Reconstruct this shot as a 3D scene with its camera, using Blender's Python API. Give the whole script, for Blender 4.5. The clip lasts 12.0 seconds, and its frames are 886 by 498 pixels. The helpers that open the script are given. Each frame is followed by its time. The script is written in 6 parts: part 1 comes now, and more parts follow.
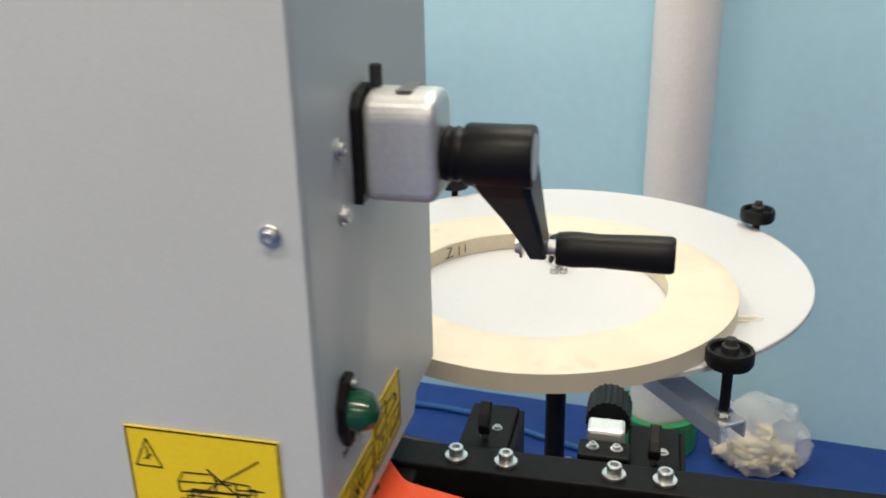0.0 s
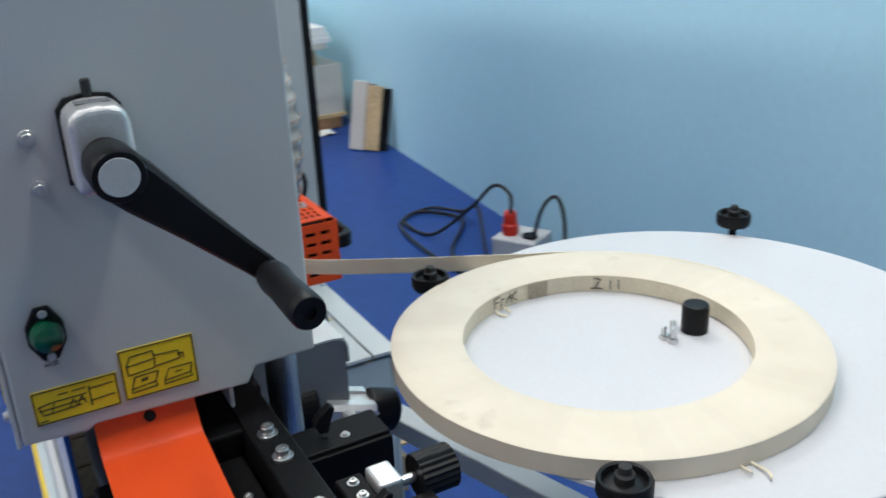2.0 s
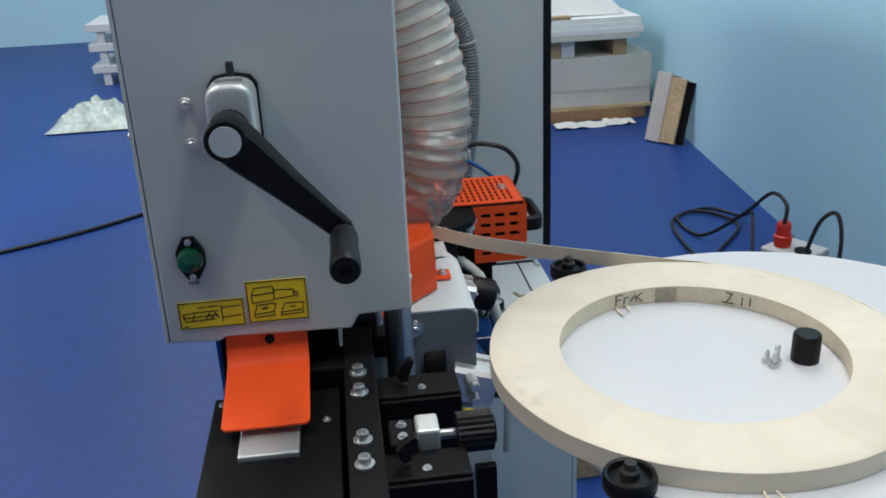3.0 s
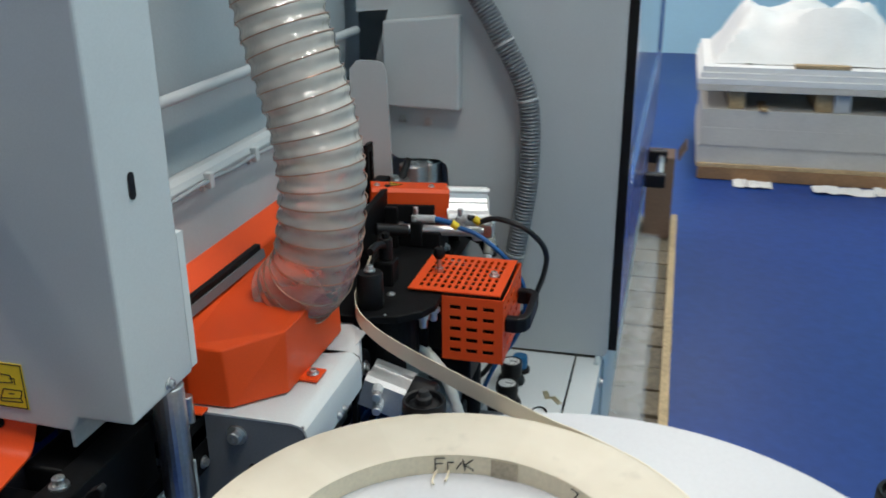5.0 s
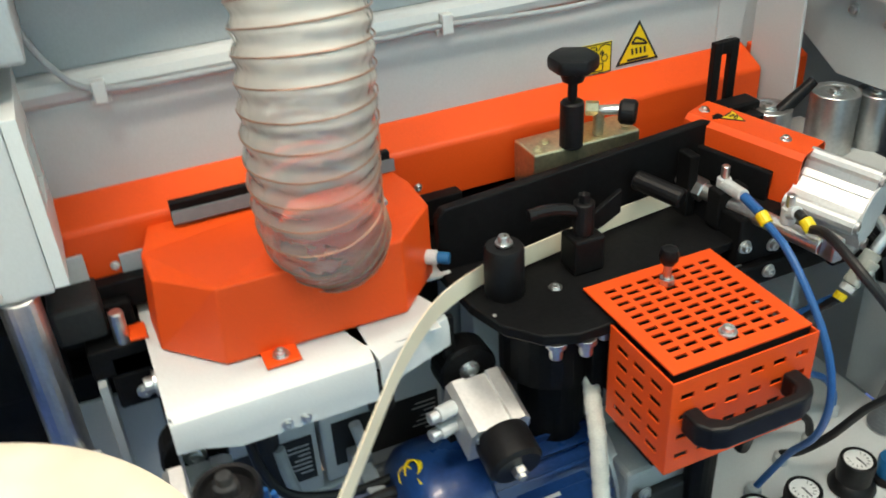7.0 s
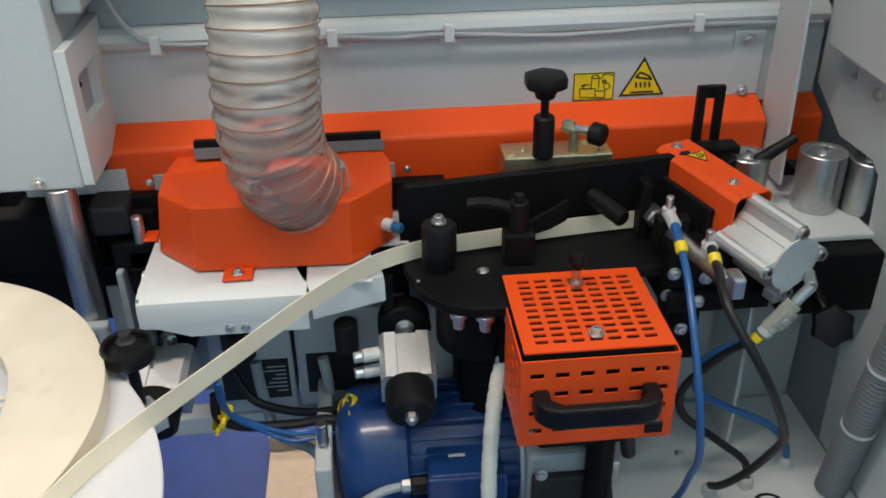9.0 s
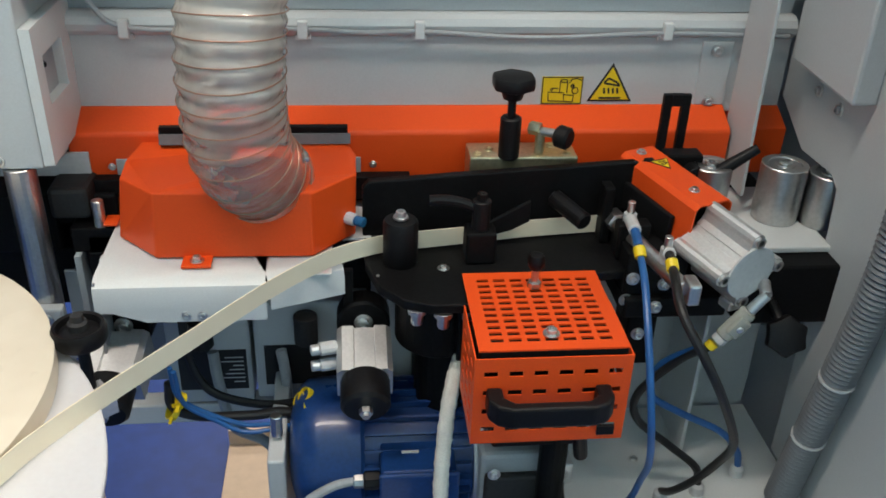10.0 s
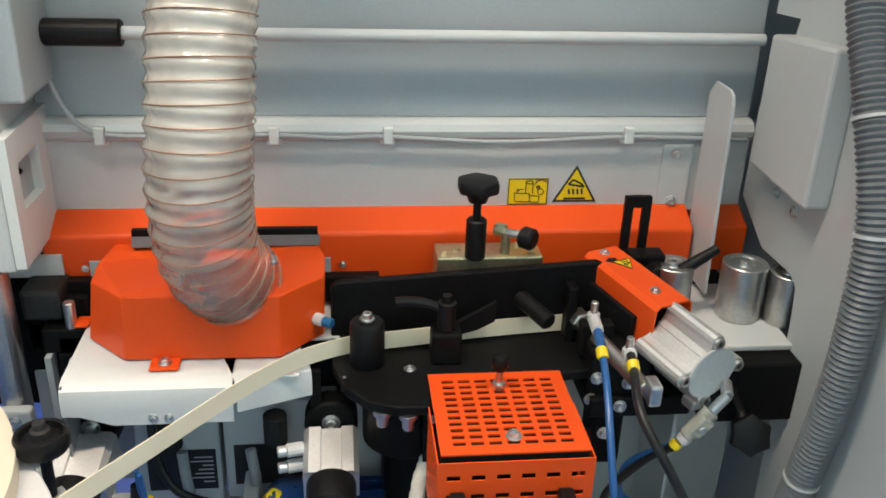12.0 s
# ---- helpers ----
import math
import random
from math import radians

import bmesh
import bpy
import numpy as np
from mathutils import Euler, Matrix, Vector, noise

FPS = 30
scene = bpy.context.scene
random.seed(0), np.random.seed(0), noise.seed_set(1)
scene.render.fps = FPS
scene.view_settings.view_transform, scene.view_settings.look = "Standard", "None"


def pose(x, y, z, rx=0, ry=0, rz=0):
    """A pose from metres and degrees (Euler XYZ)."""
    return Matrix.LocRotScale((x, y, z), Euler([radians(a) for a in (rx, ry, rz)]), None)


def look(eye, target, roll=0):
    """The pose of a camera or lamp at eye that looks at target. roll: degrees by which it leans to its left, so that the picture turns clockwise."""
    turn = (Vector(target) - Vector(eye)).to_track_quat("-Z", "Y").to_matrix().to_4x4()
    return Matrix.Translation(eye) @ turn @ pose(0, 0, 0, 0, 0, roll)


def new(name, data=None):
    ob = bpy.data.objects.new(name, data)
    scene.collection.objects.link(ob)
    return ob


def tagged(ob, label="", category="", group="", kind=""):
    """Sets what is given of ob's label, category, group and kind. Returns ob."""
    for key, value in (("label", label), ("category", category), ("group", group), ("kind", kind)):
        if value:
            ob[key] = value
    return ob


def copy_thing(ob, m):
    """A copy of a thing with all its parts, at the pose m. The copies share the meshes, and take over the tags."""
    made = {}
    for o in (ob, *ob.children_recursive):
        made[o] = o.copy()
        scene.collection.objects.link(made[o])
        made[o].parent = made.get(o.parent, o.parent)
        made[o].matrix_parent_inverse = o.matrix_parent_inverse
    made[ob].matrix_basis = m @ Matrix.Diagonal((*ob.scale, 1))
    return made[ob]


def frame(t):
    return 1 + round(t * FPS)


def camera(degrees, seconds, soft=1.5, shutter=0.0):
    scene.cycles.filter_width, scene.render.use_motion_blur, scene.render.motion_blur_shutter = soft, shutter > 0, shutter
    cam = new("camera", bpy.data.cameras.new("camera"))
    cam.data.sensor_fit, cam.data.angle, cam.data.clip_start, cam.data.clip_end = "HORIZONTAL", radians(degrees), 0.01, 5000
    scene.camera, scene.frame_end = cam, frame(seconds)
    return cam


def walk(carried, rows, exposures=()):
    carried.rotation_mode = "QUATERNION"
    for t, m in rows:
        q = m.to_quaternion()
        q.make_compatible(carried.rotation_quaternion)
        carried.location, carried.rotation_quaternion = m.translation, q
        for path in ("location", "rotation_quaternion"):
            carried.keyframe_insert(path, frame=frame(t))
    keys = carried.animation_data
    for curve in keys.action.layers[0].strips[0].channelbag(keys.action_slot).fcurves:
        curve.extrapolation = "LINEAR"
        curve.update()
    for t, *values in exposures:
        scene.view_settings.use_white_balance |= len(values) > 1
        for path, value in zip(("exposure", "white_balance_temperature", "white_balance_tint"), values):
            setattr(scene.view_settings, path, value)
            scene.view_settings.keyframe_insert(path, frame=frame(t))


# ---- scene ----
cam = camera(52.4, 12.0, 1.7, 0.35)
PATH = [
    (0, (0.142, -0.101, 1.342), (-0.296, 1.708, 0.615), -1.2),
    (0.5, (0.351, -0.018, 1.33), (-0.486, 1.604, 0.511), -4.4),
    (1, (0.59, 0.044, 1.364), (-0.63, 1.411, 0.562), -3.5),
    (1.5, (0.658, 0.201, 1.351), (-0.695, 1.446, 0.563), -0.2),
    (2, (0.712, 0.335, 1.376), (-0.923, 1.208, 0.623), -2.6),
    (2.5, (0.834, 0.445, 1.383), (-0.943, 0.905, 0.589), -1.0),
    (2.7, (0.87, 0.482, 1.404), (-0.948, 0.798, 0.632), -2.0),
    (4.3, (0.781, 0.772, 1.385), (-1.072, 0.8, 0.633), -2.1),
    (4.5, (0.718, 0.848, 1.407), (-1.131, 0.809, 0.645), -0.6),
    (5, (0.603, 1.056, 1.418), (-1.206, 0.586, 0.706), -0.4),
    (5.5, (0.474, 1.242, 1.446), (-1.196, 0.461, 0.672), -1.7),
    (6, (0.24, 1.259, 1.404), (-1.26, 0.23, 0.572), 1.8),
    (6.5, (0.005, 1.244, 1.394), (-1.194, -0.008, 0.396), -1.3),
    (7, (-0.209, 1.289, 1.376), (-0.849, -0.276, 0.308), -3.5),
    (7.2, (-0.258, 1.309, 1.362), (-0.839, -0.275, 0.287), -1.8),
    (8.8, (-0.457, 1.502, 1.395), (-0.591, -0.213, 0.375), -1.9),
    (9, (-0.463, 1.51, 1.397), (-0.608, -0.212, 0.389), -1.0),
    (9.5, (-0.474, 1.511, 1.395), (-0.647, -0.19, 0.357), 0.9),
    (10, (-0.478, 1.517, 1.39), (-0.678, -0.204, 0.392), 2.2),
    (10.5, (-0.479, 1.519, 1.394), (-0.687, -0.2, 0.395), 2.5),
    (11, (-0.488, 1.522, 1.396), (-0.692, -0.216, 0.427), 2.5),
    (11.5, (-0.493, 1.524, 1.417), (-0.704, -0.263, 0.543), 2.3),
    (12, (-0.506, 1.524, 1.421), (-0.726, -0.277, 0.579), 2.1),
]
EXPOSURES = [(0, -0.17, 7350, 10), (1.0, -0.18, 6500, 10), (1.5, -0.22, 6250, 10), (2.5, -0.4, 6150, 10), (4.5, -0.54, 6400, 10), (5.5, -0.22, 6600, 10), (6.0, 0.1, 7000, 10),
             (6.5, 0.52, 7300, 10), (7.2, 0.25, 7500, 10), (9.0, -0.24, 7000, 14), (10.5, -0.2, 7100, 14), (11.0, 0.0, 7250, 14), (12.0, 0.14, 7600, 15)]
walk(cam, [(t, look(eye, target, roll)) for t, eye, target, roll in PATH],
     exposures=EXPOSURES)

# ---- world, lamps, exposure ----
world = bpy.data.worlds.new("world")
scene.world = world
world.use_nodes = True
bg = world.node_tree.nodes["Background"]
bg.inputs["Color"].default_value = (0.9, 0.95, 1.0, 1)
bg.inputs["Strength"].default_value = 0.05
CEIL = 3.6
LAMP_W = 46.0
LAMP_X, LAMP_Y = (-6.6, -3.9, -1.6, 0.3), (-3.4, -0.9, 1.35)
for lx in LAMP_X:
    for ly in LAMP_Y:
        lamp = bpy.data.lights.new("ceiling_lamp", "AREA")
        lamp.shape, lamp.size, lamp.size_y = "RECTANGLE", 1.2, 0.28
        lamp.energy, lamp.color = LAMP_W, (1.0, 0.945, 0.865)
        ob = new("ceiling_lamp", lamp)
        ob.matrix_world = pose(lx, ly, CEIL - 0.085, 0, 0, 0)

# ---- helpers of this scene ----
def mat(name, col, rough=0.5, metal=0.0, var=0.12, big=3.0, fine=60.0, bump=0.05, rvar=0.1, coat=0.0, trans=0.0, ior=1.45, alpha=1.0, tint=None, isl=0.0, spec=0.5):
    """A painted or bare surface: stains at two scales, uneven gloss, fine relief."""
    m = bpy.data.materials.new(name)
    m.use_nodes = True
    nt = m.node_tree
    b = nt.nodes["Principled BSDF"]
    tc = nt.nodes.new("ShaderNodeTexCoord")
    mp = nt.nodes.new("ShaderNodeMapping")
    oi = nt.nodes.new("ShaderNodeObjectInfo")
    nt.links.new(tc.outputs["Object"], mp.inputs["Vector"])
    nt.links.new(oi.outputs["Random"], mp.inputs["Location"])
    n1 = nt.nodes.new("ShaderNodeTexNoise"); n1.inputs["Scale"].default_value = big; n1.inputs["Detail"].default_value = 5
    n2 = nt.nodes.new("ShaderNodeTexNoise"); n2.inputs["Scale"].default_value = fine; n2.inputs["Detail"].default_value = 4
    for n in (n1, n2):
        nt.links.new(mp.outputs["Vector"], n.inputs["Vector"])
    add = nt.nodes.new("ShaderNodeMath"); add.operation = "ADD"
    nt.links.new(n1.outputs["Fac"], add.inputs[0]); nt.links.new(n2.outputs["Fac"], add.inputs[1])
    rng = nt.nodes.new("ShaderNodeMapRange")
    rng.inputs["From Min"].default_value, rng.inputs["From Max"].default_value = 0.6, 1.4
    nt.links.new(add.outputs[0], rng.inputs["Value"])
    mix = nt.nodes.new("ShaderNodeMix"); mix.data_type = "RGBA"
    lo = tint or tuple(c * (1 - var * 1.6) for c in col)
    hi = tuple(min(1.0, c * (1 + var)) for c in col)
    mix.inputs["A"].default_value, mix.inputs["B"].default_value = (*lo, 1), (*hi, 1)
    nt.links.new(rng.outputs["Result"], mix.inputs["Factor"])
    src = mix.outputs["Result"]
    if isl:
        hs = nt.nodes.new("ShaderNodeHueSaturation")
        rv = nt.nodes.new("ShaderNodeMapRange")
        rv.inputs["To Min"].default_value, rv.inputs["To Max"].default_value = 1 - isl, 1 + isl
        nt.links.new(oi.outputs["Random"], rv.inputs["Value"]); nt.links.new(rv.outputs["Result"], hs.inputs["Value"]); nt.links.new(src, hs.inputs["Color"])
        src = hs.outputs["Color"]
    nt.links.new(src, b.inputs["Base Color"])
    rr = nt.nodes.new("ShaderNodeMapRange")
    rr.inputs["To Min"].default_value, rr.inputs["To Max"].default_value = max(0.02, rough - rvar), min(1.0, rough + rvar)
    nt.links.new(n1.outputs["Fac"], rr.inputs["Value"]); nt.links.new(rr.outputs["Result"], b.inputs["Roughness"])
    b.inputs["Specular IOR Level"].default_value = spec
    b.inputs["Metallic"].default_value, b.inputs["IOR"].default_value = metal, ior
    b.inputs["Coat Weight"].default_value, b.inputs["Transmission Weight"].default_value, b.inputs["Alpha"].default_value = coat, trans, alpha
    if bump:
        bp = nt.nodes.new("ShaderNodeBump"); bp.inputs["Strength"].default_value = bump; bp.inputs["Distance"].default_value = 0.002
        nt.links.new(n2.outputs["Fac"], bp.inputs["Height"]); nt.links.new(bp.outputs["Normal"], b.inputs["Normal"])
    return m


GREY = mat("grey_powder_coat", (0.50, 0.53, 0.54), 0.42, 0, 0.05, 4, 500, 0.04)
WHITE = mat("white_powder_coat", (0.62, 0.65, 0.65), 0.4, 0, 0.05, 6, 500, 0.04)
# darker copy of the grey coat: shade of recessed and inner sheets in colour
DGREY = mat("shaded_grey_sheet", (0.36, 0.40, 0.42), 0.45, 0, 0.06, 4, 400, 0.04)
# grey sheet darkened further: shade under the bench put into the colour
SHADEG = mat("shade_dark_sheet", (0.19, 0.20, 0.22), 0.45, 0, 0.08, 5, 400, 0.04)
PLY = mat("pale_plywood", (0.60, 0.47, 0.34), 0.7, 0, 0.08, 3, 50, 0.05)
ORANGE = mat("orange_powder_coat", (0.84, 0.085, 0.013), 0.42, 0, 0.06, 6, 600, 0.04, spec=0.35)
BLACK = mat("black_plastic", (0.008, 0.008, 0.009), 0.42, 0, 0.3, 8, 300, 0.08, spec=0.24)
BLACKP = mat("black_painted_steel", (0.007, 0.0073, 0.008), 0.48, 0, 0.35, 9, 200, 0.06, spec=0.13)
RUBBER = mat("dark_rubber", (0.02, 0.02, 0.021), 0.65, 0, 0.3, 10, 200, 0.1)
STEEL = mat("zinc_steel", (0.66, 0.66, 0.65), 0.33, 1.0, 0.15, 20, 200, 0.05, 0.12)
CHROME = mat("polished_steel", (0.58, 0.58, 0.57), 0.34, 1.0, 0.12, 15, 200, 0.03, 0.1)
ALU = mat("anodised_aluminium", (0.74, 0.74, 0.73), 0.46, 0.85, 0.08, 15, 300, 0.04, 0.1)
BRASS = mat("yellow_passivated_steel", (0.62, 0.55, 0.36), 0.38, 0.9, 0.2, 18, 200, 0.05)
FLOORB = mat("blue_floor_paint", (0.013, 0.048, 0.218), 0.42, 0, 0.28, 0.9, 25, 0.05, 0.1, spec=0.35, tint=(0.010, 0.040, 0.18))
WALLW = mat("off_white_wall_paint", (0.70, 0.69, 0.66), 0.7, 0, 0.05, 0.7, 90, 0.08)
WALLB = mat("light_blue_wall_paint", (0.46, 0.74, 0.87), 0.6, 0, 0.035, 0.7, 40, 0.02)
CEILM = mat("white_ceiling_paint", (0.72, 0.72, 0.72), 0.8, 0, 0.05, 1, 60, 0.05)
PVC = mat("white_pvc_pipe", (0.78, 0.75, 0.74), 0.35, 0, 0.05, 5, 100, 0.02)
DISC = mat("white_laminate_disc", (0.62, 0.62, 0.635), 0.42, 0, 0.03, 6, 200, 0.03)
TAPE = mat("cream_edge_tape", (0.85, 0.765, 0.59), 0.5, 0, 0.03, 7, 22, 0.02, tint=(0.80, 0.70, 0.53))
TAPEST = mat("smudged_tape", (0.50, 0.43, 0.32), 0.6, 0, 0.2, 40, 200, 0.05)
TAPEIN = mat("tape_inner_face", (0.78, 0.69, 0.52), 0.6, 0, 0.09, 14, 200, 0.08)


def coil_material():
    """Wound tape: the cream edges of the turns, with faint sectors where the winding shifted."""
    m = mat("wound_cream_tape", (0.76, 0.685, 0.56), 0.5, 0, 0.03, 7, 22, 0.02, tint=(0.70, 0.615, 0.48))
    nt = m.node_tree
    b = nt.nodes["Principled BSDF"]
    src = b.inputs["Base Color"].links[0].from_socket
    tc = nt.nodes.new("ShaderNodeTexCoord")
    fl_ = nt.nodes.new("ShaderNodeVectorMath"); fl_.operation = "MULTIPLY"; fl_.inputs[1].default_value = (1, 1, 0)
    nm = nt.nodes.new("ShaderNodeVectorMath"); nm.operation = "NORMALIZE"
    nz = nt.nodes.new("ShaderNodeTexNoise"); nz.inputs["Scale"].default_value = 1.6; nz.inputs["Detail"].default_value = 0
    st = nt.nodes.new("ShaderNodeTexNoise"); st.inputs["Scale"].default_value = 26; st.inputs["Detail"].default_value = 6
    vo = nt.nodes.new("ShaderNodeTexNoise"); vo.inputs["Scale"].default_value = 4; vo.inputs["Detail"].default_value = 0
    for n in (nz, vo):
        nt.links.new(nm.outputs[0], n.inputs["Vector"])
    nt.links.new(tc.outputs["Object"], fl_.inputs[0]); nt.links.new(fl_.outputs[0], nm.inputs[0]); nt.links.new(tc.outputs["Object"], st.inputs["Vector"])
    ramps = []
    for n, lo, hi, a0, a1 in ((nz, 0.48, 0.51, 0.965, 1.0), (vo, 0.6, 0.61, 1.0, 0.975), (st, 0.62, 0.74, 1.0, 0.87)):
        r = nt.nodes.new("ShaderNodeMapRange")
        r.inputs["From Min"].default_value, r.inputs["From Max"].default_value, r.inputs["To Min"].default_value, r.inputs["To Max"].default_value = lo, hi, a0, a1
        nt.links.new(n.outputs["Fac"], r.inputs["Value"])
        ramps.append(r)
    m1 = nt.nodes.new("ShaderNodeMath"); m1.operation = "MULTIPLY"
    m2 = nt.nodes.new("ShaderNodeMath"); m2.operation = "MULTIPLY"
    nt.links.new(ramps[0].outputs["Result"], m1.inputs[0]); nt.links.new(ramps[1].outputs["Result"], m1.inputs[1])
    nt.links.new(m1.outputs[0], m2.inputs[0]); nt.links.new(ramps[2].outputs["Result"], m2.inputs[1])
    hs = nt.nodes.new("ShaderNodeHueSaturation")
    nt.links.new(m2.outputs[0], hs.inputs["Value"]); nt.links.new(src, hs.inputs["Color"]); nt.links.new(hs.outputs["Color"], b.inputs["Base Color"])
    return m


COILT = coil_material()
YEL = mat("yellow_label", (0.82, 0.60, 0.02), 0.4, 0, 0.05, 20, 300, 0.02)
INK = mat("black_ink", (0.02, 0.02, 0.02), 0.6, 0, 0.2, 30, 300, 0.0)
GREENP = mat("green_plastic", (0.004, 0.085, 0.04), 0.25, 0, 0.2, 15, 200, 0.03, coat=0.3)
BLUEM = mat("blue_motor_paint", (0.008, 0.045, 0.17), 0.3, 0, 0.2, 10, 200, 0.08, coat=0.2)
BLUED = mat("blue_door_panel", (0.015, 0.075, 0.33), 0.25, 0, 0.1, 3, 200, 0.03, coat=0.3)
BASEB = mat("pale_grey_base_panel", (0.52, 0.60, 0.62), 0.45, 0, 0.07, 3, 300, 0.04)
HOSEB = mat("blue_air_hose", (0.018, 0.11, 0.32), 0.35, 0, 0.1, 30, 200, 0.02)
CABLE = mat("black_cable", (0.012, 0.012, 0.013), 0.45, 0, 0.2, 30, 200, 0.03)
CABLEG = mat("grey_cable", (0.32, 0.35, 0.37), 0.45, 0, 0.1, 30, 200, 0.03)
CONDUIT = mat("grey_corrugated_conduit", (0.155, 0.168, 0.182), 0.42, 0, 0.1, 30, 200, 0.03)
SLEEVE = mat("white_woven_sleeve", (0.75, 0.73, 0.66), 0.8, 0, 0.15, 40, 700, 0.5)
WOODD = mat("dusty_pallet_planks", (0.19, 0.15, 0.10), 0.7, 0, 0.35, 6, 60, 0.2, isl=0.2)
SKIRT = mat("brown_pallet_board", (0.30, 0.17, 0.085), 0.7, 0, 0.2, 5, 60, 0.15)
WOOD = mat("raw_pine", (0.50, 0.36, 0.20), 0.7, 0, 0.25, 5, 70, 0.15, isl=0.18)
MDF = mat("wrapped_board_stack", (0.60, 0.56, 0.50), 0.6, 0, 0.08, 5, 90, 0.1)
CARD = mat("brown_cardboard", (0.19, 0.115, 0.075), 0.75, 0, 0.15, 5, 90, 0.1)
PAPER = mat("white_paper", (0.78, 0.77, 0.75), 0.6, 0, 0.06, 8, 120, 0.1)
REDP = mat("red_plastic", (0.62, 0.03, 0.012), 0.35, 0, 0.1, 20, 200, 0.03)
GREYP = mat("light_grey_plastic", (0.55, 0.56, 0.56), 0.45, 0, 0.08, 20, 200, 0.03)
CLEAR = mat("clear_plastic", (0.95, 0.95, 0.95), 0.25, 0, 0.02, 10, 200, 0.1, trans=0.9, ior=1.3)
HEAP = mat("greenish_packing_film", (0.50, 0.60, 0.56), 0.3, 0, 0.25, 12, 40, 0.5)
FILM = mat("clear_stretch_film", (0.9, 0.92, 0.93), 0.22, 0, 0.03, 9, 30, 0.9, alpha=0.30)
SCRAP = mat("cream_shavings", (0.72, 0.62, 0.42), 0.8, 0, 0.2, 40, 200, 0.2)
GREENB = mat("green_pipe_base", (0.02, 0.26, 0.10), 0.4, 0, 0.1, 10, 200, 0.03)
CAPB = mat("blue_plastic_cap", (0.01, 0.12, 0.28), 0.35, 0, 0.1, 20, 200, 0.03)
TINT = mat("tinted_window", (0.55, 0.58, 0.60), 0.06, 0, 0.03, 5, 100, 0.0, 0.03, trans=0.75, ior=1.45)


def hose_material():
    """Thin clear wall of a spiral hose: see-through with a milky film, wrinkled and glossy."""
    m = bpy.data.materials.new("clear_hose_wall")
    m.use_nodes = True
    nt = m.node_tree
    nt.nodes.clear()
    out = nt.nodes.new("ShaderNodeOutputMaterial")
    tr = nt.nodes.new("ShaderNodeBsdfTransparent"); tr.inputs["Color"].default_value = (1.0, 0.985, 0.97, 1)
    df = nt.nodes.new("ShaderNodeBsdfDiffuse"); df.inputs["Color"].default_value = (0.97, 0.89, 0.79, 1)
    tl = nt.nodes.new("ShaderNodeBsdfTranslucent"); tl.inputs["Color"].default_value = (0.98, 0.92, 0.84, 1)
    gl = nt.nodes.new("ShaderNodeBsdfGlossy"); gl.inputs["Roughness"].default_value = 0.12
    tc = nt.nodes.new("ShaderNodeTexCoord")
    nz = nt.nodes.new("ShaderNodeTexNoise"); nz.inputs["Scale"].default_value = 42; nz.inputs["Detail"].default_value = 2
    wr = nt.nodes.new("ShaderNodeTexNoise"); wr.inputs["Scale"].default_value = 14; wr.inputs["Detail"].default_value = 3
    nt.links.new(tc.outputs["Object"], nz.inputs["Vector"]); nt.links.new(tc.outputs["Object"], wr.inputs["Vector"])
    bp = nt.nodes.new("ShaderNodeBump"); bp.inputs["Strength"].default_value = 0.9; bp.inputs["Distance"].default_value = 0.008
    nt.links.new(nz.outputs["Fac"], bp.inputs["Height"])
    fr = nt.nodes.new("ShaderNodeFresnel"); fr.inputs["IOR"].default_value = 1.8
    for n in (gl, fr):
        nt.links.new(bp.outputs["Normal"], n.inputs["Normal"])
    milk = nt.nodes.new("ShaderNodeMapRange")
    milk.inputs["From Min"].default_value, milk.inputs["From Max"].default_value = 0.35, 0.65
    milk.inputs["To Min"].default_value, milk.inputs["To Max"].default_value = 0.52, 0.74
    nt.links.new(wr.outputs["Fac"], milk.inputs["Value"])
    sx = nt.nodes.new("ShaderNodeSeparateXYZ"); nt.links.new(tc.outputs["Object"], sx.inputs[0])
    hz = nt.nodes.new("ShaderNodeMapRange")                     # milkier upwards: bright highlights of the upper hose put into the wall
    hz.inputs["From Min"].default_value, hz.inputs["From Max"].default_value = 0.05, 0.26
    hz.inputs["To Min"].default_value, hz.inputs["To Max"].default_value = 0.42, 1.0
    nt.links.new(sx.outputs["Z"], hz.inputs["Value"])
    mk = nt.nodes.new("ShaderNodeMath"); mk.operation = "MULTIPLY"
    nt.links.new(milk.outputs["Result"], mk.inputs[0]); nt.links.new(hz.outputs["Result"], mk.inputs[1])
    m0 = nt.nodes.new("ShaderNodeMixShader"); m0.inputs["Fac"].default_value = 0.3
    nt.links.new(df.outputs[0], m0.inputs[1]); nt.links.new(tl.outputs[0], m0.inputs[2])
    m1 = nt.nodes.new("ShaderNodeMixShader")
    nt.links.new(mk.outputs[0], m1.inputs["Fac"]); nt.links.new(tr.outputs[0], m1.inputs[1]); nt.links.new(m0.outputs[0], m1.inputs[2])
    m2 = nt.nodes.new("ShaderNodeMixShader")
    nt.links.new(fr.outputs[0], m2.inputs["Fac"]); nt.links.new(m1.outputs[0], m2.inputs[1]); nt.links.new(gl.outputs[0], m2.inputs[2])
    nt.links.new(m2.outputs[0], out.inputs["Surface"])
    return m


CLEARP = mat("clear_fitting_plastic", (0.72, 0.73, 0.66), 0.15, 0, 0.05, 30, 200, 0.03, trans=0.6)
HOSEW = hose_material()
WIRE = mat("copper_coated_wire", (0.36, 0.20, 0.14), 0.35, 0.5, 0.15, 30, 200, 0.03)


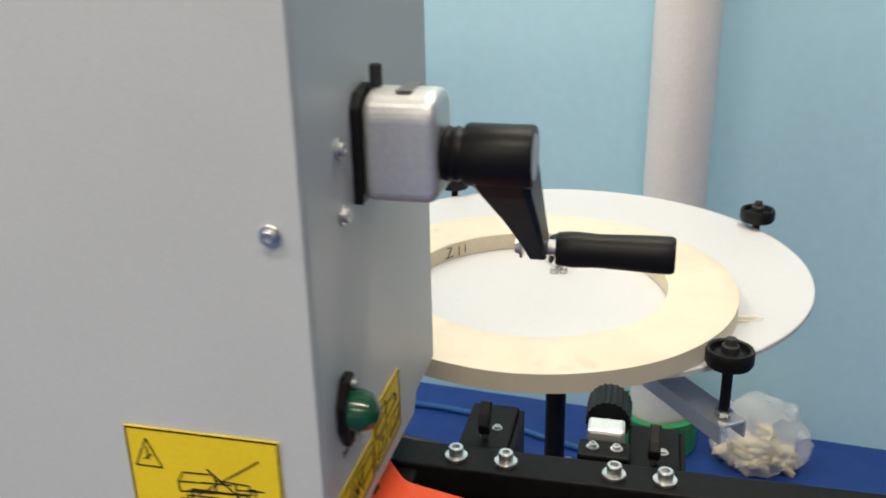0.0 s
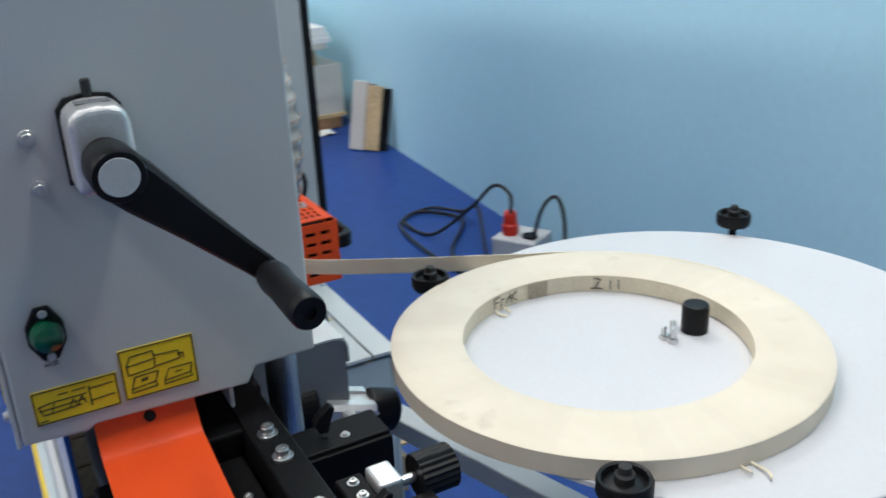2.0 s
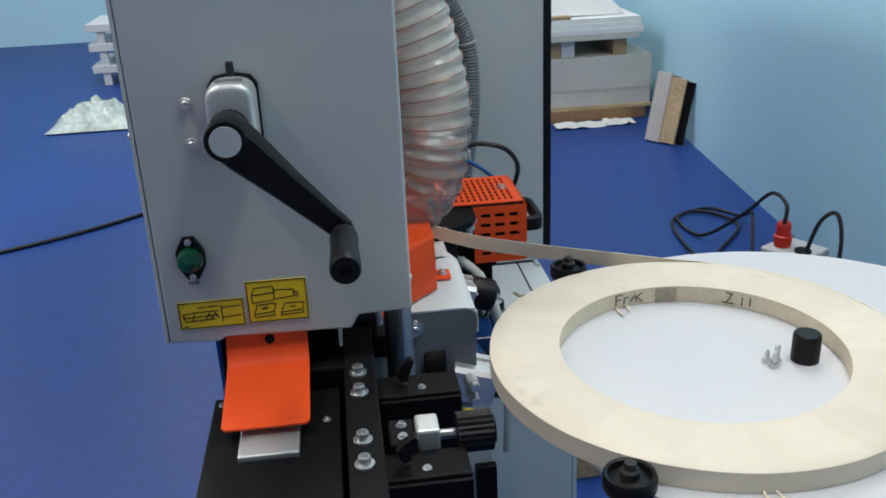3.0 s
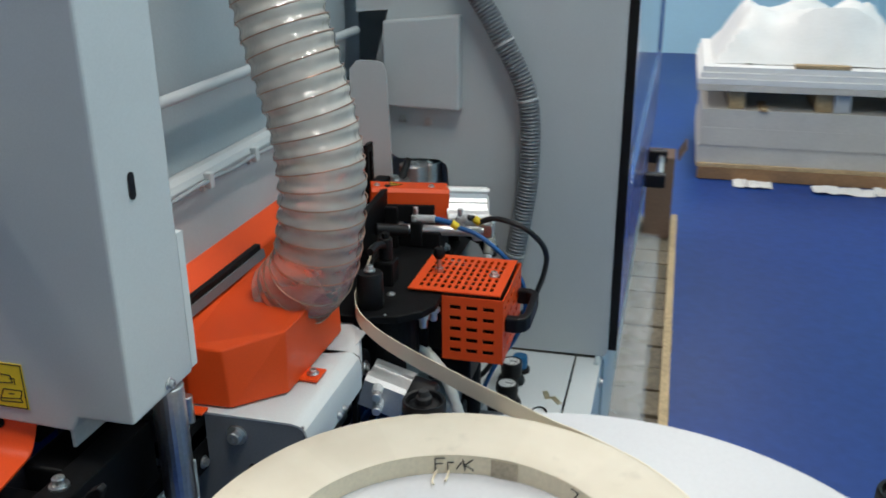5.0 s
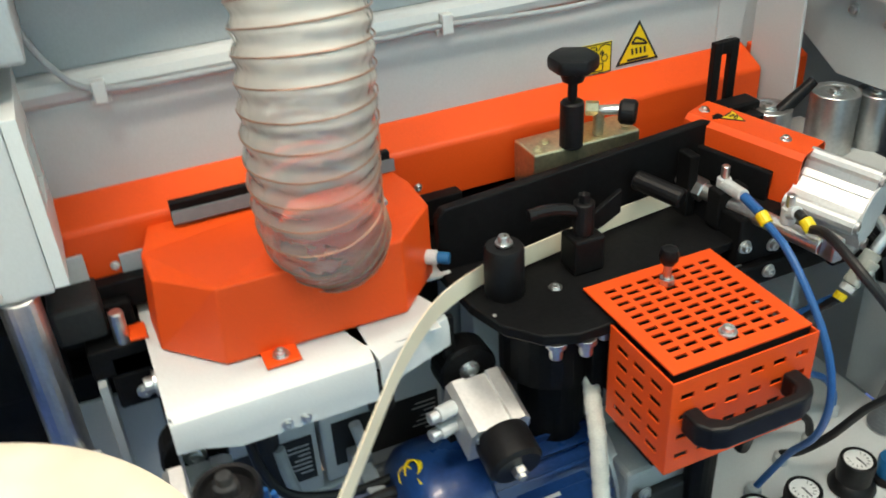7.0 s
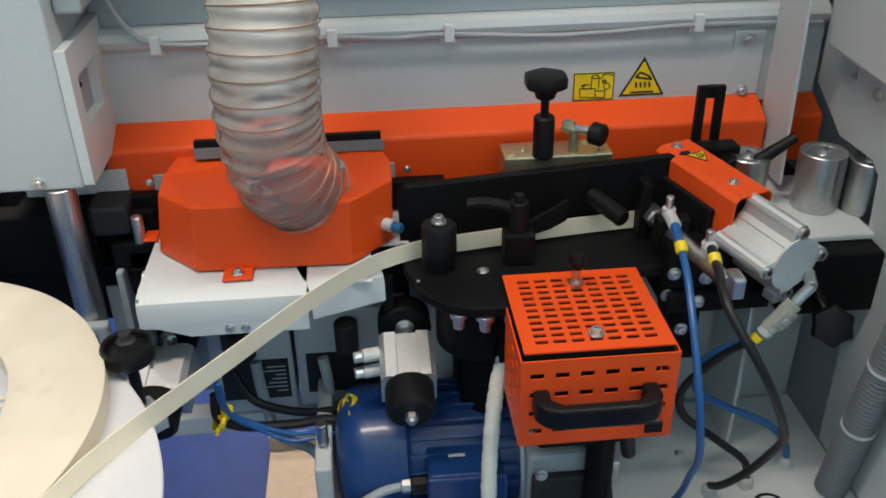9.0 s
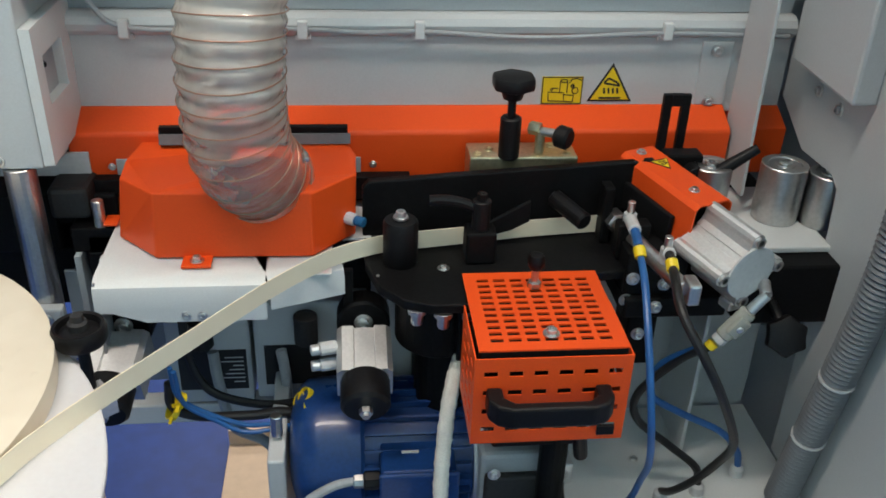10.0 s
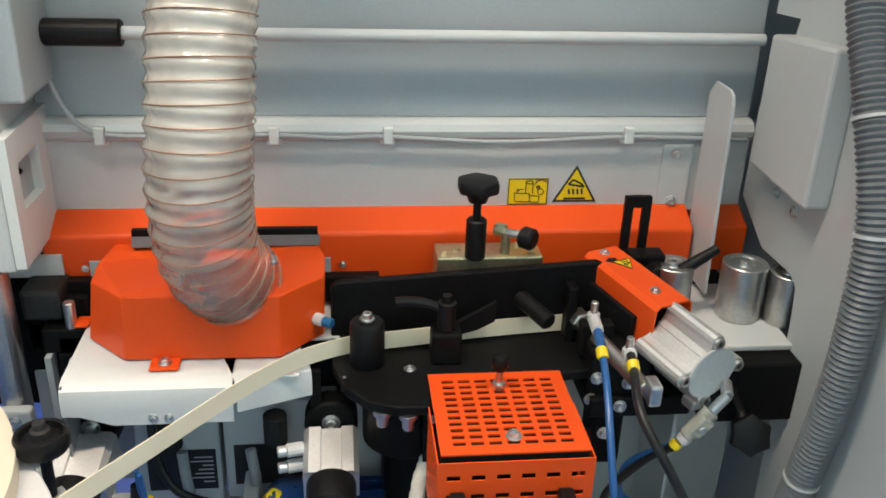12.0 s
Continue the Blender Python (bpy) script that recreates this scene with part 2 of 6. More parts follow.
def part(name, bm, material, parent=None, label="", smooth=False):
    me = bpy.data.meshes.new(name)
    bmesh.ops.recalc_face_normals(bm, faces=bm.faces[:])
    if smooth:
        for f in bm.faces:
            f.smooth = True
        for e in bm.edges:
            if len(e.link_faces) == 2 and e.calc_face_angle(0) > 0.6:
                e.smooth = False
    bm.to_mesh(me)
    bm.free()
    me.materials.append(material)
    ob = new(name, me)
    ob.parent = parent
    if label:
        ob["label"] = label
    return ob


def thing(name, label, category, group="", kind="", at=(0, 0, 0)):
    ob = new(name)
    ob.empty_display_size = 0.05
    ob.location = at
    return tagged(ob, label, category, group, kind)


def box(x0, x1, y0, y1, z0, z1, bev=0.0015, seg=2, bm=None):
    bm2 = bmesh.new()
    vs = [bm2.verts.new((x, y, z)) for x in (x0, x1) for y in (y0, y1) for z in (z0, z1)]
    for f in ((0, 1, 3, 2), (4, 6, 7, 5), (0, 4, 5, 1), (2, 3, 7, 6), (0, 2, 6, 4), (1, 5, 7, 3)):
        bm2.faces.new([vs[i] for i in f])
    if bev:
        bev = min(bev, 0.45 * min(abs(x1 - x0), abs(y1 - y0), abs(z1 - z0)))
        bmesh.ops.bevel(bm2, geom=bm2.edges[:], offset=bev, segments=seg, affect="EDGES", profile=0.5)
    return merge(bm, bm2)


def merge(bm, bm2):
    if bm is None:
        return bm2
    me = bpy.data.meshes.new("tmp")
    bm2.to_mesh(me); bm2.free()
    bm.from_mesh(me)
    bpy.data.meshes.remove(me)
    return bm


def prism(pts, axis, a, b, bev=0.0, bm=None, seg=2):
    """A plan of points pushed along an axis from a to b. Points are (y,z), (x,z) or (x,y)."""
    bm2 = bmesh.new()
    def at(p, v):
        return (v, p[0], p[1]) if axis == "x" else (p[0], v, p[1]) if axis == "y" else (p[0], p[1], v)
    lo = [bm2.verts.new(at(p, a)) for p in pts]
    hi = [bm2.verts.new(at(p, b)) for p in pts]
    bm2.faces.new(lo); bm2.faces.new(hi[::-1])
    for i in range(len(pts)):
        j = (i + 1) % len(pts)
        bm2.faces.new((lo[i], hi[i], hi[j], lo[j]))
    if bev:
        bmesh.ops.recalc_face_normals(bm2, faces=bm2.faces[:])
        es = [e for e in bm2.edges if e.calc_face_angle(0) > 0.25]
        bmesh.ops.bevel(bm2, geom=es, offset=bev, segments=seg, affect="EDGES", profile=0.5)
    return merge(bm, bm2)


def lathe(profile, p0, p1, seg=24, bm=None):
    """A turned body: profile of (radius, distance along the axis from p0 towards p1)."""
    p0, p1 = Vector(p0), Vector(p1)
    q = (p1 - p0).to_track_quat("Z", "Y")
    bm2 = bmesh.new()
    rings = []
    for r, h in profile:
        if r <= 1e-6:
            rings.append([bm2.verts.new(p0 + q @ Vector((0, 0, h)))])
        else:
            rings.append([bm2.verts.new(p0 + q @ Vector((r * math.cos(k * math.tau / seg), r * math.sin(k * math.tau / seg), h))) for k in range(seg)])
    for u, v in zip(rings, rings[1:]):
        for k in range(seg):
            l = (k + 1) % seg
            a = [u[k % len(u)], u[l % len(u)], v[l % len(v)], v[k % len(v)]]
            a = list(dict.fromkeys(a))
            if len(a) > 2:
                bm2.faces.new(a)
    return merge(bm, bm2)


def rod(p0, p1, r, seg=20, bev=0.001, bm=None):
    L = (Vector(p1) - Vector(p0)).length
    bev = min(bev, r * 0.4, L * 0.4)
    return lathe([(0, 0), (r - bev, 0), (r, bev), (r, L - bev), (r - bev, L), (0, L)], p0, p1, seg, bm)


def spline(pts, n=10):
    """Smooth points through the given ones."""
    P = [Vector(p) for p in pts]
    P = [P[0] * 2 - P[1]] + P + [P[-1] * 2 - P[-2]]
    out = []
    for i in range(1, len(P) - 2):
        for k in range(n):
            t = k / n
            a, b, c, d = P[i - 1], P[i], P[i + 1], P[i + 2]
            out.append(0.5 * (2 * b + (c - a) * t + (2 * a - 5 * b + 4 * c - d) * t * t + (3 * b - a - 3 * c + d) * t ** 3))
    out.append(P[-2])
    return out


def sweep(pts, r, seg=10, bm=None, ripple=None, caps=True):
    """A round tube along points; ripple(i) scales the radius."""
    P = [Vector(p) for p in pts]
    bm2 = bmesh.new()
    rings, up = [], Vector((0.3, 0.2, 0.93)).normalized()
    for i, p in enumerate(P):
        d = (P[min(i + 1, len(P) - 1)] - P[max(i - 1, 0)]).normalized()
        side = up.cross(d)
        if side.length < 1e-3:
            side = Vector((1, 0, 0)).cross(d)
        side.normalize()
        up = d.cross(side).normalized()
        rr = r * (ripple(i) if ripple else 1)
        rings.append([bm2.verts.new(p + rr * (math.cos(k * math.tau / seg) * side + math.sin(k * math.tau / seg) * up)) for k in range(seg)])
    for u, v in zip(rings, rings[1:]):
        for k in range(seg):
            l = (k + 1) % seg
            bm2.faces.new((u[k], u[l], v[l], v[k]))
    if caps:
        bm2.faces.new(rings[0][::-1]); bm2.faces.new(rings[-1])
    return merge(bm, bm2)


def band(pts, z0, z1, thick, bm=None):
    """A thin upright strip along a line of points (x, y)."""
    bm2 = bmesh.new()
    V = [Vector((p[0], p[1])) for p in pts]
    Z = [(p[2], p[3]) if len(p) > 3 else (z0, z1) for p in pts]
    rows_ = []
    for i, v in enumerate(V):
        d = (V[min(i + 1, len(V) - 1)] - V[max(i - 1, 0)]).normalized()
        n = Vector((-d.y, d.x)) * thick / 2
        a, b = Z[i]
        rows_.append([bm2.verts.new((*(v + n), a)), bm2.verts.new((*(v + n), b)), bm2.verts.new((*(v - n), b)), bm2.verts.new((*(v - n), a))])
    for u, v in zip(rows_, rows_[1:]):
        for k in range(4):
            bm2.faces.new((u[k], u[(k + 1) % 4], v[(k + 1) % 4], v[k]))
    bm2.faces.new(rows_[0]); bm2.faces.new(rows_[-1][::-1])
    return merge(bm, bm2)


def transform(bm, m):
    bmesh.ops.transform(bm, matrix=m, verts=bm.verts[:])
    return bm


def hexbolt(p, d, r, h, bm=None, washer=True):
    """A bolt head with washer and socket at p, pointing along d."""
    p, d = Vector(p), Vector(d).normalized()
    if washer:
        bm = rod(p, p + d * h * 0.3, r * 1.55, 16, 0.0003, bm)
    return lathe([(r, h * 0.3), (r, h * 0.92), (r * 0.9, h), (r * 0.55, h), (r * 0.5, h * 0.65), (0, h * 0.62)], p, p + d, 12, bm)

# ---- hall ----
WA = -0.0834                                  # the blue wall runs slightly askew to the machine
def wall_y(x):
    return 2.127 + WA * x


tagged(part("floor", box(-9.0, 4.5, -6.0, 3.4, -0.1, 0.0, 0), FLOORB), "glossy blue painted workshop floor with scuffs", "floor", kind="structure")
tagged(part("wall_north", prism([(-9.0, wall_y(-9.0)), (4.5, wall_y(4.5)), (4.5, wall_y(4.5) + 0.2), (-9.0, wall_y(-9.0) + 0.2)], "z", 0, CEIL), WALLB), "plain light blue painted wall", "wall", kind="structure")
tagged(part("wall_west", box(-9.2, -9.0, -6.0, 3.4, 0, CEIL, 0), WALLB), "plain light blue painted end wall", "wall", kind="structure")
tagged(part("wall_east", box(4.5, 4.7, -6.0, 3.4, 0, CEIL, 0), WALLW), "plain off-white painted wall", "wall", kind="structure")
tagged(part("wall_south", box(-9.2, 4.7, -6.2, -6.0, 0, CEIL, 0), WALLW), "plain off-white painted wall", "wall", kind="structure")
tagged(part("ceiling", box(-9.2, 4.7, -6.2, 3.4, CEIL, CEIL + 0.1, 0), CEILM), "white painted ceiling", "ceiling", kind="structure")

# upright pipe in a green base by the wall
pipe = thing("drain_pipe", "white upright plastic pipe in a green base cup by the wall", "pipe", at=(0.2, 1.995, 0))
part("pipe_body", lathe([(0.073, 0.02), (0.073, CEIL)], (0, 0, 0), (0, 0, 1), 40), PVC, pipe, smooth=True)
part("base_cup", lathe([(0, 0), (0.098, 0), (0.102, 0.006), (0.1, 0.085), (0.104, 0.09), (0.104, 0.1), (0.083, 0.1), (0.083, 0.02)], (0, 0, 0), (0, 0, 1), 40), GREENB, pipe, "green plastic base cup", smooth=True)

# ---- machine head ----
HX = -0.035                                   # front face of the head
head = thing("press_unit", "grey powder-coated machine head with yellow labels and green lamp", "machine", at=(0, 0, 0))
outline = [(0.321, 0.946), (0.374, 0.943), (0.381, 0.948), (0.519, 0.944), (0.528, 0.96), (0.588, 0.961), (0.588, 1.9), (0.321, 1.9)]
part("housing", prism(outline, "x", -0.146, HX, 0.003), GREY, head, smooth=False)
part("rear_housing", box(-1.02, -0.147, 0.322, 0.36, 0.99, 1.9, 0.002), GREY, head)
part("rear_cover", box(-1.0, -0.12, 0.3545, 0.3595, 0.58, 0.935, 0.001), BLUED, head, "blue cover sheet")
part("side_cover", box(-1.02, HX - 0.0005, 0.3165, 0.3205, 0.945, 1.9, 0.001), GREY, head)


def screw(parent, p, d, r=0.0042, h=0.005, m=STEEL):
    return part("screw", hexbolt(p, d, r, h), m, parent)


screw(head, (HX, 0.376, 1.208), (1, 0, 0))
screw(head, (HX, 0.377, 1.167), (1, 0, 0))
screw(head, (-0.054, 0.3165, 1.175), (0, -1, 0))
screw(head, (-0.064, 0.3165, 0.964), (0, -1, 0))
screw(head, (-0.1, 0.588, 0.971), (0, 1, 0), 0.0045, 0.006)
part("slot", prism([(-0.081 + 0.005 * math.cos(a), 1.184 + (0.008 if math.sin(a) > 0 else -0.008) + 0.005 * math.sin(a)) for a in np.linspace(0, 2 * math.pi, 20, endpoint=False)], "y", 0.5882, 0.5892), BLACK, head, "black slot in the side panel")


def strokes(parent, quads, m=INK, name="label_print"):
    """Thin raised print: boxes given by corners."""
    bm = None
    for q in quads:
        bm = box(*q, 0, bm=bm)
    return part(name, bm, m, parent)


def drawing(u0, u1, v0, v1, kind):
    """Lines of a small machine drawing on a label as (u0, v0, u1, v1) strokes."""
    W, Hh = u1 - u0, v1 - v0
    if kind == 0:                                 # two hoods over two boards
        P = [[(.08, .66), (.14, .84), (.44, .86), (.46, .70), (.08, .66)], [(.08, .66), (.09, .48), (.44, .52), (.46, .70)], [(.46, .76), (.78, .74), (.80, .58), (.46, .54)],
             [(.1, .2), (.16, .42), (.48, .44), (.42, .24), (.1, .2)], [(.1, .2), (.1, .12), (.44, .15), (.42, .24)], [(.54, .2), (.62, .42), (.94, .42), (.9, .24), (.54, .2)],
             [(.54, .2), (.54, .13), (.92, .16), (.9, .24)], [(.24, .31), (.33, .33)], [(.70, .32), (.79, .33)], [(.24, .34), (.33, .36)], [(.76, .66), (.84, .68), (.84, .55)]]
    elif kind == 1:                               # a board's edge with two measures
        P = [[(.3, .78), (.42, .79)], [(.46, .79), (.62, .80)], [(.66, .2), (.66, .82)], [(.66, .72), (.95, .75)], [(.66, .36), (.95, .40)], [(.06, .55), (.2, .60), (.62, .62)],
             [(.06, .42), (.6, .47)], [(.1, .28), (.55, .33)], [(.4, .3), (.46, .55), (.5, .32), (.56, .58), (.6, .35)], [(.2, .3), (.24, .56)], [(.1, .28), (.06, .55)], [(.05, .1), (.14, .11)]]
    else:                                         # rollers on a block
        P = [[(.18, .12), (.16, .44), (.54, .42), (.56, .1), (.18, .12)], [(.56, .1), (.78, .08), (.79, .32), (.54, .34)], [(.44, .42), (.44, .84), (.48, .90), (.58, .90), (.62, .84), (.62, .4)],
             [(.44, .84), (.5, .79), (.58, .79), (.62, .84)], [(.74, .5), (.78, .6), (.86, .6), (.9, .48), (.86, .38), (.78, .38), (.74, .5)], [(.7, .66), (.76, .74), (.8, .66), (.74, .6), (.7, .66)],
             [(.66, .76), (.72, .90), (.84, .94), (.96, .86)], [(.2, .5), (.24, .58), (.4, .58)], [(.24, .46), (.28, .58)], [(.72, .68), (.79, .66)]]
    L = [(*p, *q) for poly in P for p, q in zip(poly, poly[1:])]
    return [(u0 + a * W, v0 + b * Hh, u0 + c * W, v0 + d * Hh) for a, b, c, d in L]


def line_bars(lines, place, w=0.0007, bm=None):
    """Each stroke as a thin flat bar; place(u, v, h) gives the point in the world at height h off the sheet."""
    bm = bm or bmesh.new()
    for a, b, c, d in lines:
        t = Vector((c - a, d - b)); L = t.length
        if L < 1e-6:
            continue
        n = Vector((-t.y, t.x)) / L * w / 2
        vs = []
        for h in (0.0, 0.0004):
            for q in ((a + n.x, b + n.y), (c + n.x, d + n.y), (c - n.x, d - n.y), (a - n.x, b - n.y)):
                vs.append(bm.verts.new(place(q[0], q[1], h)))
        bm.faces.new(vs[4:8])
        for i in range(4):
            j = (i + 1) % 4
            bm.faces.new((vs[i], vs[j], vs[4 + j], vs[4 + i]))
    return bm


def frame_lines(u0, u1, v0, v1):
    return [(u0, v0, u1, v0), (u1, v0, u1, v1), (u1, v1, u0, v1), (u0, v1, u0, v0)]


# labels on the front and the side of the head
def label_x(y0, y1, z0, z1, kind, parent=head):
    ob = part("warning_label", box(HX + 0.0002, HX + 0.0012, y0, y1, z0, z1, 0), YEL, parent, "yellow label with a black line drawing")
    bm = line_bars(drawing(y0, y1, z0, z1, kind) + frame_lines(y0 + .001, y1 - .001, z0 + .001, z1 - .001), lambda u, v, h: (HX + 0.0013 + h, u, v), 0.001)
    part("label_print", bm, INK, ob)


label_x(0.409, 0.474, 0.963, 1.012, 0)
label_x(0.335, 0.405, 0.962, 0.994, 1)
ob = part("warning_label", box(-0.163, -0.061, 0.3153, 0.3163, 0.978, 1.045, 0), YEL, head, "yellow label with a black line drawing")
bm = line_bars(drawing(-0.136, -0.068, 0.982, 1.022, 0) + drawing(-0.134, -0.07, 0.980, 1.018, 1)[:9] + frame_lines(-0.162, -0.062, 0.979, 1.044) + frame_lines(-0.122, -0.084, 0.990, 1.004) + [(-0.158, 1.017, -0.149, 1.037), (-0.149, 1.037, -0.14, 1.017), (-0.14, 1.017, -0.158, 1.017), (-0.149, 1.022, -0.149, 1.031), (-0.152, 1.022, -0.146, 1.026), (-0.11, 1.02, -0.07, 0.984), (-0.075, 1.03, -0.118, 1.0)], lambda u, v, h: (u, 0.3152 - h, v), 0.0009)
part("label_print", bm, INK, ob)
# green lamp
lamp_ob = part("lamp_plate", prism([(0.358 + dy, 1.046 + dz) for dy, dz in ((-0.006, -0.024), (0.006, -0.024), (0.015, -0.008), (0.015, 0.008), (0.006, 0.024), (-0.006, 0.024), (-0.015, 0.008), (-0.015, -0.008))], "x", HX + 0.0002, HX + 0.006, 0.0015), BLACK, head, "black lamp plate")
part("lamp_lens", lathe([(0.0135, 0), (0.0135, 0.006), (0.011, 0.013), (0.006, 0.0165), (0, 0.0175)], (HX + 0.006, 0.358, 1.046), (1, 0.358, 1.046), 24), GREENP, lamp_ob, "green domed lamp lens", smooth=True)
for dz in (-0.0195, 0.0195):
    part("screw", hexbolt((HX + 0.006, 0.358, 1.046 + dz), (1, 0, 0), 0.0035, 0.004, washer=False), STEEL, lamp_ob)
part("label_print", line_bars([(0.352, 1.014, 0.352, 1.018), (0.352, 1.016, 0.356, 1.016), (0.356, 1.014, 0.356, 1.018), (0.359, 1.014, 0.359, 1.018), (0.359, 1.018, 0.363, 1.0175), (0.359, 1.0155, 0.363, 1.0155)], lambda u, v, h: (HX + 0.0003 + h, u, v), 0.0008), INK, head)
# pocket on the rear side
fr_ = [(0.43, 0.965), (0.587, 0.965), (0.587, 1.115), (0.43, 1.115)]
ho_ = [(0.49, 1.024), (0.562, 1.026), (0.562, 1.08), (0.49, 1.08)]
bm = bmesh.new()
vv = [[[bm.verts.new((x, y, z)) for y, z in loop] for loop in (fr_, ho_)] for x in (-0.158, -0.1465)]
for i in range(4):
    j = (i + 1) % 4
    for k in (0, 1):
        bm.faces.new((vv[k][0][i], vv[k][0][j], vv[k][1][j], vv[k][1][i]))
    for q in (0, 1):
        bm.faces.new((vv[0][q][i], vv[0][q][j], vv[1][q][j], vv[1][q][i]))
pk = part("side_pocket", bm, WHITE, head, "pale panel with a square pocket")
# thin darker sheet that stands in for shade inside the pocket
part("pocket_recess", box(-0.1464, -0.1461, 0.49, 0.562, 1.024, 1.08, 0), DGREY, pk, "grey square pocket")
part("screw", hexbolt((-0.1465, 0.53, 1.06), (-1, 0, 0), 0.003, 0.003), BLACK, pk)
# pale block given the darker grey to imitate the shadow on it
part("shaft_block", box(-0.176, -0.147, 0.445, 0.56, 1.145, 1.3, 0.004), DGREY, head, "block that holds the spindle, greyed in place of shade")

# ---- crank ----
crank = thing("crank_handle", "black plastic crank handle on a grey position indicator", "crank", at=(HX, 0.424, 1.2))
def rel(bm, o):
    return transform(bm, Matrix.Translation(-Vector(o)))


CO = (HX, 0.424, 1.2)
part("gasket", rel(prism([(0.3995, 1.166), (0.4485, 1.166), (0.4485, 1.226), (0.442, 1.2345), (0.424, 1.2375), (0.406, 1.2345), (0.3995, 1.226)], "x", HX, HX + 0.0058, 0.001), CO), BLACK, crank, "black rubber gasket")
part("indicator_body", rel(prism([(0.401, 1.168), (0.447, 1.168), (0.447, 1.224), (0.442, 1.232), (0.432, 1.235), (0.416, 1.235), (0.406, 1.232), (0.401, 1.224)], "x", HX + 0.006, HX + 0.052, 0.006, seg=4), CO), ALU, crank, "grey position indicator body")
part("indicator_window", rel(box(HX + 0.026, HX + 0.036, 0.411, 0.437, 1.2345, 1.2358, 0.0004), CO), CONDUIT, crank, "dark counter window")
part("set_screw", rel(rod((HX + 0.01, 0.424, 1.235), (HX + 0.01, 0.424, 1.249), 0.004, 12), CO), RUBBER, crank)
part("shaft_ring", rel(lathe([(0.0, 0), (0.016, 0), (0.0175, 0.003), (0.016, 0.006), (0.0175, 0.009), (0.016, 0.012), (0.016, 0.016)], (HX + 0.052, 0.423, 1.195), (1, 0.423, 1.195), 28), CO), BLACK, crank, smooth=True)
hub = part("hub", rel(lathe([(0.0, 0), (0.0185, 0), (0.0195, 0.002), (0.0195, 0.0405), (0.0185, 0.0425), (0.0145, 0.0425), (0.014, 0.041)], (HX + 0.066, 0.423, 1.195), (1, 0.423, 1.195), 32), CO), BLACK, crank, smooth=True)
part("hub_cap", rel(rod((HX + 0.1065, 0.423, 1.195), (HX + 0.1088, 0.423, 1.195), 0.0143, 32, 0.0004), CO), GREYP, hub, "light grey hub cap")
A, B = Vector((0.0, 0.423, 1.195)), Vector((0.0, 0.521, 1.099))
dv = (B - A).normalized(); nv = Vector((0, -dv.z, dv.y))
def armpt(s, w):
    q = A + dv * s + nv * w
    return (q.y, q.z)


LL = (B - A).length
bm = bmesh.new()
secs = []
for s_, w, xa, xb in ((-0.012, 0.0135, 0.07, 0.106), (0.0, 0.0192, 0.068, 0.1065), (0.02, 0.0188, 0.072, 0.1065), (LL * 0.5, 0.0142, 0.082, 0.1065), (LL * 0.85, 0.0112, 0.09, 0.1065), (LL, 0.0105, 0.0925, 0.1065), (LL + 0.008, 0.0065, 0.0935, 0.1055)):
    ring_ = []
    for fx, fw in ((0, 0.8), (0.12, 1), (0.88, 1), (1, 0.82), (1, -0.82), (0.88, -1), (0.12, -1), (0, -0.8)):
        q = A + dv * s_ + nv * (w * fw)
        ring_.append(bm.verts.new((HX + xa + (xb - xa) * fx, q.y, q.z)))
    secs.append(ring_)
for u, v in zip(secs, secs[1:]):
    for k in range(8):
        bm.faces.new((u[k], u[(k + 1) % 8], v[(k + 1) % 8], v[k]))
bm.faces.new(secs[0]); bm.faces.new(secs[-1][::-1])
part("arm", rel(bm, CO), BLACK, crank)
part("grip_neck", rel(rod((HX + 0.106, 0.521, 1.099), (HX + 0.114, 0.521, 1.099), 0.006, 16), CO), STEEL, crank)
part("grip", rel(lathe([(0.0, 0), (0.0115, 0), (0.0125, 0.002), (0.0135, 0.012), (0.0125, 0.03), (0.0138, 0.07), (0.0138, 0.082), (0.0125, 0.085), (0.006, 0.085), (0.005, 0.081), (0, 0.081)], (HX + 0.113, 0.52, 1.099), (1, 0.516, 1.103), 28), CO), BLACK, crank, smooth=True)
part("grip_nut", rel(hexbolt((HX + 0.088, 0.521, 1.099), (-1, 0, 0), 0.006, 0.006), CO), STEEL, crank)

# ---- infeed ----
infeed = thing("infeed_track", "black steel infeed track with bolted guide rail", "machine part")
part("track_plate", box(-0.02, 0.5, 0.362, 0.5, 0.845, 0.88, 0.002), BLACKP, infeed)
part("rail", box(-0.13, 0.5, 0.506, 0.541, 0.83, 0.905, 0.002), BLACKP, infeed)
part("side_beam", box(-0.6, 0.5, 0.49, 0.53, 0.75, 0.829, 0.002), BLACKP, infeed)
part("inner_track", box(-0.6, -0.0205, 0.42, 0.5, 0.82, 0.868, 0.002), BLACKP, infeed)
for x in (-0.001, 0.041, 0.129, 0.169):
    part("rail_bolt", hexbolt((x, 0.5215, 0.905), (0, 0, 1), 0.0062, 0.011), STEEL, infeed)
for x, y in ((0.196, 0.472), (0.045, 0.485), (-0.005, 0.372)):
    part("small_screw", hexbolt((x, y, 0.88), (0, 0, 1), 0.003, 0.003), STEEL, infeed)
part("feed_pad", box(0.02, 0.106, 0.397, 0.458, 0.875, 0.886, 0.002), ALU, infeed, "scratched aluminium feed pad")
for i, x in enumerate((-0.1, -0.06)):
    part("grub_screw", hexbolt((x, 0.484, 0.868), (0, 1, 0), 0.004, 0.006), STEEL, infeed)
flap = thing("guard_flap", "bent orange steel guard flap below the head", "guard", at=(-0.02, 0.425, 0.9))
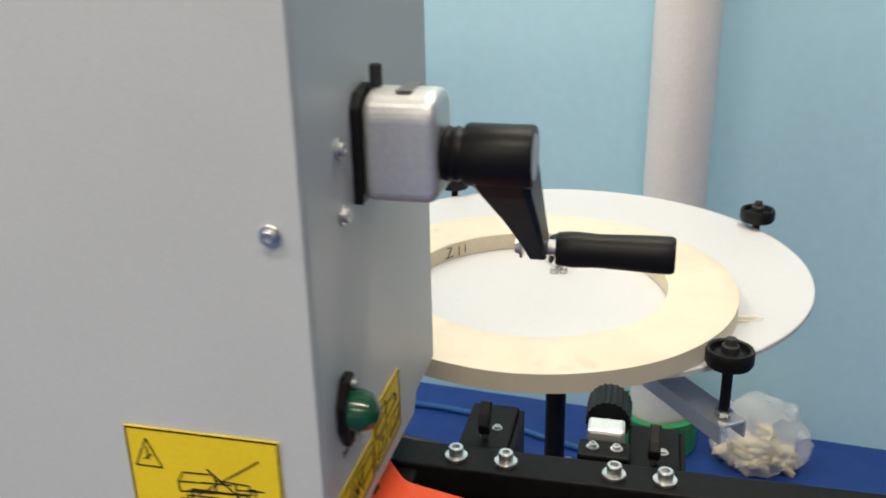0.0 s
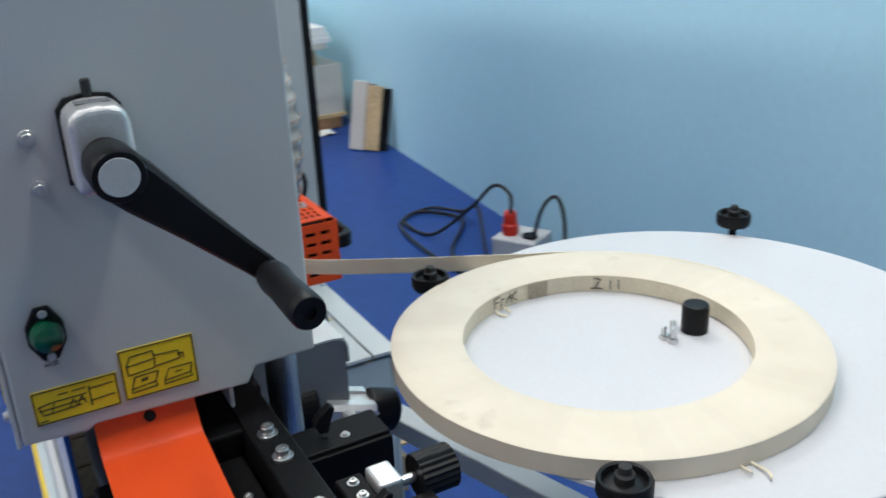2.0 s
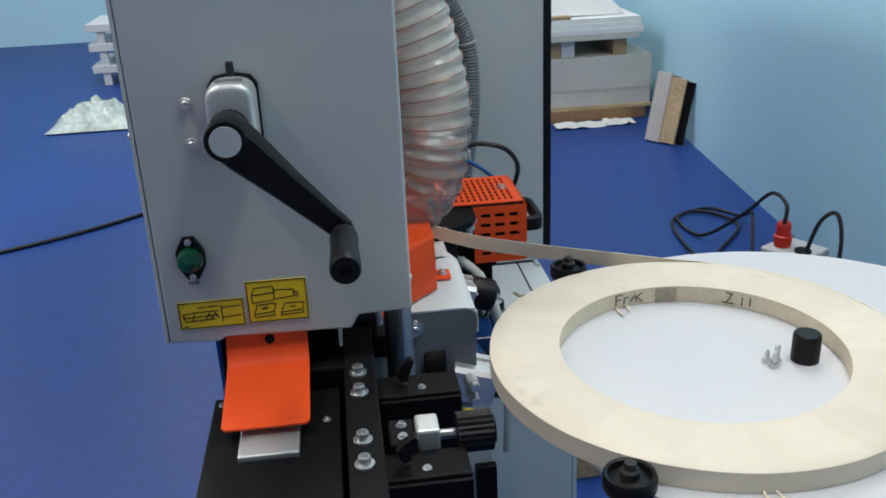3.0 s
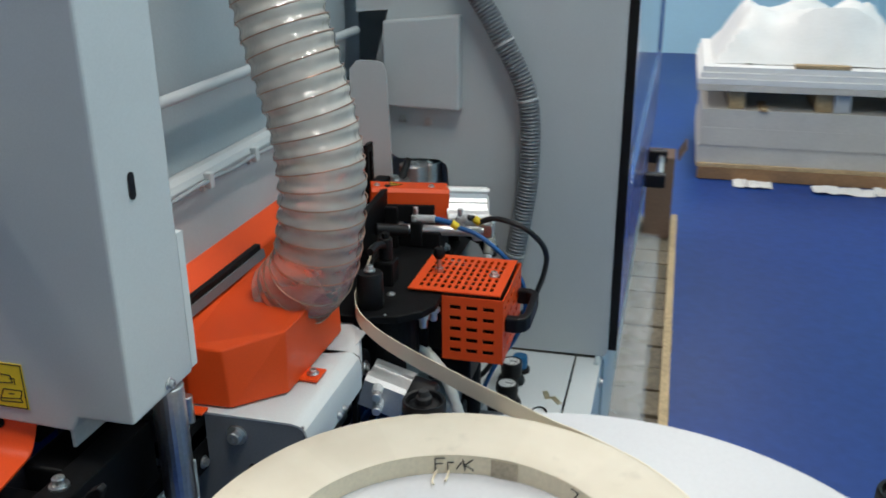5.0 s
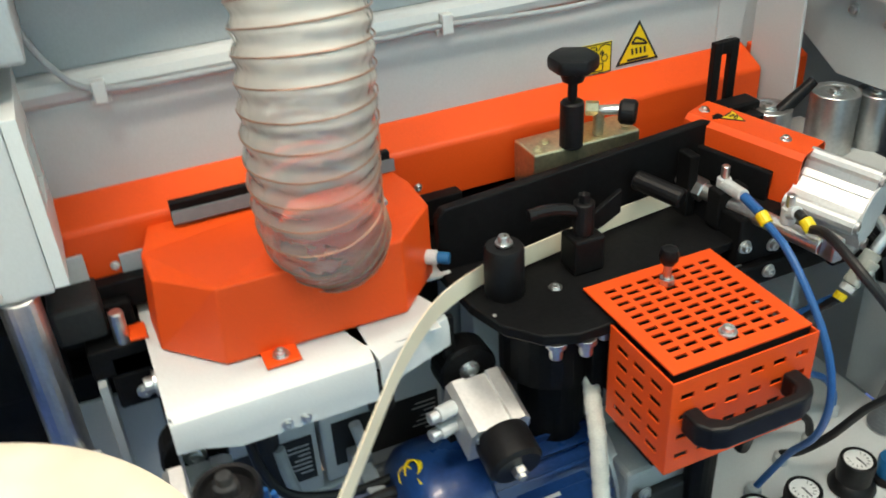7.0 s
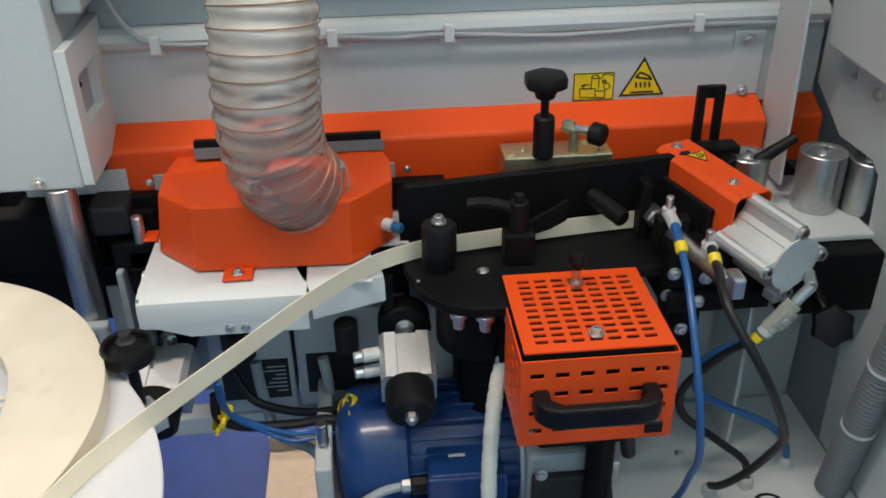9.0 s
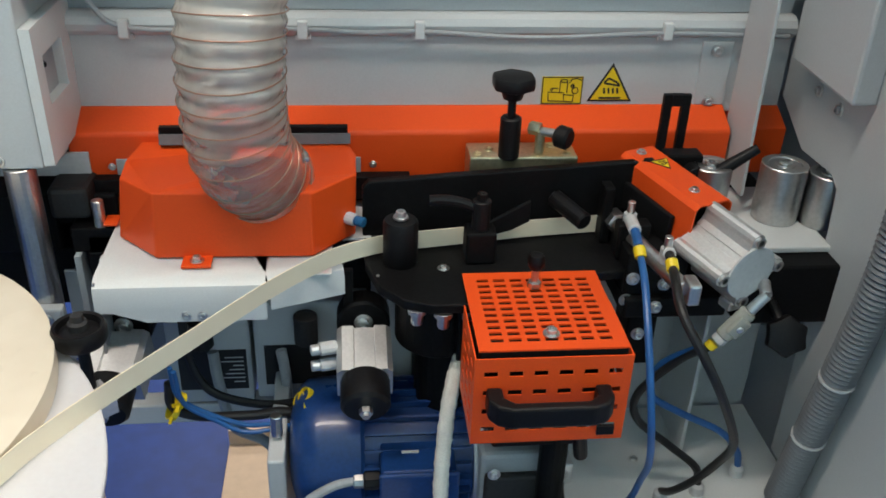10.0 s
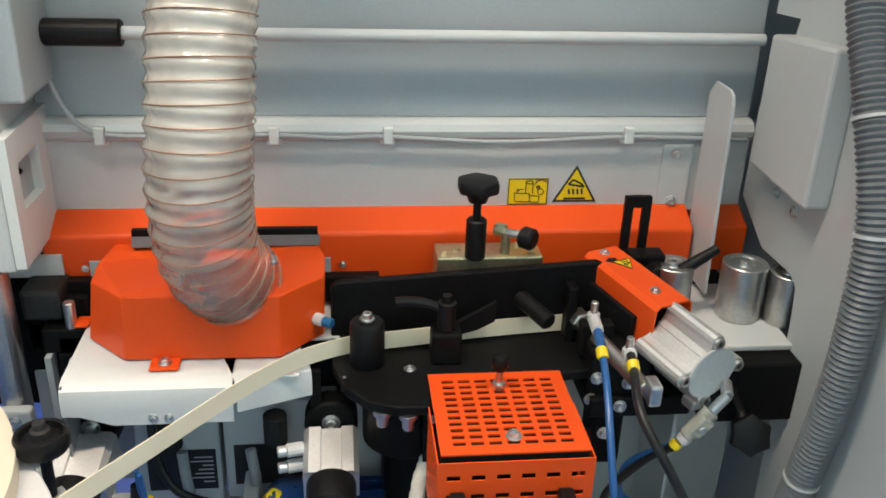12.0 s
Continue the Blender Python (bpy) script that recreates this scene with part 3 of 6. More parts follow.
ctr = [(-0.047, 0.944), (-0.042, 0.932), (-0.036, 0.922), (-0.032, 0.9165), (-0.027, 0.9135), (-0.02, 0.912), (0.02, 0.9045), (0.05, 0.899), (0.071, 0.896)]
bm = bmesh.new()
rows_ = []
for k_, (cx, cz) in enumerate(ctr):
    ins = 0.004 if k_ == len(ctr) - 1 else 0.0
    rows_.append([bm.verts.new((cx, yy, cz + dz)) for yy, dz in ((0.379 + ins, 0), (0.469 - ins, 0), (0.469 - ins, -0.0022), (0.379 + ins, -0.0022))])
    if k_ == len(ctr) - 2:
        rows_.append([bm.verts.new((0.0668, yy, 0.8969 + dz)) for yy, dz in ((0.379, 0), (0.469, 0), (0.469, -0.0022), (0.379, -0.0022))])
bm.faces.new(rows_[0]); bm.faces.new(rows_[-1][::-1])
for u, v in zip(rows_, rows_[1:]):
    for i in range(4):
        j = (i + 1) % 4
        bm.faces.new((u[i], u[j], v[j], v[i]))
part("flap_sheet", transform(bm, Matrix.Translation((0.02, -0.425, -0.9))), ORANGE, flap, smooth=True)
part("flap_screw", transform(hexbolt((-0.0435, 0.427, 0.9365), (0.92, 0, 0.4), 0.0035, 0.004), Matrix.Translation((0.02, -0.425, -0.9))), BLACK, flap)


def guide_bracket(x, y):
    b = thing("guide_bracket", "black steel bracket with a black wing knob", "bracket", "brackets on the rail", at=(x, y, 0.894))
    part("block", box(-0.022, 0.022, -0.043, 0.047, -0.075, 0.0, 0.002), BLACKP, b)
    part("front_plate", box(0.0222, 0.027, -0.04, 0.047, -0.12, -0.004, 0.001), BLACKP, b)
    kn = part("wing_knob", prism([(-0.004, 0.006), (0.004, 0.006), (0.005, 0.012), (0.012, 0.03), (0.008, 0.034), (-0.004, 0.026), (-0.01, 0.018), (-0.007, 0.01)], "x", -0.005, 0.005, 0.0015), BLACK, b)
    kn.location = (0, -0.012, 0)
    part("knob_stud", rod((0, -0.012, 0), (0, -0.012, 0.008), 0.003, 12), STEEL, b)
    for dx in (0.008,):
        part("screw", hexbolt((dx, 0.006, 0), (0, 0, 1), 0.003, 0.003), STEEL, b)
    return b


g1 = guide_bracket(0.014, 0.583)
copy_thing(g1, pose(0.160, 0.573, 0.894))
# clamp between the brackets
def guide_clamp(x, y):
    c = thing("guide_clamp", "aluminium clamp block with a ribbed black knob", "clamp", "clamps beside the rail", at=(x, y, 0.893))
    part("base", box(-0.022, 0.022, -0.025, 0.0, -0.06, 0.012, 0.002), BLACKP, c)
    part("clamp_body", box(-0.016, 0.016, 0.001, 0.024, -0.03, 0.02, 0.003), ALU, c)
    part("spindle", rod((0, 0.024, 0.004), (0, 0.042, 0.004), 0.005, 14), STEEL, c)
    bm = bmesh.new()
    n, r = 44, 0.0205
    prof = [(r * (1 if k % 2 else 0.93) * math.cos(k * math.tau / n), r * (1 if k % 2 else 0.93) * math.sin(k * math.tau / n) + 0.004) for k in range(n)]
    part("knob", prism(prof, "y", 0.042, 0.077, 0.0), BLACK, c)
    part("knob_cap", rod((0, 0.077, 0.004), (0, 0.08, 0.004), 0.0145, 24), BLACK, c)
    for dx in (-0.01, 0.01):
        part("screw", hexbolt((dx, -0.012, 0.012), (0, 0, 1), 0.0035, 0.004), STEEL, c)
    return c


guide_clamp(0.119, 0.572)

# ---- coil table ----
TUBE_A = 17.0
DC = (0.031, 1.023)                            # middle of the disc
table = thing("coil_table", "round white laminate coil table on a steel cross with a column", "table", at=(DC[0], DC[1], 0))
part("disc", lathe([(0, 0.878), (0.3175, 0.878), (0.319, 0.879), (0.319, 0.884), (0.3175, 0.885), (0, 0.885)], (0, 0, 0), (0, 0, 1), 96), DISC, table, "round white laminate disc")
part("column", rod((0, 0, 0.562), (0, 0, 0.83), 0.0145, 24), BLACK, table, "black round post")
part("turn_hub", rod((0, 0, 0.83), (0, 0, 0.877), 0.035, 28), BLACKP, table)
tube = part("support_tube", box(-0.6, 0.03, -0.02, 0.02, 0.524, 0.561, 0.003), GREY, table, "grey square tube arm")
tube.rotation_euler = (0, 0, math.radians(TUBE_A))
part("tube_end", box(0.0302, 0.033, -0.018, 0.018, 0.526, 0.559, 0.0005), BLACK, tube, "black end plug")
part("pin", lathe([(0, 0.885), (0.0155, 0.885), (0.0155, 0.915), (0.0145, 0.918), (0.013, 0.919), (0, 0.9185)], (0, 0, 0), (0, 0, 1), 28), BLACK, table, "black centre pin", smooth=True)
WH = ((0.232, 0.753), (-0.229, 0.817), (0.297, 1.208), (-0.173, 1.292))
for wx, wy in WH:
    d = Vector((wx - DC[0], wy - DC[1], 0)); L = d.length; a = math.degrees(math.atan2(d.y, d.x))
    bm = box(0.03, L + 0.016, -0.017, 0.017, 0.829, 0.832, 0.0006)
    bm = box(0.03, L + 0.016, -0.017, -0.0145, 0.812, 0.8292, 0.0004, bm=bm)
    bm = box(0.03, L + 0.016, 0.0145, 0.017, 0.812, 0.8292, 0.0004, bm=bm)
    arm_ob = part("channel_arm", bm, ALU, table, "aluminium channel arm below the disc")
    arm_ob.rotation_euler = (0, 0, math.radians(a))


def clamp_wheel(x, y, ang, g="wheels round the coil table"):
    w = thing("clamp_wheel", "black knurled clamp wheel on a threaded stem by the disc", "hand wheel", g, at=(x, y, 0.832))
    prof = [(0.0075, 0.066), (0.0075, 0.076), (0.011, 0.076), (0.0185, 0.073), (0.02, 0.079), (0.023, 0.08), (0.0245, 0.077), (0.0245, 0.066), (0.0225, 0.062), (0.01, 0.06), (0, 0.06)]
    part("wheel", lathe(prof, (0, 0, 0), (0, 0, 1), 32), BLACK, w, smooth=True)
    part("hub_nut", lathe([(0.009, 0.076), (0.009, 0.083), (0.0065, 0.085), (0.0055, 0.091), (0, 0.091)], (0, 0, 0), (0, 0, 1), 16), RUBBER, w, smooth=True)
    part("stem", rod((0, 0, 0.002), (0, 0, 0.062), 0.0055, 14), BLACK, w)
    part("stem_nut", lathe([(0, 0.0), (0.009, 0.0), (0.009, 0.006), (0, 0.006)], (0, 0, 0.003), (0, 0, 1), 6), STEEL, w)
    return w


for wx, wy in WH:
    clamp_wheel(wx, wy, math.atan2(wy - DC[1], wx - DC[0]))

# coil of tape
RC, RO, RI = (0.014, 0.906), 0.237, 0.1575
coil = thing("tape_coil", "cream coil of edge banding tape lying flat on the disc", "tape coil", at=(RC[0], RC[1], 0.8855))
bm = bmesh.new()
rings = []
NS = 160
random.seed(4)
for r, z in ((RI, 0.0), (RI, 0.0215), (RI + 0.0012, 0.0222), (RI + 0.02, 0.0226), (RI + 0.042, 0.022), (RO - 0.02, 0.0226), (RO - 0.0012, 0.0222), (RO, 0.0215), (RO, 0.0)):
    rings.append([bm.verts.new(((r + 0.0009 * noise.noise((math.cos(k * math.tau / NS) * 2, math.sin(k * math.tau / NS) * 2, r * 9))) * math.cos(k * math.tau / NS), (r + 0.0009 * noise.noise((math.cos(k * math.tau / NS) * 2, math.sin(k * math.tau / NS) * 2, r * 9))) * math.sin(k * math.tau / NS), z + (0.0005 * noise.noise((k * 0.13, r * 60, 0)) if z > 0.01 else 0))) for k in range(NS)])
for u, v in zip(rings[1:], rings[2:]):
    for k in range(NS):
        bm.faces.new((u[k], u[(k + 1) % NS], v[(k + 1) % NS], v[k]))
part("coil_body", bm, COILT, coil, smooth=True)
bm = bmesh.new()
lo = [bm.verts.new(((RI + 0.0002) * math.cos(k * math.tau / NS), (RI + 0.0002) * math.sin(k * math.tau / NS), 0)) for k in range(NS)]
hi = [bm.verts.new((v.co.x, v.co.y, 0.0216)) for v in lo]
ex = [bm.verts.new((v.co.x * 1.012, v.co.y * 1.012, 0.0216)) for v in lo]
ex0 = [bm.verts.new((v.co.x * 1.012, v.co.y * 1.012, 0)) for v in lo]
for k in range(NS):
    l = (k + 1) % NS
    bm.faces.new((lo[k], lo[l], hi[l], hi[k])); bm.faces.new((hi[k], hi[l], ex[l], ex[k])); bm.faces.new((ex[k], ex[l], ex0[l], ex0[k]))
inner = part("inner_face", bm, TAPEIN, coil, "darker inner turn with black pen marks", smooth=True)
# pen marks on the inner turn: plain strokes along the curve
def pen(angle0, lines):
    def place(u, v, h):
        a = angle0 - u / RI
        return ((RI - 0.0004 - h) * math.cos(a), (RI - 0.0004 - h) * math.sin(a), v)
    return line_bars([tuple(1.25 * c_ for c_ in l_) for l_ in lines], lambda u, v, h: place(u, v - 0.002, h), 0.0012)


part("pen_marks", pen(math.radians(199), [(0, .005, 0, .016), (0, .016, .008, .016), (0, .011, .006, .011), (.01, .005, .01, .012), (.01, .012, .015, .012), (.017, .006, .021, .012), (.024, .005, .022, .015), (.024, .010, .03, .015), (.024, .010, .031, .005)]), INK, inner)
part("stain", pen(math.radians(184), [(0.012, 0.0025 + 0.0012 * i_, 0.034, 0.0025 + 0.0012 * i_) for i_ in range(13)]), TAPEST, inner, "grey smudge")
part("pen_marks", pen(math.radians(148), [(0, .005, .012, .005), (.004, .005, .010, .015), (.010, .015, .003, .016), (.02, .004, .02, .014), (.028, .005, .028, .015)]), INK, inner)

# small loose bits
for k, (x, y, a) in enumerate(((0.03, 0.99, 0.0), (0.04, 0.982, 0.4), (0.028, 0.979, -0.3))):
    sc = thing("loose_bolt", "small zinc bolt standing on the white disc", "bolt", "loose bolts on the disc", at=(x, y, 0.8852))
    part("bolt_head", lathe([(0, 0), (0.0055, 0), (0.0055, 0.005), (0, 0.005)], (0, 0, 0), (0, 0, 1), 6), STEEL, sc)
    part("shank", rod((0, 0, 0.005), (0, 0, 0.022 - 0.003 * k), 0.003, 10), STEEL, sc)

# ---- machine body behind the coil ----
body = thing("edge_bander", "light grey sheet-steel machine frame with an orange fence beam", "machine")
part("back_panel", box(-1.03, -0.15, 0.437, 0.46, 0.975, 1.072, 0.0015), GREY, body, "pale grey back panel")
part("rail_edge", prism([(0.36, 1.072), (0.46, 1.072), (0.466, 1.078), (0.468, 1.086), (0.464, 1.094), (0.455, 1.098), (0.36, 1.098)], "x", -1.03, -0.15, 0.0), GREY, body, "rounded pale ledge")
# recessed sheet: its shade is put into the grey
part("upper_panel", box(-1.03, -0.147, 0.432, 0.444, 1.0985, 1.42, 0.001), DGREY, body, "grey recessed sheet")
part("upper_fold", prism([(0.4445, 1.37), (0.462, 1.39), (0.462, 1.9), (0.42, 1.9), (0.42, 1.4205), (0.4445, 1.4205)], "x", -1.03, -0.147), GREY, body, "folded grey sheet")
part("orange_beam", prism([(0.44, 0.985), (0.463, 0.985), (0.5, 0.967), (0.502, 0.963), (0.502, 0.905), (0.44, 0.905)], "x", -0.955, -0.1475, 0.0015), ORANGE, body, "orange fence beam")
part("orange_beam", prism([(0.44, 0.983), (0.463, 0.983), (0.498, 0.966), (0.498, 0.905), (0.44, 0.905)], "x", -1.03, -0.966, 0.0015), ORANGE, body, "orange fence beam")
part("track_bed", box(-1.03, -0.15, 0.40, 0.56, 0.84, 0.872, 0.002), BLACKP, body, "black feed track")
part("track_lip", box(-0.55, -0.17, 0.503, 0.52, 0.885, 0.915, 0.001), BLACKP, body)
part("guide_strip", box(-0.49, -0.2, 0.5025, 0.506, 0.915, 0.935, 0.0008), DGREY, body, "grey guide strip")
for x in (-0.195, -0.225, -0.47, -0.505):
    part("bolt", hexbolt((x, 0.506, 0.926), (0, 1, 0), 0.003, 0.004), STEEL, body)
rodb = part("spindle_rod", rod((-1.02, 0.47, 1.203), (-0.17, 0.47, 1.203), 0.0075, 18), GREY, body, "long pale round rod")
part("spindle_sleeve", rod((-0.262, 0.47, 1.203), (-0.176, 0.47, 1.203), 0.0155, 24, 0.002), BLACK, rodb, "black sleeve on the rod")
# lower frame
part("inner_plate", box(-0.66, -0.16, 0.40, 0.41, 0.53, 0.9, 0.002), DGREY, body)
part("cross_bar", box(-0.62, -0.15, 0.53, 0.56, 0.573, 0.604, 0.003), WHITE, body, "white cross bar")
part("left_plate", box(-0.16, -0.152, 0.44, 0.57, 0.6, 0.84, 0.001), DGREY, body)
# guide posts below the head
post = part("guide_post", rod((-0.115, 0.575, 0.3), (-0.115, 0.575, 0.96), 0.017, 24), CHROME, body, "bright round guide post")
part("pad_bracket", box(-0.205, -0.168, 0.495, 0.56, 0.84, 0.862, 0.002), BLACKP, body)
part("stud", rod((-0.184, 0.552, 0.8615), (-0.184, 0.552, 0.905), 0.007, 14), STEEL, body)
# clips and cable along the ledge
cab = part("ledge_cable", sweep(spline([(-0.17, 0.455, 1.19), (-0.172, 0.462, 1.15), (-0.19, 0.47, 1.11), (-0.223, 0.472, 1.085), (-0.32, 0.4715, 1.081), (-0.425, 0.472, 1.083), (-0.5, 0.471, 1.079), (-0.562, 0.472, 1.081), (-0.7, 0.471, 1.074), (-0.864, 0.472, 1.08), (-1.02, 0.47, 1.076)]), 0.003, 8), CABLEG, body, "grey cable clipped along the ledge", smooth=True)
for x in (-0.223, -0.425, -0.562, -0.864):
    part("cable_clip", box(x - 0.006, x + 0.006, 0.466, 0.4765, 1.072, 1.093, 0.0015, bm=box(x - 0.009, x + 0.009, 0.46, 0.4672, 1.069, 1.075, 0.001)), WHITE, cab, "white cable clip")
# hatch with two bolts
part("hatch", box(-0.955, -0.915, 0.46, 0.4625, 0.985, 1.068, 0.0008), GREY, body)
for z in (0.99, 1.056):
    part("bolt", hexbolt((-0.934, 0.4625, z), (0, 1, 0), 0.005, 0.006), STEEL, body)


def label_y(u0, u1, v0, v1, y, kind, parent):
    lb = part("warning_label", box(u0, u1, y + 0.0002, y + 0.001, v0, v1, 0), YEL, parent, "yellow label with a black line drawing")
    part("label_print", line_bars(drawing(u1, u0, v0, v1, kind) + frame_lines(u0 + .0008, u1 - .0008, v0 + .0008, v1 - .0008), lambda u, v, h: (u, y + 0.0011 + h, v), 0.0011), INK, lb)


label_y(-0.769, -0.717, 0.986, 1.022, 0.46, 2, body)


def tri_label(c, s, y, parent, place=None):
    place = place or (lambda u, v, h: (c[0] + u, y + 0.0002 + h, c[1] + v))
    bm = bmesh.new()
    def tri(k, h0, h1, bm):
        P = [(-s * k, -s * 0.58 * k), (s * k, -s * 0.58 * k), (0, s * 1.15 * k)]
        lo_ = [bm.verts.new(place(u, v, h0)) for u, v in P]; hi_ = [bm.verts.new(place(u, v, h1)) for u, v in P]
        bm.faces.new(hi_)
        for i in range(3):
            bm.faces.new((lo_[i], lo_[(i + 1) % 3], hi_[(i + 1) % 3], hi_[i]))
        return bm
    t0 = part("triangle_label", tri(1, 0, 0.0008, bm), INK, parent, "black-edged yellow warning triangle")
    part("triangle_face", tri(0.84, 0.0008, 0.0011, bmesh.new()), YEL, t0, "yellow triangle")
    L = [(-.38, -.36, .38, -.36), (-.25, -.2, -.22, .0), (-.1, -.2, -.07, .0), (.05, -.2, .08, .0), (.2, -.2, .23, .0), (-.3, .08, .25, .18), (-.2, .2, .1, .35), (-.3, .08, -.2, .2), (.1, .35, .25, .18)]
    part("label_print", line_bars([(a * s * 1.3, b * s * 1.25 + 0.04 * s, c_ * s * 1.3, d * s * 1.25 + 0.04 * s) for a, b, c_, d in L], lambda u, v, h: place(u, v, 0.0012 + h), s * 0.085), INK, t0)


tri_label((-0.805, 1.006), 0.029, 0.46, body)

# tall plate, slotted bracket, lever
part("divider_plate", prism([(0.475, 0.9), (0.555, 0.9), (0.545, 1.14), (0.54, 1.152), (0.53, 1.157), (0.49, 1.157), (0.475, 1.14)], "x", -0.963, -0.959, 0.0005), GREY, body, "tall thin pale plate")
sl = thing("slotted_stop", "black slotted stop bracket with a clamping lever", "bracket", at=(-0.863, 0.54, 0.95))
bm = box(-0.0165, -0.006, -0.004, 0.004, -0.03, 0.078, 0.001)
bm = box(0.006, 0.0165, -0.004, 0.004, -0.03, 0.078, 0.001, bm=bm)
bm = box(-0.0062, 0.0062, -0.004, 0.004, 0.064, 0.078, 0.0, bm=bm)
bm = box(-0.0062, 0.0062, -0.004, 0.004, -0.03, 0.0, 0.0, bm=bm)
part("slotted_plate", bm, BLACKP, sl)
part("slide_block", box(-0.034, 0.012, 0.004, 0.03, -0.05, 0.012, 0.003), BLACKP, sl)
part("lever", sweep(spline([(-0.02, 0.034, -0.006), (-0.04, 0.042, -0.008), (-0.068, 0.045, 0.012), (-0.09, 0.046, 0.028)]), 0.0085, 12, ripple=lambda i: 1.2 - 0.016 * i), BLACK, sl, smooth=True)
part("lever_hub", rod((-0.02, 0.03, -0.006), (-0.02, 0.05, -0.006), 0.011, 20), BLACK, sl)

# knob post on the yellow block
kb = thing("height_stop", "yellow-passivated steel block with a black star knob", "machine part", at=(-0.68, 0.53, 0.955))
part("block", box(-0.068, 0.062, -0.022, 0.024, -0.05, 0.0, 0.002), BRASS, kb)
for dx, dy in ((-0.056, 0.012), (0.052, 0.012), (0.036, 0.0), (-0.04, -0.01)):
    part("screw", hexbolt((dx, dy, 0), (0, 0, 1), 0.0045, 0.003), BRASS, kb)
part("bush", rod((0.016, 0.02, -0.002), (0.016, 0.02, 0.05), 0.0125, 24, 0.002), BLACK, kb)
part("spindle", rod((0.016, 0.02, 0.05), (0.016, 0.02, 0.078), 0.005, 14), BLACK, kb)


def star(r, n=7, k=0.86):
    return [(r * (1 if i % 2 else k) * math.cos(i * math.pi / n), r * (1 if i % 2 else k) * math.sin(i * math.pi / n)) for i in range(2 * n)]


part("star_knob", transform(prism(star(0.027, 6, 0.88), "z", 0.084, 0.1, 0.004), Matrix.Translation((0.016, 0.02, 0))), BLACK, kb, smooth=True)
part("knob_neck", lathe([(0, 0.072), (0.011, 0.072), (0.015, 0.084), (0, 0.084)], (0.016, 0.02, 0), (0.016, 0.02, 1), 20), BLACK, kb, smooth=True)
part("valve_stem", rod((-0.022, 0.012, 0.028), (-0.04, 0.026, 0.03), 0.0055, 14), STEEL, kb)
part("valve_nut", rod((-0.01, 0.004, 0.03), (-0.022, 0.012, 0.03), 0.008, 6), BRASS, kb)
part("valve_post", rod((-0.022, 0.012, 0.0), (-0.022, 0.012, 0.03), 0.006, 14), BRASS, kb)
part("valve_knob", rod((-0.038, 0.026, 0.029), (-0.052, 0.038, 0.028), 0.0135, 24, 0.003), BLACK, kb)

# ---- suction hood and its plate ----
bench = thing("hood_bench", "white folded sheet bench below the suction hood", "machine part")
fold = [(0.5, 0.8745), (0.668, 0.8745), (0.678, 0.8725), (0.685, 0.867), (0.6875, 0.858), (0.6875, 0.824), (0.685, 0.824), (0.685, 0.857), (0.6825, 0.8655), (0.677, 0.87), (0.668, 0.8718), (0.5, 0.8718)]
bm = prism([p if p[1] > 0.83 else (p[0], 0.84) for p in fold], "x", -0.384, -0.203)
bm = prism([(-0.203, 0.8402), (-0.203, 0.837), (-0.222, 0.836), (-0.256, 0.824), (-0.384, 0.824), (-0.384, 0.8402)], "y", 0.685, 0.6875, bm=bm)
part("top_sheet", bm, WHITE, bench, smooth=True)
fold2 = [(y - 0.59 if y < 0.6 else y - 0.682, z) for y, z in fold]
fold2 = [(max(y, -0.085), z + (0.012 if z < 0.83 else 0)) for y, z in fold2]
lip2 = part("side_sheet", prism(fold2, "x", -0.085, 0.0), WHITE, bench, smooth=True)
lip2.matrix_local = pose(-0.387, 0.682, 0, 0, 0, 20)
part("rear_sheet", box(-0.5, -0.3845, 0.5, 0.597, 0.8705, 0.8735, 0.0005), WHITE, bench)
part("seam_backing", box(-0.455, -0.375, 0.5, 0.672, 0.8695, 0.8715, 0.0003), WHITE, bench)
# end sheet coloured dark in place of the shadow on it
part("end_sheet", box(-0.206, -0.2035, 0.5, 0.683, 0.72, 0.8713, 0.0005), SHADEG, bench, "side sheet, its grey darkened to stand in for shade")
for x in (-0.298, -0.315):
    part("lip_bolt", hexbolt((x, 0.6875, 0.832), (0, 1, 0), 0.0035, 0.004), STEEL, bench)
part("end_bolt", hexbolt((-0.2035, 0.6, 0.85), (1, 0, 0), 0.008, 0.012), STEEL, bench)

hood = thing("suction_hood", "orange sheet-steel suction hood with chamfered corners", "suction hood", at=(-0.35, 0.56, 0.875))
plan = [(-0.226, 0.5), (-0.212, 0.536), (-0.214, 0.59), (-0.263, 0.640), (-0.434, 0.643), (-0.482, 0.592), (-0.482, 0.536), (-0.470, 0.5)]
top = [(-0.232, 0.5, 0.956), (-0.219, 0.536, 0.947), (-0.221, 0.58, 0.946), (-0.267, 0.639, 0.956), (-0.435, 0.640, 0.954), (-0.484, 0.586, 0.951), (-0.484, 0.536, 0.953), (-0.472, 0.5, 0.957)]
bm = bmesh.new()
lo = [bm.verts.new((x, y, 0.8765)) for x, y in plan]
hi = [bm.verts.new(p) for p in top]
bm.faces.new(hi); bm.faces.new(lo[::-1])
for i in range(8):
    j = (i + 1) % 8
    bm.faces.new((lo[i], lo[j], hi[j], hi[i]))
bmesh.ops.recalc_face_normals(bm, faces=bm.faces[:])
bmesh.ops.bevel(bm, geom=bm.edges[:], offset=0.0022, segments=2, affect="EDGES", profile=0.5)
HO = Matrix.Translation((0.35, -0.56, -0.875))
part("hood_shell", transform(bm, HO), ORANGE, hood)
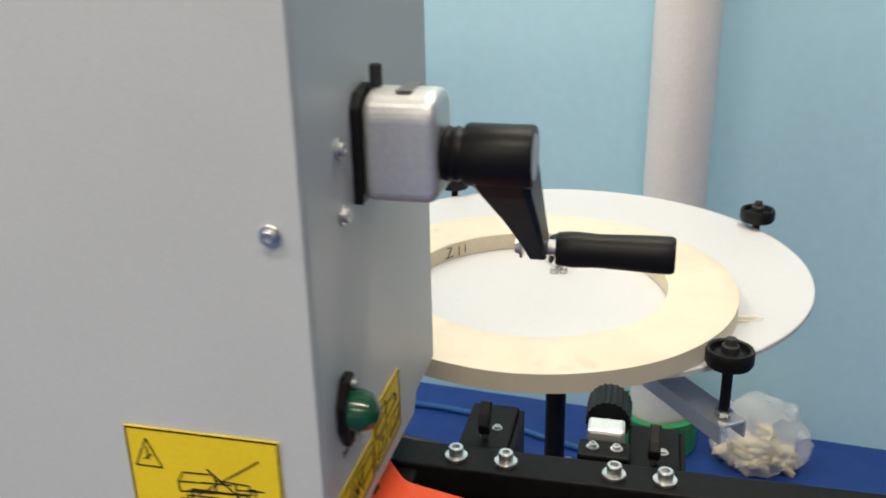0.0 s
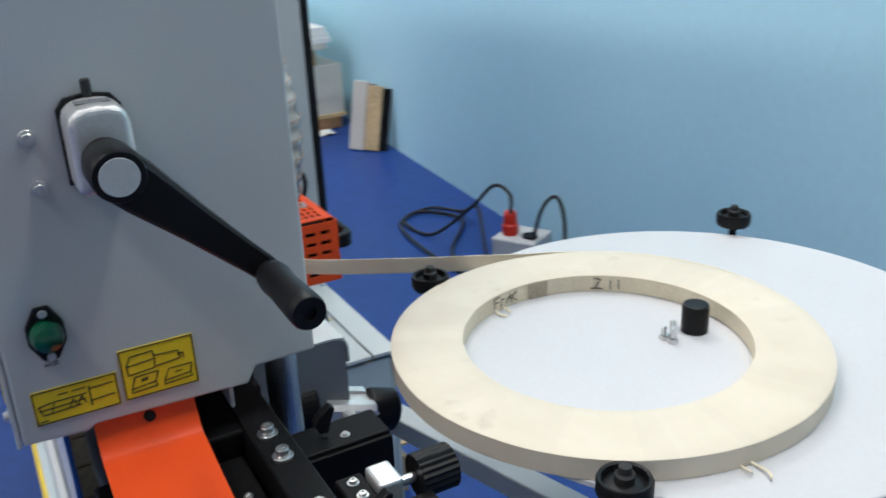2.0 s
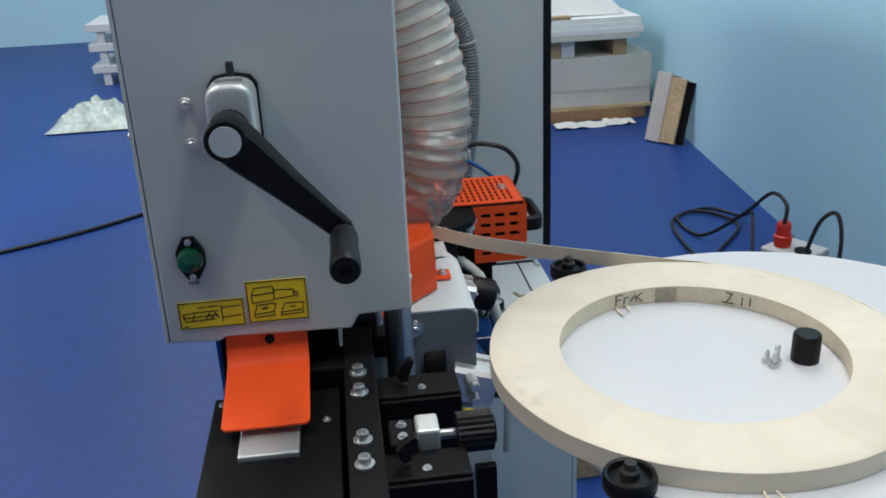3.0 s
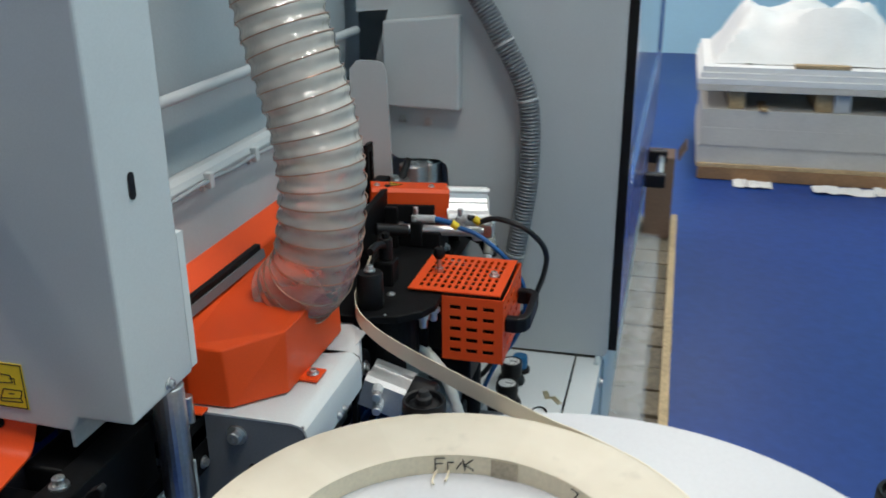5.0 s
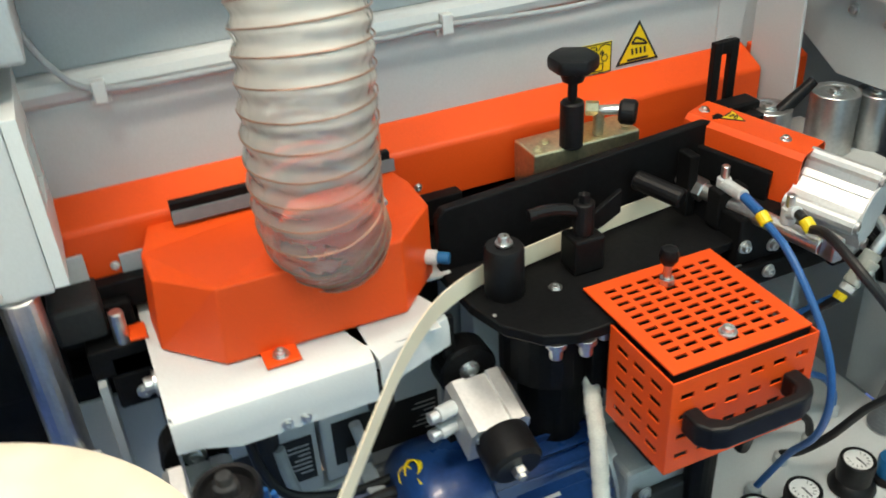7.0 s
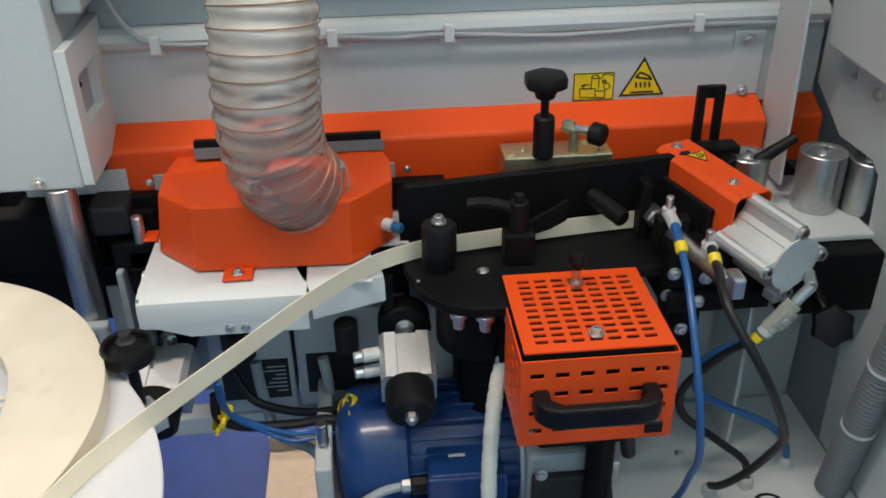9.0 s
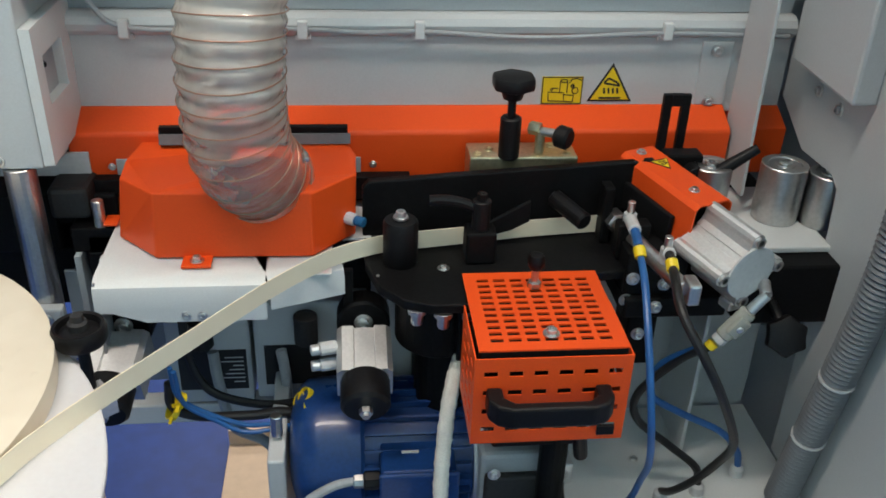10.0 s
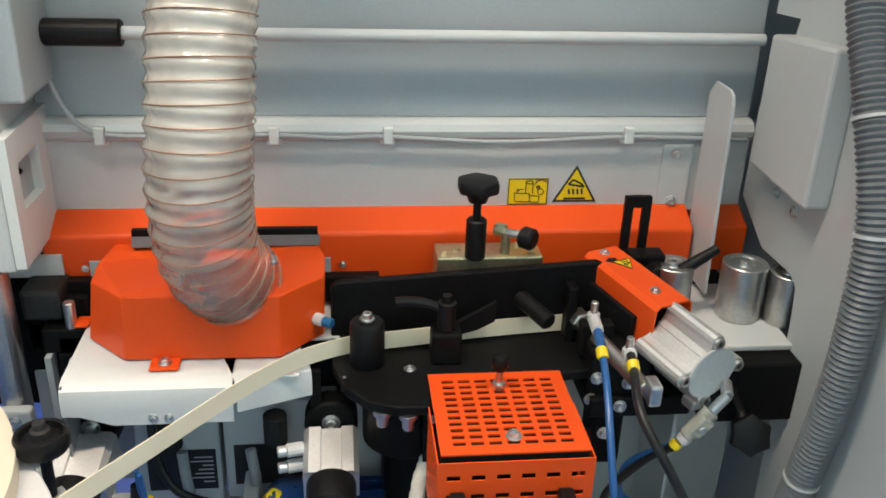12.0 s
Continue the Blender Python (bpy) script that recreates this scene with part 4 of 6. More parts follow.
part("foot_tab", transform(box(-0.325, -0.293, 0.638, 0.664, 0.8765, 0.8795, 0.001), HO), ORANGE, hood)
part("tab_bolt", transform(hexbolt((-0.309, 0.652, 0.8795), (0, 0, 1), 0.005, 0.006), HO), STEEL, hood)
part("foot_tab", transform(box(-0.206, -0.19, 0.54, 0.565, 0.8765, 0.8795, 0.001), HO), ORANGE, hood)
part("rear_brush", transform(box(-0.475, -0.255, 0.503, 0.512, 0.955, 0.978, 0.001), HO), BLACKP, hood, "black brush strip")
part("brush_strip", transform(prism([(0.5125, 0.958), (0.5125, 0.97), (0.515, 0.97), (0.517, 0.958)], "x", -0.478, -0.255), HO), CONDUIT, hood, "metal edge strip")
part("nipple", transform(rod((-0.482, 0.606, 0.902), (-0.492, 0.613, 0.902), 0.006, 14), HO), CAPB, hood, "blue tube end")
part("nipple_nut", transform(rod((-0.470, 0.597, 0.902), (-0.482, 0.606, 0.902), 0.0075, 12), HO), GREYP, hood)

# clear spiral hose
hose = thing("suction_hose", "clear plastic spiral suction hose with copper-coloured wire", "hose", at=(-0.36, 0.63, 0.93))
HP = [(-0.386, 0.592, 0.946), (-0.378, 0.612, 0.966), (-0.366, 0.638, 1.0), (-0.362, 0.651, 1.05), (-0.364, 0.656, 1.11), (-0.369, 0.648, 1.17), (-0.372, 0.633, 1.23), (-0.378, 0.612, 1.3), (-0.386, 0.588, 1.4), (-0.4, 0.565, 1.55), (-0.42, 0.55, 1.75), (-0.44, 0.545, 2.0), (-0.45, 0.545, 3.55)]
HR = 0.0515
path = spline(HP, 28)
acc = [0.0]
for a, b in zip(path, path[1:]):
    acc.append(acc[-1] + (b - a).length)
PITCH = 0.0205
even = []
step = PITCH / 10
total = acc[-1] - 1.4
k = 0
for i in range(int(total / step)):
    s = i * step
    while acc[k + 1] < s:
        k += 1
    even.append(path[k].lerp(path[k + 1], (s - acc[k]) / (acc[k + 1] - acc[k])))
HM = Matrix.Translation((0.36, -0.63, -0.93))
part("hose_wall", transform(sweep(even, HR, 40, ripple=lambda i: 1.016 + 0.032 * math.cos(i * math.tau / 10), caps=False), HM), HOSEW, hose, "clear plastic hose wall", smooth=True)
coilp = []
up = Vector((0, 1, 0))
for i in range(len(even) - 1):
    d = (even[i + 1] - even[i]).normalized()
    side = up.cross(d).normalized(); u2 = d.cross(side)
    for q in range(3):
        a = (i + q / 3) / 10 * math.tau
        coilp.append(even[i].lerp(even[i + 1], q / 3) + (HR * 1.048) * (math.cos(a) * side + math.sin(a) * u2))
part("spiral_wire", transform(sweep(coilp, 0.0008, 6), HM), WIRE, hose, "copper-coloured spiral wire", smooth=True)
part("clamp_band", transform(sweep([even[9], even[11], even[13]], HR * 1.056, 40, caps=False), HM), STEEL, hose, "steel clamp band", smooth=True)
part("clamp_screw", transform(rod((-0.428, 0.605, 0.985), (-0.43, 0.618, 0.982), 0.004, 10), HM), STEEL, hose)

# ---- gluing table ----
gt = thing("gluing_table", "black steel gluing table with tape guide rollers", "machine part", at=(-0.64, 0.62, 0.873))
GT = Matrix.Translation((0.64, -0.62, -0.873))
part("table_plate", transform(prism([(-0.49, 0.6), (-0.492, 0.655), (-0.505, 0.7), (-0.53, 0.73), (-0.56, 0.742), (-0.605, 0.742), (-0.63, 0.7), (-0.79, 0.68), (-0.83, 0.6), (-0.83, 0.56), (-0.49, 0.56)], "z", 0.861, 0.873, 0.002), GT), BLACKP, gt)
bp = prism([(-0.49, 0.873), (-0.49, 0.935), (-0.497, 0.943), (-0.83, 0.966), (-0.83, 0.873)], "y", 0.0, 0.012, 0.002)
ob = part("back_plate", bp, BLACKP, gt, "tall black back plate")
ob.matrix_local = GT @ pose(0, 0.58, 0, 0, 0, 0)
part("under_body", transform(rod((-0.575, 0.66, 0.78), (-0.575, 0.66, 0.861), 0.05, 28), GT), BLACKP, gt)
part("under_column", transform(rod((-0.585, 0.65, 0.62), (-0.585, 0.65, 0.78), 0.036, 28), GT), BLACKP, gt)
part("under_leg", transform(box(-0.605, -0.59, 0.7, 0.72, 0.76, 0.862, 0.002), GT), BLACKP, gt)
for x, y in ((-0.545, 0.727), (-0.572, 0.735), (-0.6, 0.722)):
    part("under_bolt", transform(hexbolt((x, y, 0.861), (0, 0, -1), 0.0065, 0.02), GT), STEEL, gt)
part("tape_roller", transform(lathe([(0, 0), (0.0185, 0), (0.0195, 0.002), (0.0195, 0.05), (0.0175, 0.0535), (0.008, 0.0535), (0.0075, 0.055), (0, 0.055)], (-0.531, 0.652, 0.873), (-0.531, 0.652, 1), 28), GT), BLACK, gt, "black tape guide roller", smooth=True)
part("roller_bolt", transform(hexbolt((-0.531, 0.652, 0.928), (0, 0, 1), 0.0055, 0.009), GT), STEEL, gt)
part("clamp_post", transform(box(-0.637, -0.603, 0.633, 0.663, 0.873, 0.912, 0.003), GT), BLACKP, gt)
part("lever_post", transform(rod((-0.62, 0.648, 0.912), (-0.62, 0.648, 0.947), 0.0105, 18), GT), BLACK, gt)
part("lever_nut", transform(lathe([(0, 0), (0.006, 0), (0.006, 0.008), (0.0035, 0.008), (0, 0.006)], (-0.62, 0.648, 0.947), (-0.62, 0.648, 2), 6), GT), BLACK, gt)
part("lever", transform(sweep(spline([(-0.62, 0.648, 0.934), (-0.6, 0.645, 0.942), (-0.58, 0.643, 0.945), (-0.563, 0.642, 0.944)]), 0.006, 10), GT), BLACK, gt, smooth=True)
part("tape_wing", transform(prism([(-0.625, 0.9), (-0.68, 0.932), (-0.68, 0.906), (-0.66, 0.895), (-0.625, 0.885)], "y", 0.618, 0.624, 0.001), GT), BLACKP, gt)
part("cutter_handle", transform(rod((-0.712, 0.6, 0.925), (-0.738, 0.648, 0.917), 0.0105, 18, 0.002), GT), BLACK, gt)
part("stop_post", transform(box(-0.778, -0.766, 0.598, 0.62, 0.873, 0.945, 0.002), GT), BLACKP, gt)
part("plate_screw", transform(hexbolt((-0.578, 0.668, 0.873), (0, 0, 1), 0.0045, 0.003), GT), STEEL, gt)
part("plate_screw", transform(hexbolt((-0.505, 0.682, 0.873), (0, 0, 1), 0.002, 0.0015, washer=False), GT), STEEL, gt)
part("end_block", transform(box(-0.85, -0.78, 0.57, 0.69, 0.845, 0.9, 0.003), GT), BLACKP, gt)
part("end_bracket", transform(box(-0.9, -0.78, 0.6, 0.7, 0.82, 0.846, 0.003), GT), BLACKP, gt)
part("end_column", transform(box(-0.83, -0.795, 0.63, 0.68, 0.74, 0.82, 0.003), GT), BLACKP, gt)
for x, y, z in ((-0.788, 0.69, 0.868), (-0.783, 0.69, 0.84), (-0.815, 0.7, 0.836), (-0.825, 0.69, 0.86), (-0.80, 0.7, 0.8)):
    part("block_bolt", transform(hexbolt((x, y, z), (0, 1, 0), 0.005, 0.007), GT), STEEL, gt)

# the tape from the coil to the roller and on
tape = thing("edge_tape", "cream edge banding strip running from the coil to the rollers", "tape", at=(-0.4, 0.72, 0.887))
TP = [(RC[0] + (RO + 0.0007) * math.cos(math.radians(a_)), RC[1] + (RO + 0.0007) * math.sin(math.radians(a_)), 0.8857, 0.9074) for a_ in (92, 104, 116, 128, 140, 151)]
TP += [(-0.213, 0.986, 0.8862, 0.9082), (-0.228, 0.957, 0.8856, 0.9076), (-0.262, 0.906, 0.884, 0.906), (-0.32, 0.824, 0.8795, 0.9015), (-0.39, 0.729, 0.876, 0.898), (-0.44, 0.676, 0.8755, 0.8975), (-0.475, 0.651, 0.8755, 0.8975), (-0.515, 0.6335, 0.8755, 0.8975), (-0.531, 0.6305, 0.8755, 0.8975), (-0.6, 0.619, 0.8755, 0.8975), (-0.68, 0.605, 0.8755, 0.8975), (-0.775, 0.594, 0.8755, 0.8975)]
sm = []
for q in range(len(TP) - 1):
    a = [Vector(TP[max(q - 1, 0)]), Vector(TP[q]), Vector(TP[q + 1]), Vector(TP[min(q + 2, len(TP) - 1)])]
    for k in range(6):
        t = k / 6
        sm.append(tuple(0.5 * (2 * a[1] + (a[2] - a[0]) * t + (2 * a[0] - 5 * a[1] + 4 * a[2] - a[3]) * t * t + (3 * a[1] - a[0] - 3 * a[2] + a[3]) * t ** 3)))
sm.append(TP[-1])
part("wound_turn", transform(band(sm[:31], 0, 0, 0.0012), Matrix.Translation((0.4, -0.72, -0.887))), TAPE, tape, smooth=True)
part("strip", transform(band(sm[30:], 0, 0, 0.0012), Matrix.Translation((0.4, -0.72, -0.887))), TAPE, tape, smooth=True)

# ---- perforated guard box ----
gb = thing("glue_pot_guard", "orange perforated steel guard box with black grip and lid", "guard box", at=(-0.67, 0.765, 0.768))
def perforated(u0, u1, v0, v1, th, cols, rws, hw, hh, mu, mv, skip=()):
    """A sheet in the plane u, v with rows of slots cut through; thickness along the third axis."""
    us, vs = [u0], [v0]
    cu = [u0 + mu + (u1 - u0 - 2 * mu) * (i + 0.5) / cols for i in range(cols)]
    cv = [v0 + mv + (v1 - v0 - 2 * mv) * (j + 0.5) / rws for j in range(rws)]
    for c in cu:
        us += [c - hw, c + hw]
    for c in cv:
        vs += [c - hh, c + hh]
    us.append(u1); vs.append(v1)
    bm = bmesh.new()
    grid = [[[bm.verts.new((u, v, w)) for v in vs] for u in us] for w in (0, th)]
    nu, nv = len(us) - 1, len(vs) - 1
    solid = lambda i, j: 0 <= i < nu and 0 <= j < nv and not (i % 2 and j % 2 and (i // 2, j // 2) not in skip)
    for i in range(nu):
        for j in range(nv):
            if not solid(i, j):
                continue
            bm.faces.new((grid[0][i][j], grid[0][i][j + 1], grid[0][i + 1][j + 1], grid[0][i + 1][j]))
            bm.faces.new((grid[1][i][j], grid[1][i + 1][j], grid[1][i + 1][j + 1], grid[1][i][j + 1]))
            for di, dj, a, b in ((-1, 0, (i, j), (i, j + 1)), (1, 0, (i + 1, j), (i + 1, j + 1)), (0, -1, (i, j), (i + 1, j)), (0, 1, (i, j + 1), (i + 1, j + 1))):
                if not solid(i + di, j + dj):
                    bm.faces.new((grid[0][a[0]][a[1]], grid[0][b[0]][b[1]], grid[1][b[0]][b[1]], grid[1][a[0]][a[1]]))
    bmesh.ops.delete(bm, geom=[v for v in bm.verts if not v.link_faces], context="VERTS")
    return bm


# box 0.156 wide, 0.1 deep, 0.102 high; local axes from its base
BW, BD0, BD1, BHT = 0.078, -0.022, 0.072, 0.105
fr = part("front_sheet", transform(perforated(-BW, BW, 0.0, BHT, 0.0015, 6, 4, 0.0068, 0.0031, 0.004, 0.007), Matrix.Translation((0, BD1, 0)) @ Matrix.Rotation(math.radians(90), 4, "X")), ORANGE, gb)
for sx in (-1, 1):
    part("side_sheet", transform(perforated(BD0, BD1 - 0.0016, 0.0, BHT, 0.0015, 3, 5, 0.0085, 0.0032, 0.008, 0.008), Matrix.Translation((sx * (BW - 0.00075) - 0.00075, 0, 0)) @ Matrix(((0, 0, 1, 0), (1, 0, 0, 0), (0, 1, 0, 0), (0, 0, 0, 1)))), ORANGE, gb)
lid = part("lid", transform(perforated(-0.074, 0.074, -0.076, 0.066, 0.0018, 7, 11, 0.0064, 0.0027, 0.011, 0.011), Matrix.Translation((0, 0, 0.109))), ORANGE, gb, "orange perforated lid")
part("lid_lip", box(-0.0735, 0.0735, 0.06, 0.0655, 0.1, 0.1088, 0.0006), BLACKP, gb)
part("inner_pot", box(-0.066, 0.066, -0.068, 0.058, 0.005, 0.1, 0.004), BLACKP, gb, "black glue pot inside")
part("lid_screw", hexbolt((-0.001, 0.042, 0.111), (0, 0, 1), 0.0055, 0.007), STEEL, lid)
part("knob_stem", rod((0.0, -0.046, 0.111), (0.0, -0.046, 0.135), 0.004, 12), STEEL, lid)
part("stem_nut", lathe([(0, 0), (0.0075, 0), (0.0075, 0.006), (0, 0.006)], (0, -0.046, 0.111), (0, -0.046, 1), 6), STEEL, lid)
part("ball_knob", lathe([(0, 0), (0.006, 0.0), (0.009, 0.005), (0.0095, 0.01), (0.0075, 0.017), (0, 0.02)], (0, -0.046, 0.133), (0, -0.046, 1), 20), BLACK, lid, smooth=True)
gr = part("grip", transform(prism([(-0.062, 0.0), (-0.062, 0.02), (-0.054, 0.031), (-0.04, 0.036), (0.04, 0.036), (0.054, 0.031), (0.062, 0.02), (0.062, 0.0), (0.046, 0.0), (0.046, 0.016), (0.036, 0.024), (-0.036, 0.024), (-0.046, 0.016), (-0.046, 0.0)], "z", -0.012, 0.012, 0.003), Matrix.Translation((0.004, BD1 + 0.0002, 0.06))), BLACK, gb, "black plastic bow grip")
part("corner_latch", box(-0.068, -0.05, BD1 + 0.0002, BD1 + 0.004, 0.008, 0.02, 0.001), BLACK, gb)
part("pot_leg", rod((-0.03, 0.0, -0.16), (-0.03, 0.0, 0.0), 0.016, 18), BLACKP, gb)
part("pot_foot", box(-0.05, 0.045, -0.055, 0.015, -0.06, -0.002, 0.004), BLACKP, gb, "dark glue unit body")
part("lock_pin", rod((-0.052, 0.03, -0.06), (-0.04, 0.05, -0.005), 0.008, 14), BLACK, gb)

# ---- cylinder with orange cover ----
cy = thing("air_cylinder", "aluminium air cylinder below a bent orange cover", "air cylinder", at=(-0.85, 0.64, 0.93))
CA, CB = Vector((-0.826, 0.575, 0.94)), Vector((-0.905, 0.775, 0.925))
ax = (CB - CA).normalized()
side = Vector((ax.y, -ax.x, 0)).normalized()
def cyl_place(bm):
    z = side.cross(ax) if side.cross(ax).z > 0 else ax.cross(side)
    m = Matrix((( side.x, ax.x, z.x, CA.x), (side.y, ax.y, z.y, CA.y), (side.z, ax.z, z.z, CA.z), (0, 0, 0, 1)))
    return transform(bm, Matrix.Translation((0.85, -0.64, -0.93)) @ m)


part("cover", cyl_place(prism([(-0.026, -0.05), (-0.026, 0.02), (-0.02, 0.0255), (0.02, 0.0255), (0.026, 0.02), (0.026, -0.045), (0.0242, -0.045), (0.0242, 0.0195), (0.019, 0.0235), (-0.019, 0.0235), (-0.0242, 0.0195), (-0.0242, -0.05)], "y", -0.02, 0.115, 0.0)), ORANGE, cy, "orange bent cover")
part("slide_plate", cyl_place(box(-0.023, 0.023, -0.01, 0.1, -0.05, 0.015, 0.002)), BLACKP, cy)
part("side_plate", cyl_place(box(0.027, 0.034, 0.0, 0.09, -0.035, 0.0, 0.002)), BLACKP, cy)
for yy in (-0.01, 0.085):
    part("cover_screw", cyl_place(hexbolt((0.004, yy, 0.0255), (0, 0, 1), 0.004, 0.004)), STEEL, cy)
bar = []
for k in range(4):                             # four round corner lobes with a groove in each flat
    a0 = math.radians(90 * k)
    lc = (0.0375 * math.cos(a0), 0.0375 * math.sin(a0))
    bar += [(lc[0] + 0.0085 * math.cos(a0 + math.radians(g_)), lc[1] + 0.0085 * math.sin(a0 + math.radians(g_))) for g_ in (-105, -75, -45, -15, 15, 45, 75, 105)]
    am = a0 + math.pi / 4
    n_, t_ = Vector((math.cos(am), math.sin(am))), Vector((-math.sin(am), math.cos(am)))
    bar += [tuple(n_ * d_ + t_ * s_) for d_, s_ in ((0.0275, -0.012), (0.0275, -0.004), (0.0255, -0.0035), (0.0255, 0.0035), (0.0275, 0.004), (0.0275, 0.012))]
part("barrel", cyl_place(transform(prism(bar, "y", 0.112, 0.185, 0.0), Matrix.Translation((0, 0, -0.02)))), ALU, cy, "extruded aluminium barrel")
part("end_cap", cyl_place(rod((0, 0.185, -0.02), (0, 0.1875, -0.02), 0.0315, 36, 0.0006)), GREYP, cy, "grey round end cap")
for k in range(4):
    cx_, cz_ = 0.0375 * math.cos(k * math.pi / 2), 0.0375 * math.sin(k * math.pi / 2) - 0.02
    tb = part("tie_bolt", cyl_place(lathe([(0.0035, 0), (0.0065, 0), (0.0065, 0.004), (0.0035, 0.004), (0.0035, 0)], (cx_, 0.185, cz_), (cx_, 1, cz_), 16)), STEEL, cy)
    part("bolt_socket", cyl_place(rod((cx_, 0.1845, cz_), (cx_, 0.1855, cz_), 0.0034, 10)), BLACK, tb)
tri_label((0, 0), 0.0165, 0, cy, place=lambda u, v, h: tuple(Vector((-0.85, 0.64, 0.93)) * -1 + (CA + side * (-0.003 + v * 0.0 + u * 0.8) + ax * (0.022 + v * 0.8)) + Vector((0, 0, 0.0258 + h))))
part("port_block", cyl_place(box(-0.012, 0.012, 0.165, 0.183, -0.072, -0.0605, 0.002)), ALU, cy)

# slim pin cylinder with two push-in fittings
pc = thing("pin_cylinder", "slim steel pin cylinder with brass fittings and yellow rings", "air cylinder", at=(-0.8, 0.7, 0.915))
P0, P1 = Vector((-0.783, 0.622, 0.903)), Vector((-0.82, 0.758, 0.896))
PM = Matrix.Translation((0.8, -0.7, -0.915))
part("barrel", transform(rod(P0, P1, 0.009, 20), PM), STEEL, pc)
part("front_nut", transform(rod(P0.lerp(P1, -0.1), P0.lerp(P1, 0.03), 0.0125, 6), PM), STEEL, pc)
part("rod_tip", transform(rod(P0.lerp(P1, -0.25), P0.lerp(P1, -0.1), 0.005, 12), PM), STEEL, pc)
part("mount", transform(box(-0.812, -0.775, 0.64, 0.66, 0.875, 0.918, 0.002), PM), BLACKP, pc)
part("end_lug", transform(box(-0.832, -0.818, 0.75, 0.775, 0.885, 0.91, 0.003), PM), STEEL, pc)
for s, hm in ((0.18, HOSEB), (0.72, CABLE)):
    q = P0.lerp(P1, s)
    f = part("fitting", transform(rod(q + Vector((0, 0, 0.008)), q + Vector((0, 0, 0.026)), 0.0075, 14), PM), GREYP, pc, "pale push-in fitting")
    part("fitting_stem", transform(rod(q + Vector((0, 0, 0.026)), q + Vector((0, 0, 0.04)), 0.0045, 12), PM), STEEL, f)
    e = Vector((-0.781, 0.712, 0.921)) if hm is HOSEB else Vector((-0.805, 0.745, 0.924))
    part("fitting_arm", transform(rod(q + Vector((0, 0, 0.019)), q.lerp(e, 0.55) + Vector((0, 0, 0.012)), 0.007, 14), PM), GREYP, f)
    part("tube_stub", transform(rod(q.lerp(e, 0.55) + Vector((0, 0, 0.012)), e, 0.0052, 12), PM), hm, f)
    part("yellow_ring", transform(rod(e, e + Vector((0.0, 0.011, -0.007)), 0.0066, 14), PM), YEL, f, "yellow release ring")

# ---- three steel rollers on their shelf ----
shelf = thing("roller_shelf", "white sheet shelf that carries bright steel rollers", "machine part")
part("shelf_sheet", box(-1.032, -0.86, 0.5, 0.66, 0.878, 0.886, 0.002), WHITE, shelf)
part("shelf_block", box(-1.032, -0.92, 0.62, 0.69, 0.80, 0.8775, 0.003), BLACKP, shelf)
part("shelf_bolt", hexbolt((-0.945, 0.645, 0.886), (0, 0, 1), 0.005, 0.007), STEEL, shelf)


def pressure_roller(x, y, r, h):
    ro = thing("pressure_roller", "bright turned steel pressure roller standing on the shelf", "roller", "rollers on the shelf", at=(x, y, 0.8862))
    part("roller_body", lathe([(0, 0), (r - 0.001, 0), (r, 0.001), (r, h - 0.001), (r - 0.001, h), (r * 0.72, h), (r * 0.7, h - 0.0015), (r * 0.42, h - 0.0015), (r * 0.4, h), (0, h)], (0, 0, 0), (0, 0, 1), 40), CHROME, ro, smooth=True)
    part("centre_bolt", lathe([(0, 0), (0.0075, 0), (0.0075, 0.003), (0.004, 0.003), (0.0035, -0.001), (0, -0.001)], (0, 0, h), (0, 0, 1), 14), STEEL, ro)
    return ro


pressure_roller(-0.905, 0.575, 0.0255, 0.068)
pressure_roller(-0.992, 0.585, 0.0275, 0.072)
pressure_roller(-1.05 + 0.006, 0.6, 0.0255, 0.066)

# star knob at the lower right
kn = thing("star_knob", "black star knob on a threaded spindle", "knob", at=(-0.956, 0.740, 0.819))
part("knob_head", transform(prism(star(0.025, 6, 0.8), "z", -0.008, 0.008, 0.003), Matrix.Rotation(math.radians(-12), 4, "Z") @ Matrix.Rotation(math.radians(-62), 4, "X")), BLACK, kn, smooth=True)
part("spindle", rod((0, 0, 0), (0.012, -0.075, 0.04), 0.0065, 14), BLACK, kn)

# ---- right-hand enclosure ----
enc = thing("machine_enclosure", "grey machine enclosure with a blue front door and tinted window", "machine cabinet")
SX = -1.03
part("side_panel", prism([(0.655, 0.572), (0.646, 0.9), (0.64, 0.95), (0.622, 0.961), (0.545, 0.958), (0.468, 1.0), (0.468, 1.12), (0.5, 1.135), (0.53, 1.24), (0.468, 1.235), (0.468, 1.95), (0.968, 1.95), (0.968, 0.585), (0.962, 0.575)], "x", SX - 0.004, SX, 0.0), GREY, enc, "plain grey side panel")
# invented inner wall in shaded grey, added to keep the side opening dark
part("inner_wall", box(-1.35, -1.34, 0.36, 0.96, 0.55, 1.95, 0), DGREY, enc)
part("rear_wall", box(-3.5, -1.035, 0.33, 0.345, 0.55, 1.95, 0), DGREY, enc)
part("roof_sheet", box(-3.5, SX, 0.33, 0.965, 1.951, 1.97, 0.002), GREY, enc)
dr = part("front_door", prism([(-1.034, 0.59), (-3.5, 0.59), (-3.5, 1.95), (-3.4, 1.95), (-3.4, 0.84), (-1.24, 0.87), (-1.15, 0.93), (-1.13, 0.99), (-1.11, 1.95), (-1.034, 1.95)], "y", 0.969, 0.985, 0.0015), BLUED, enc, "glossy blue door")
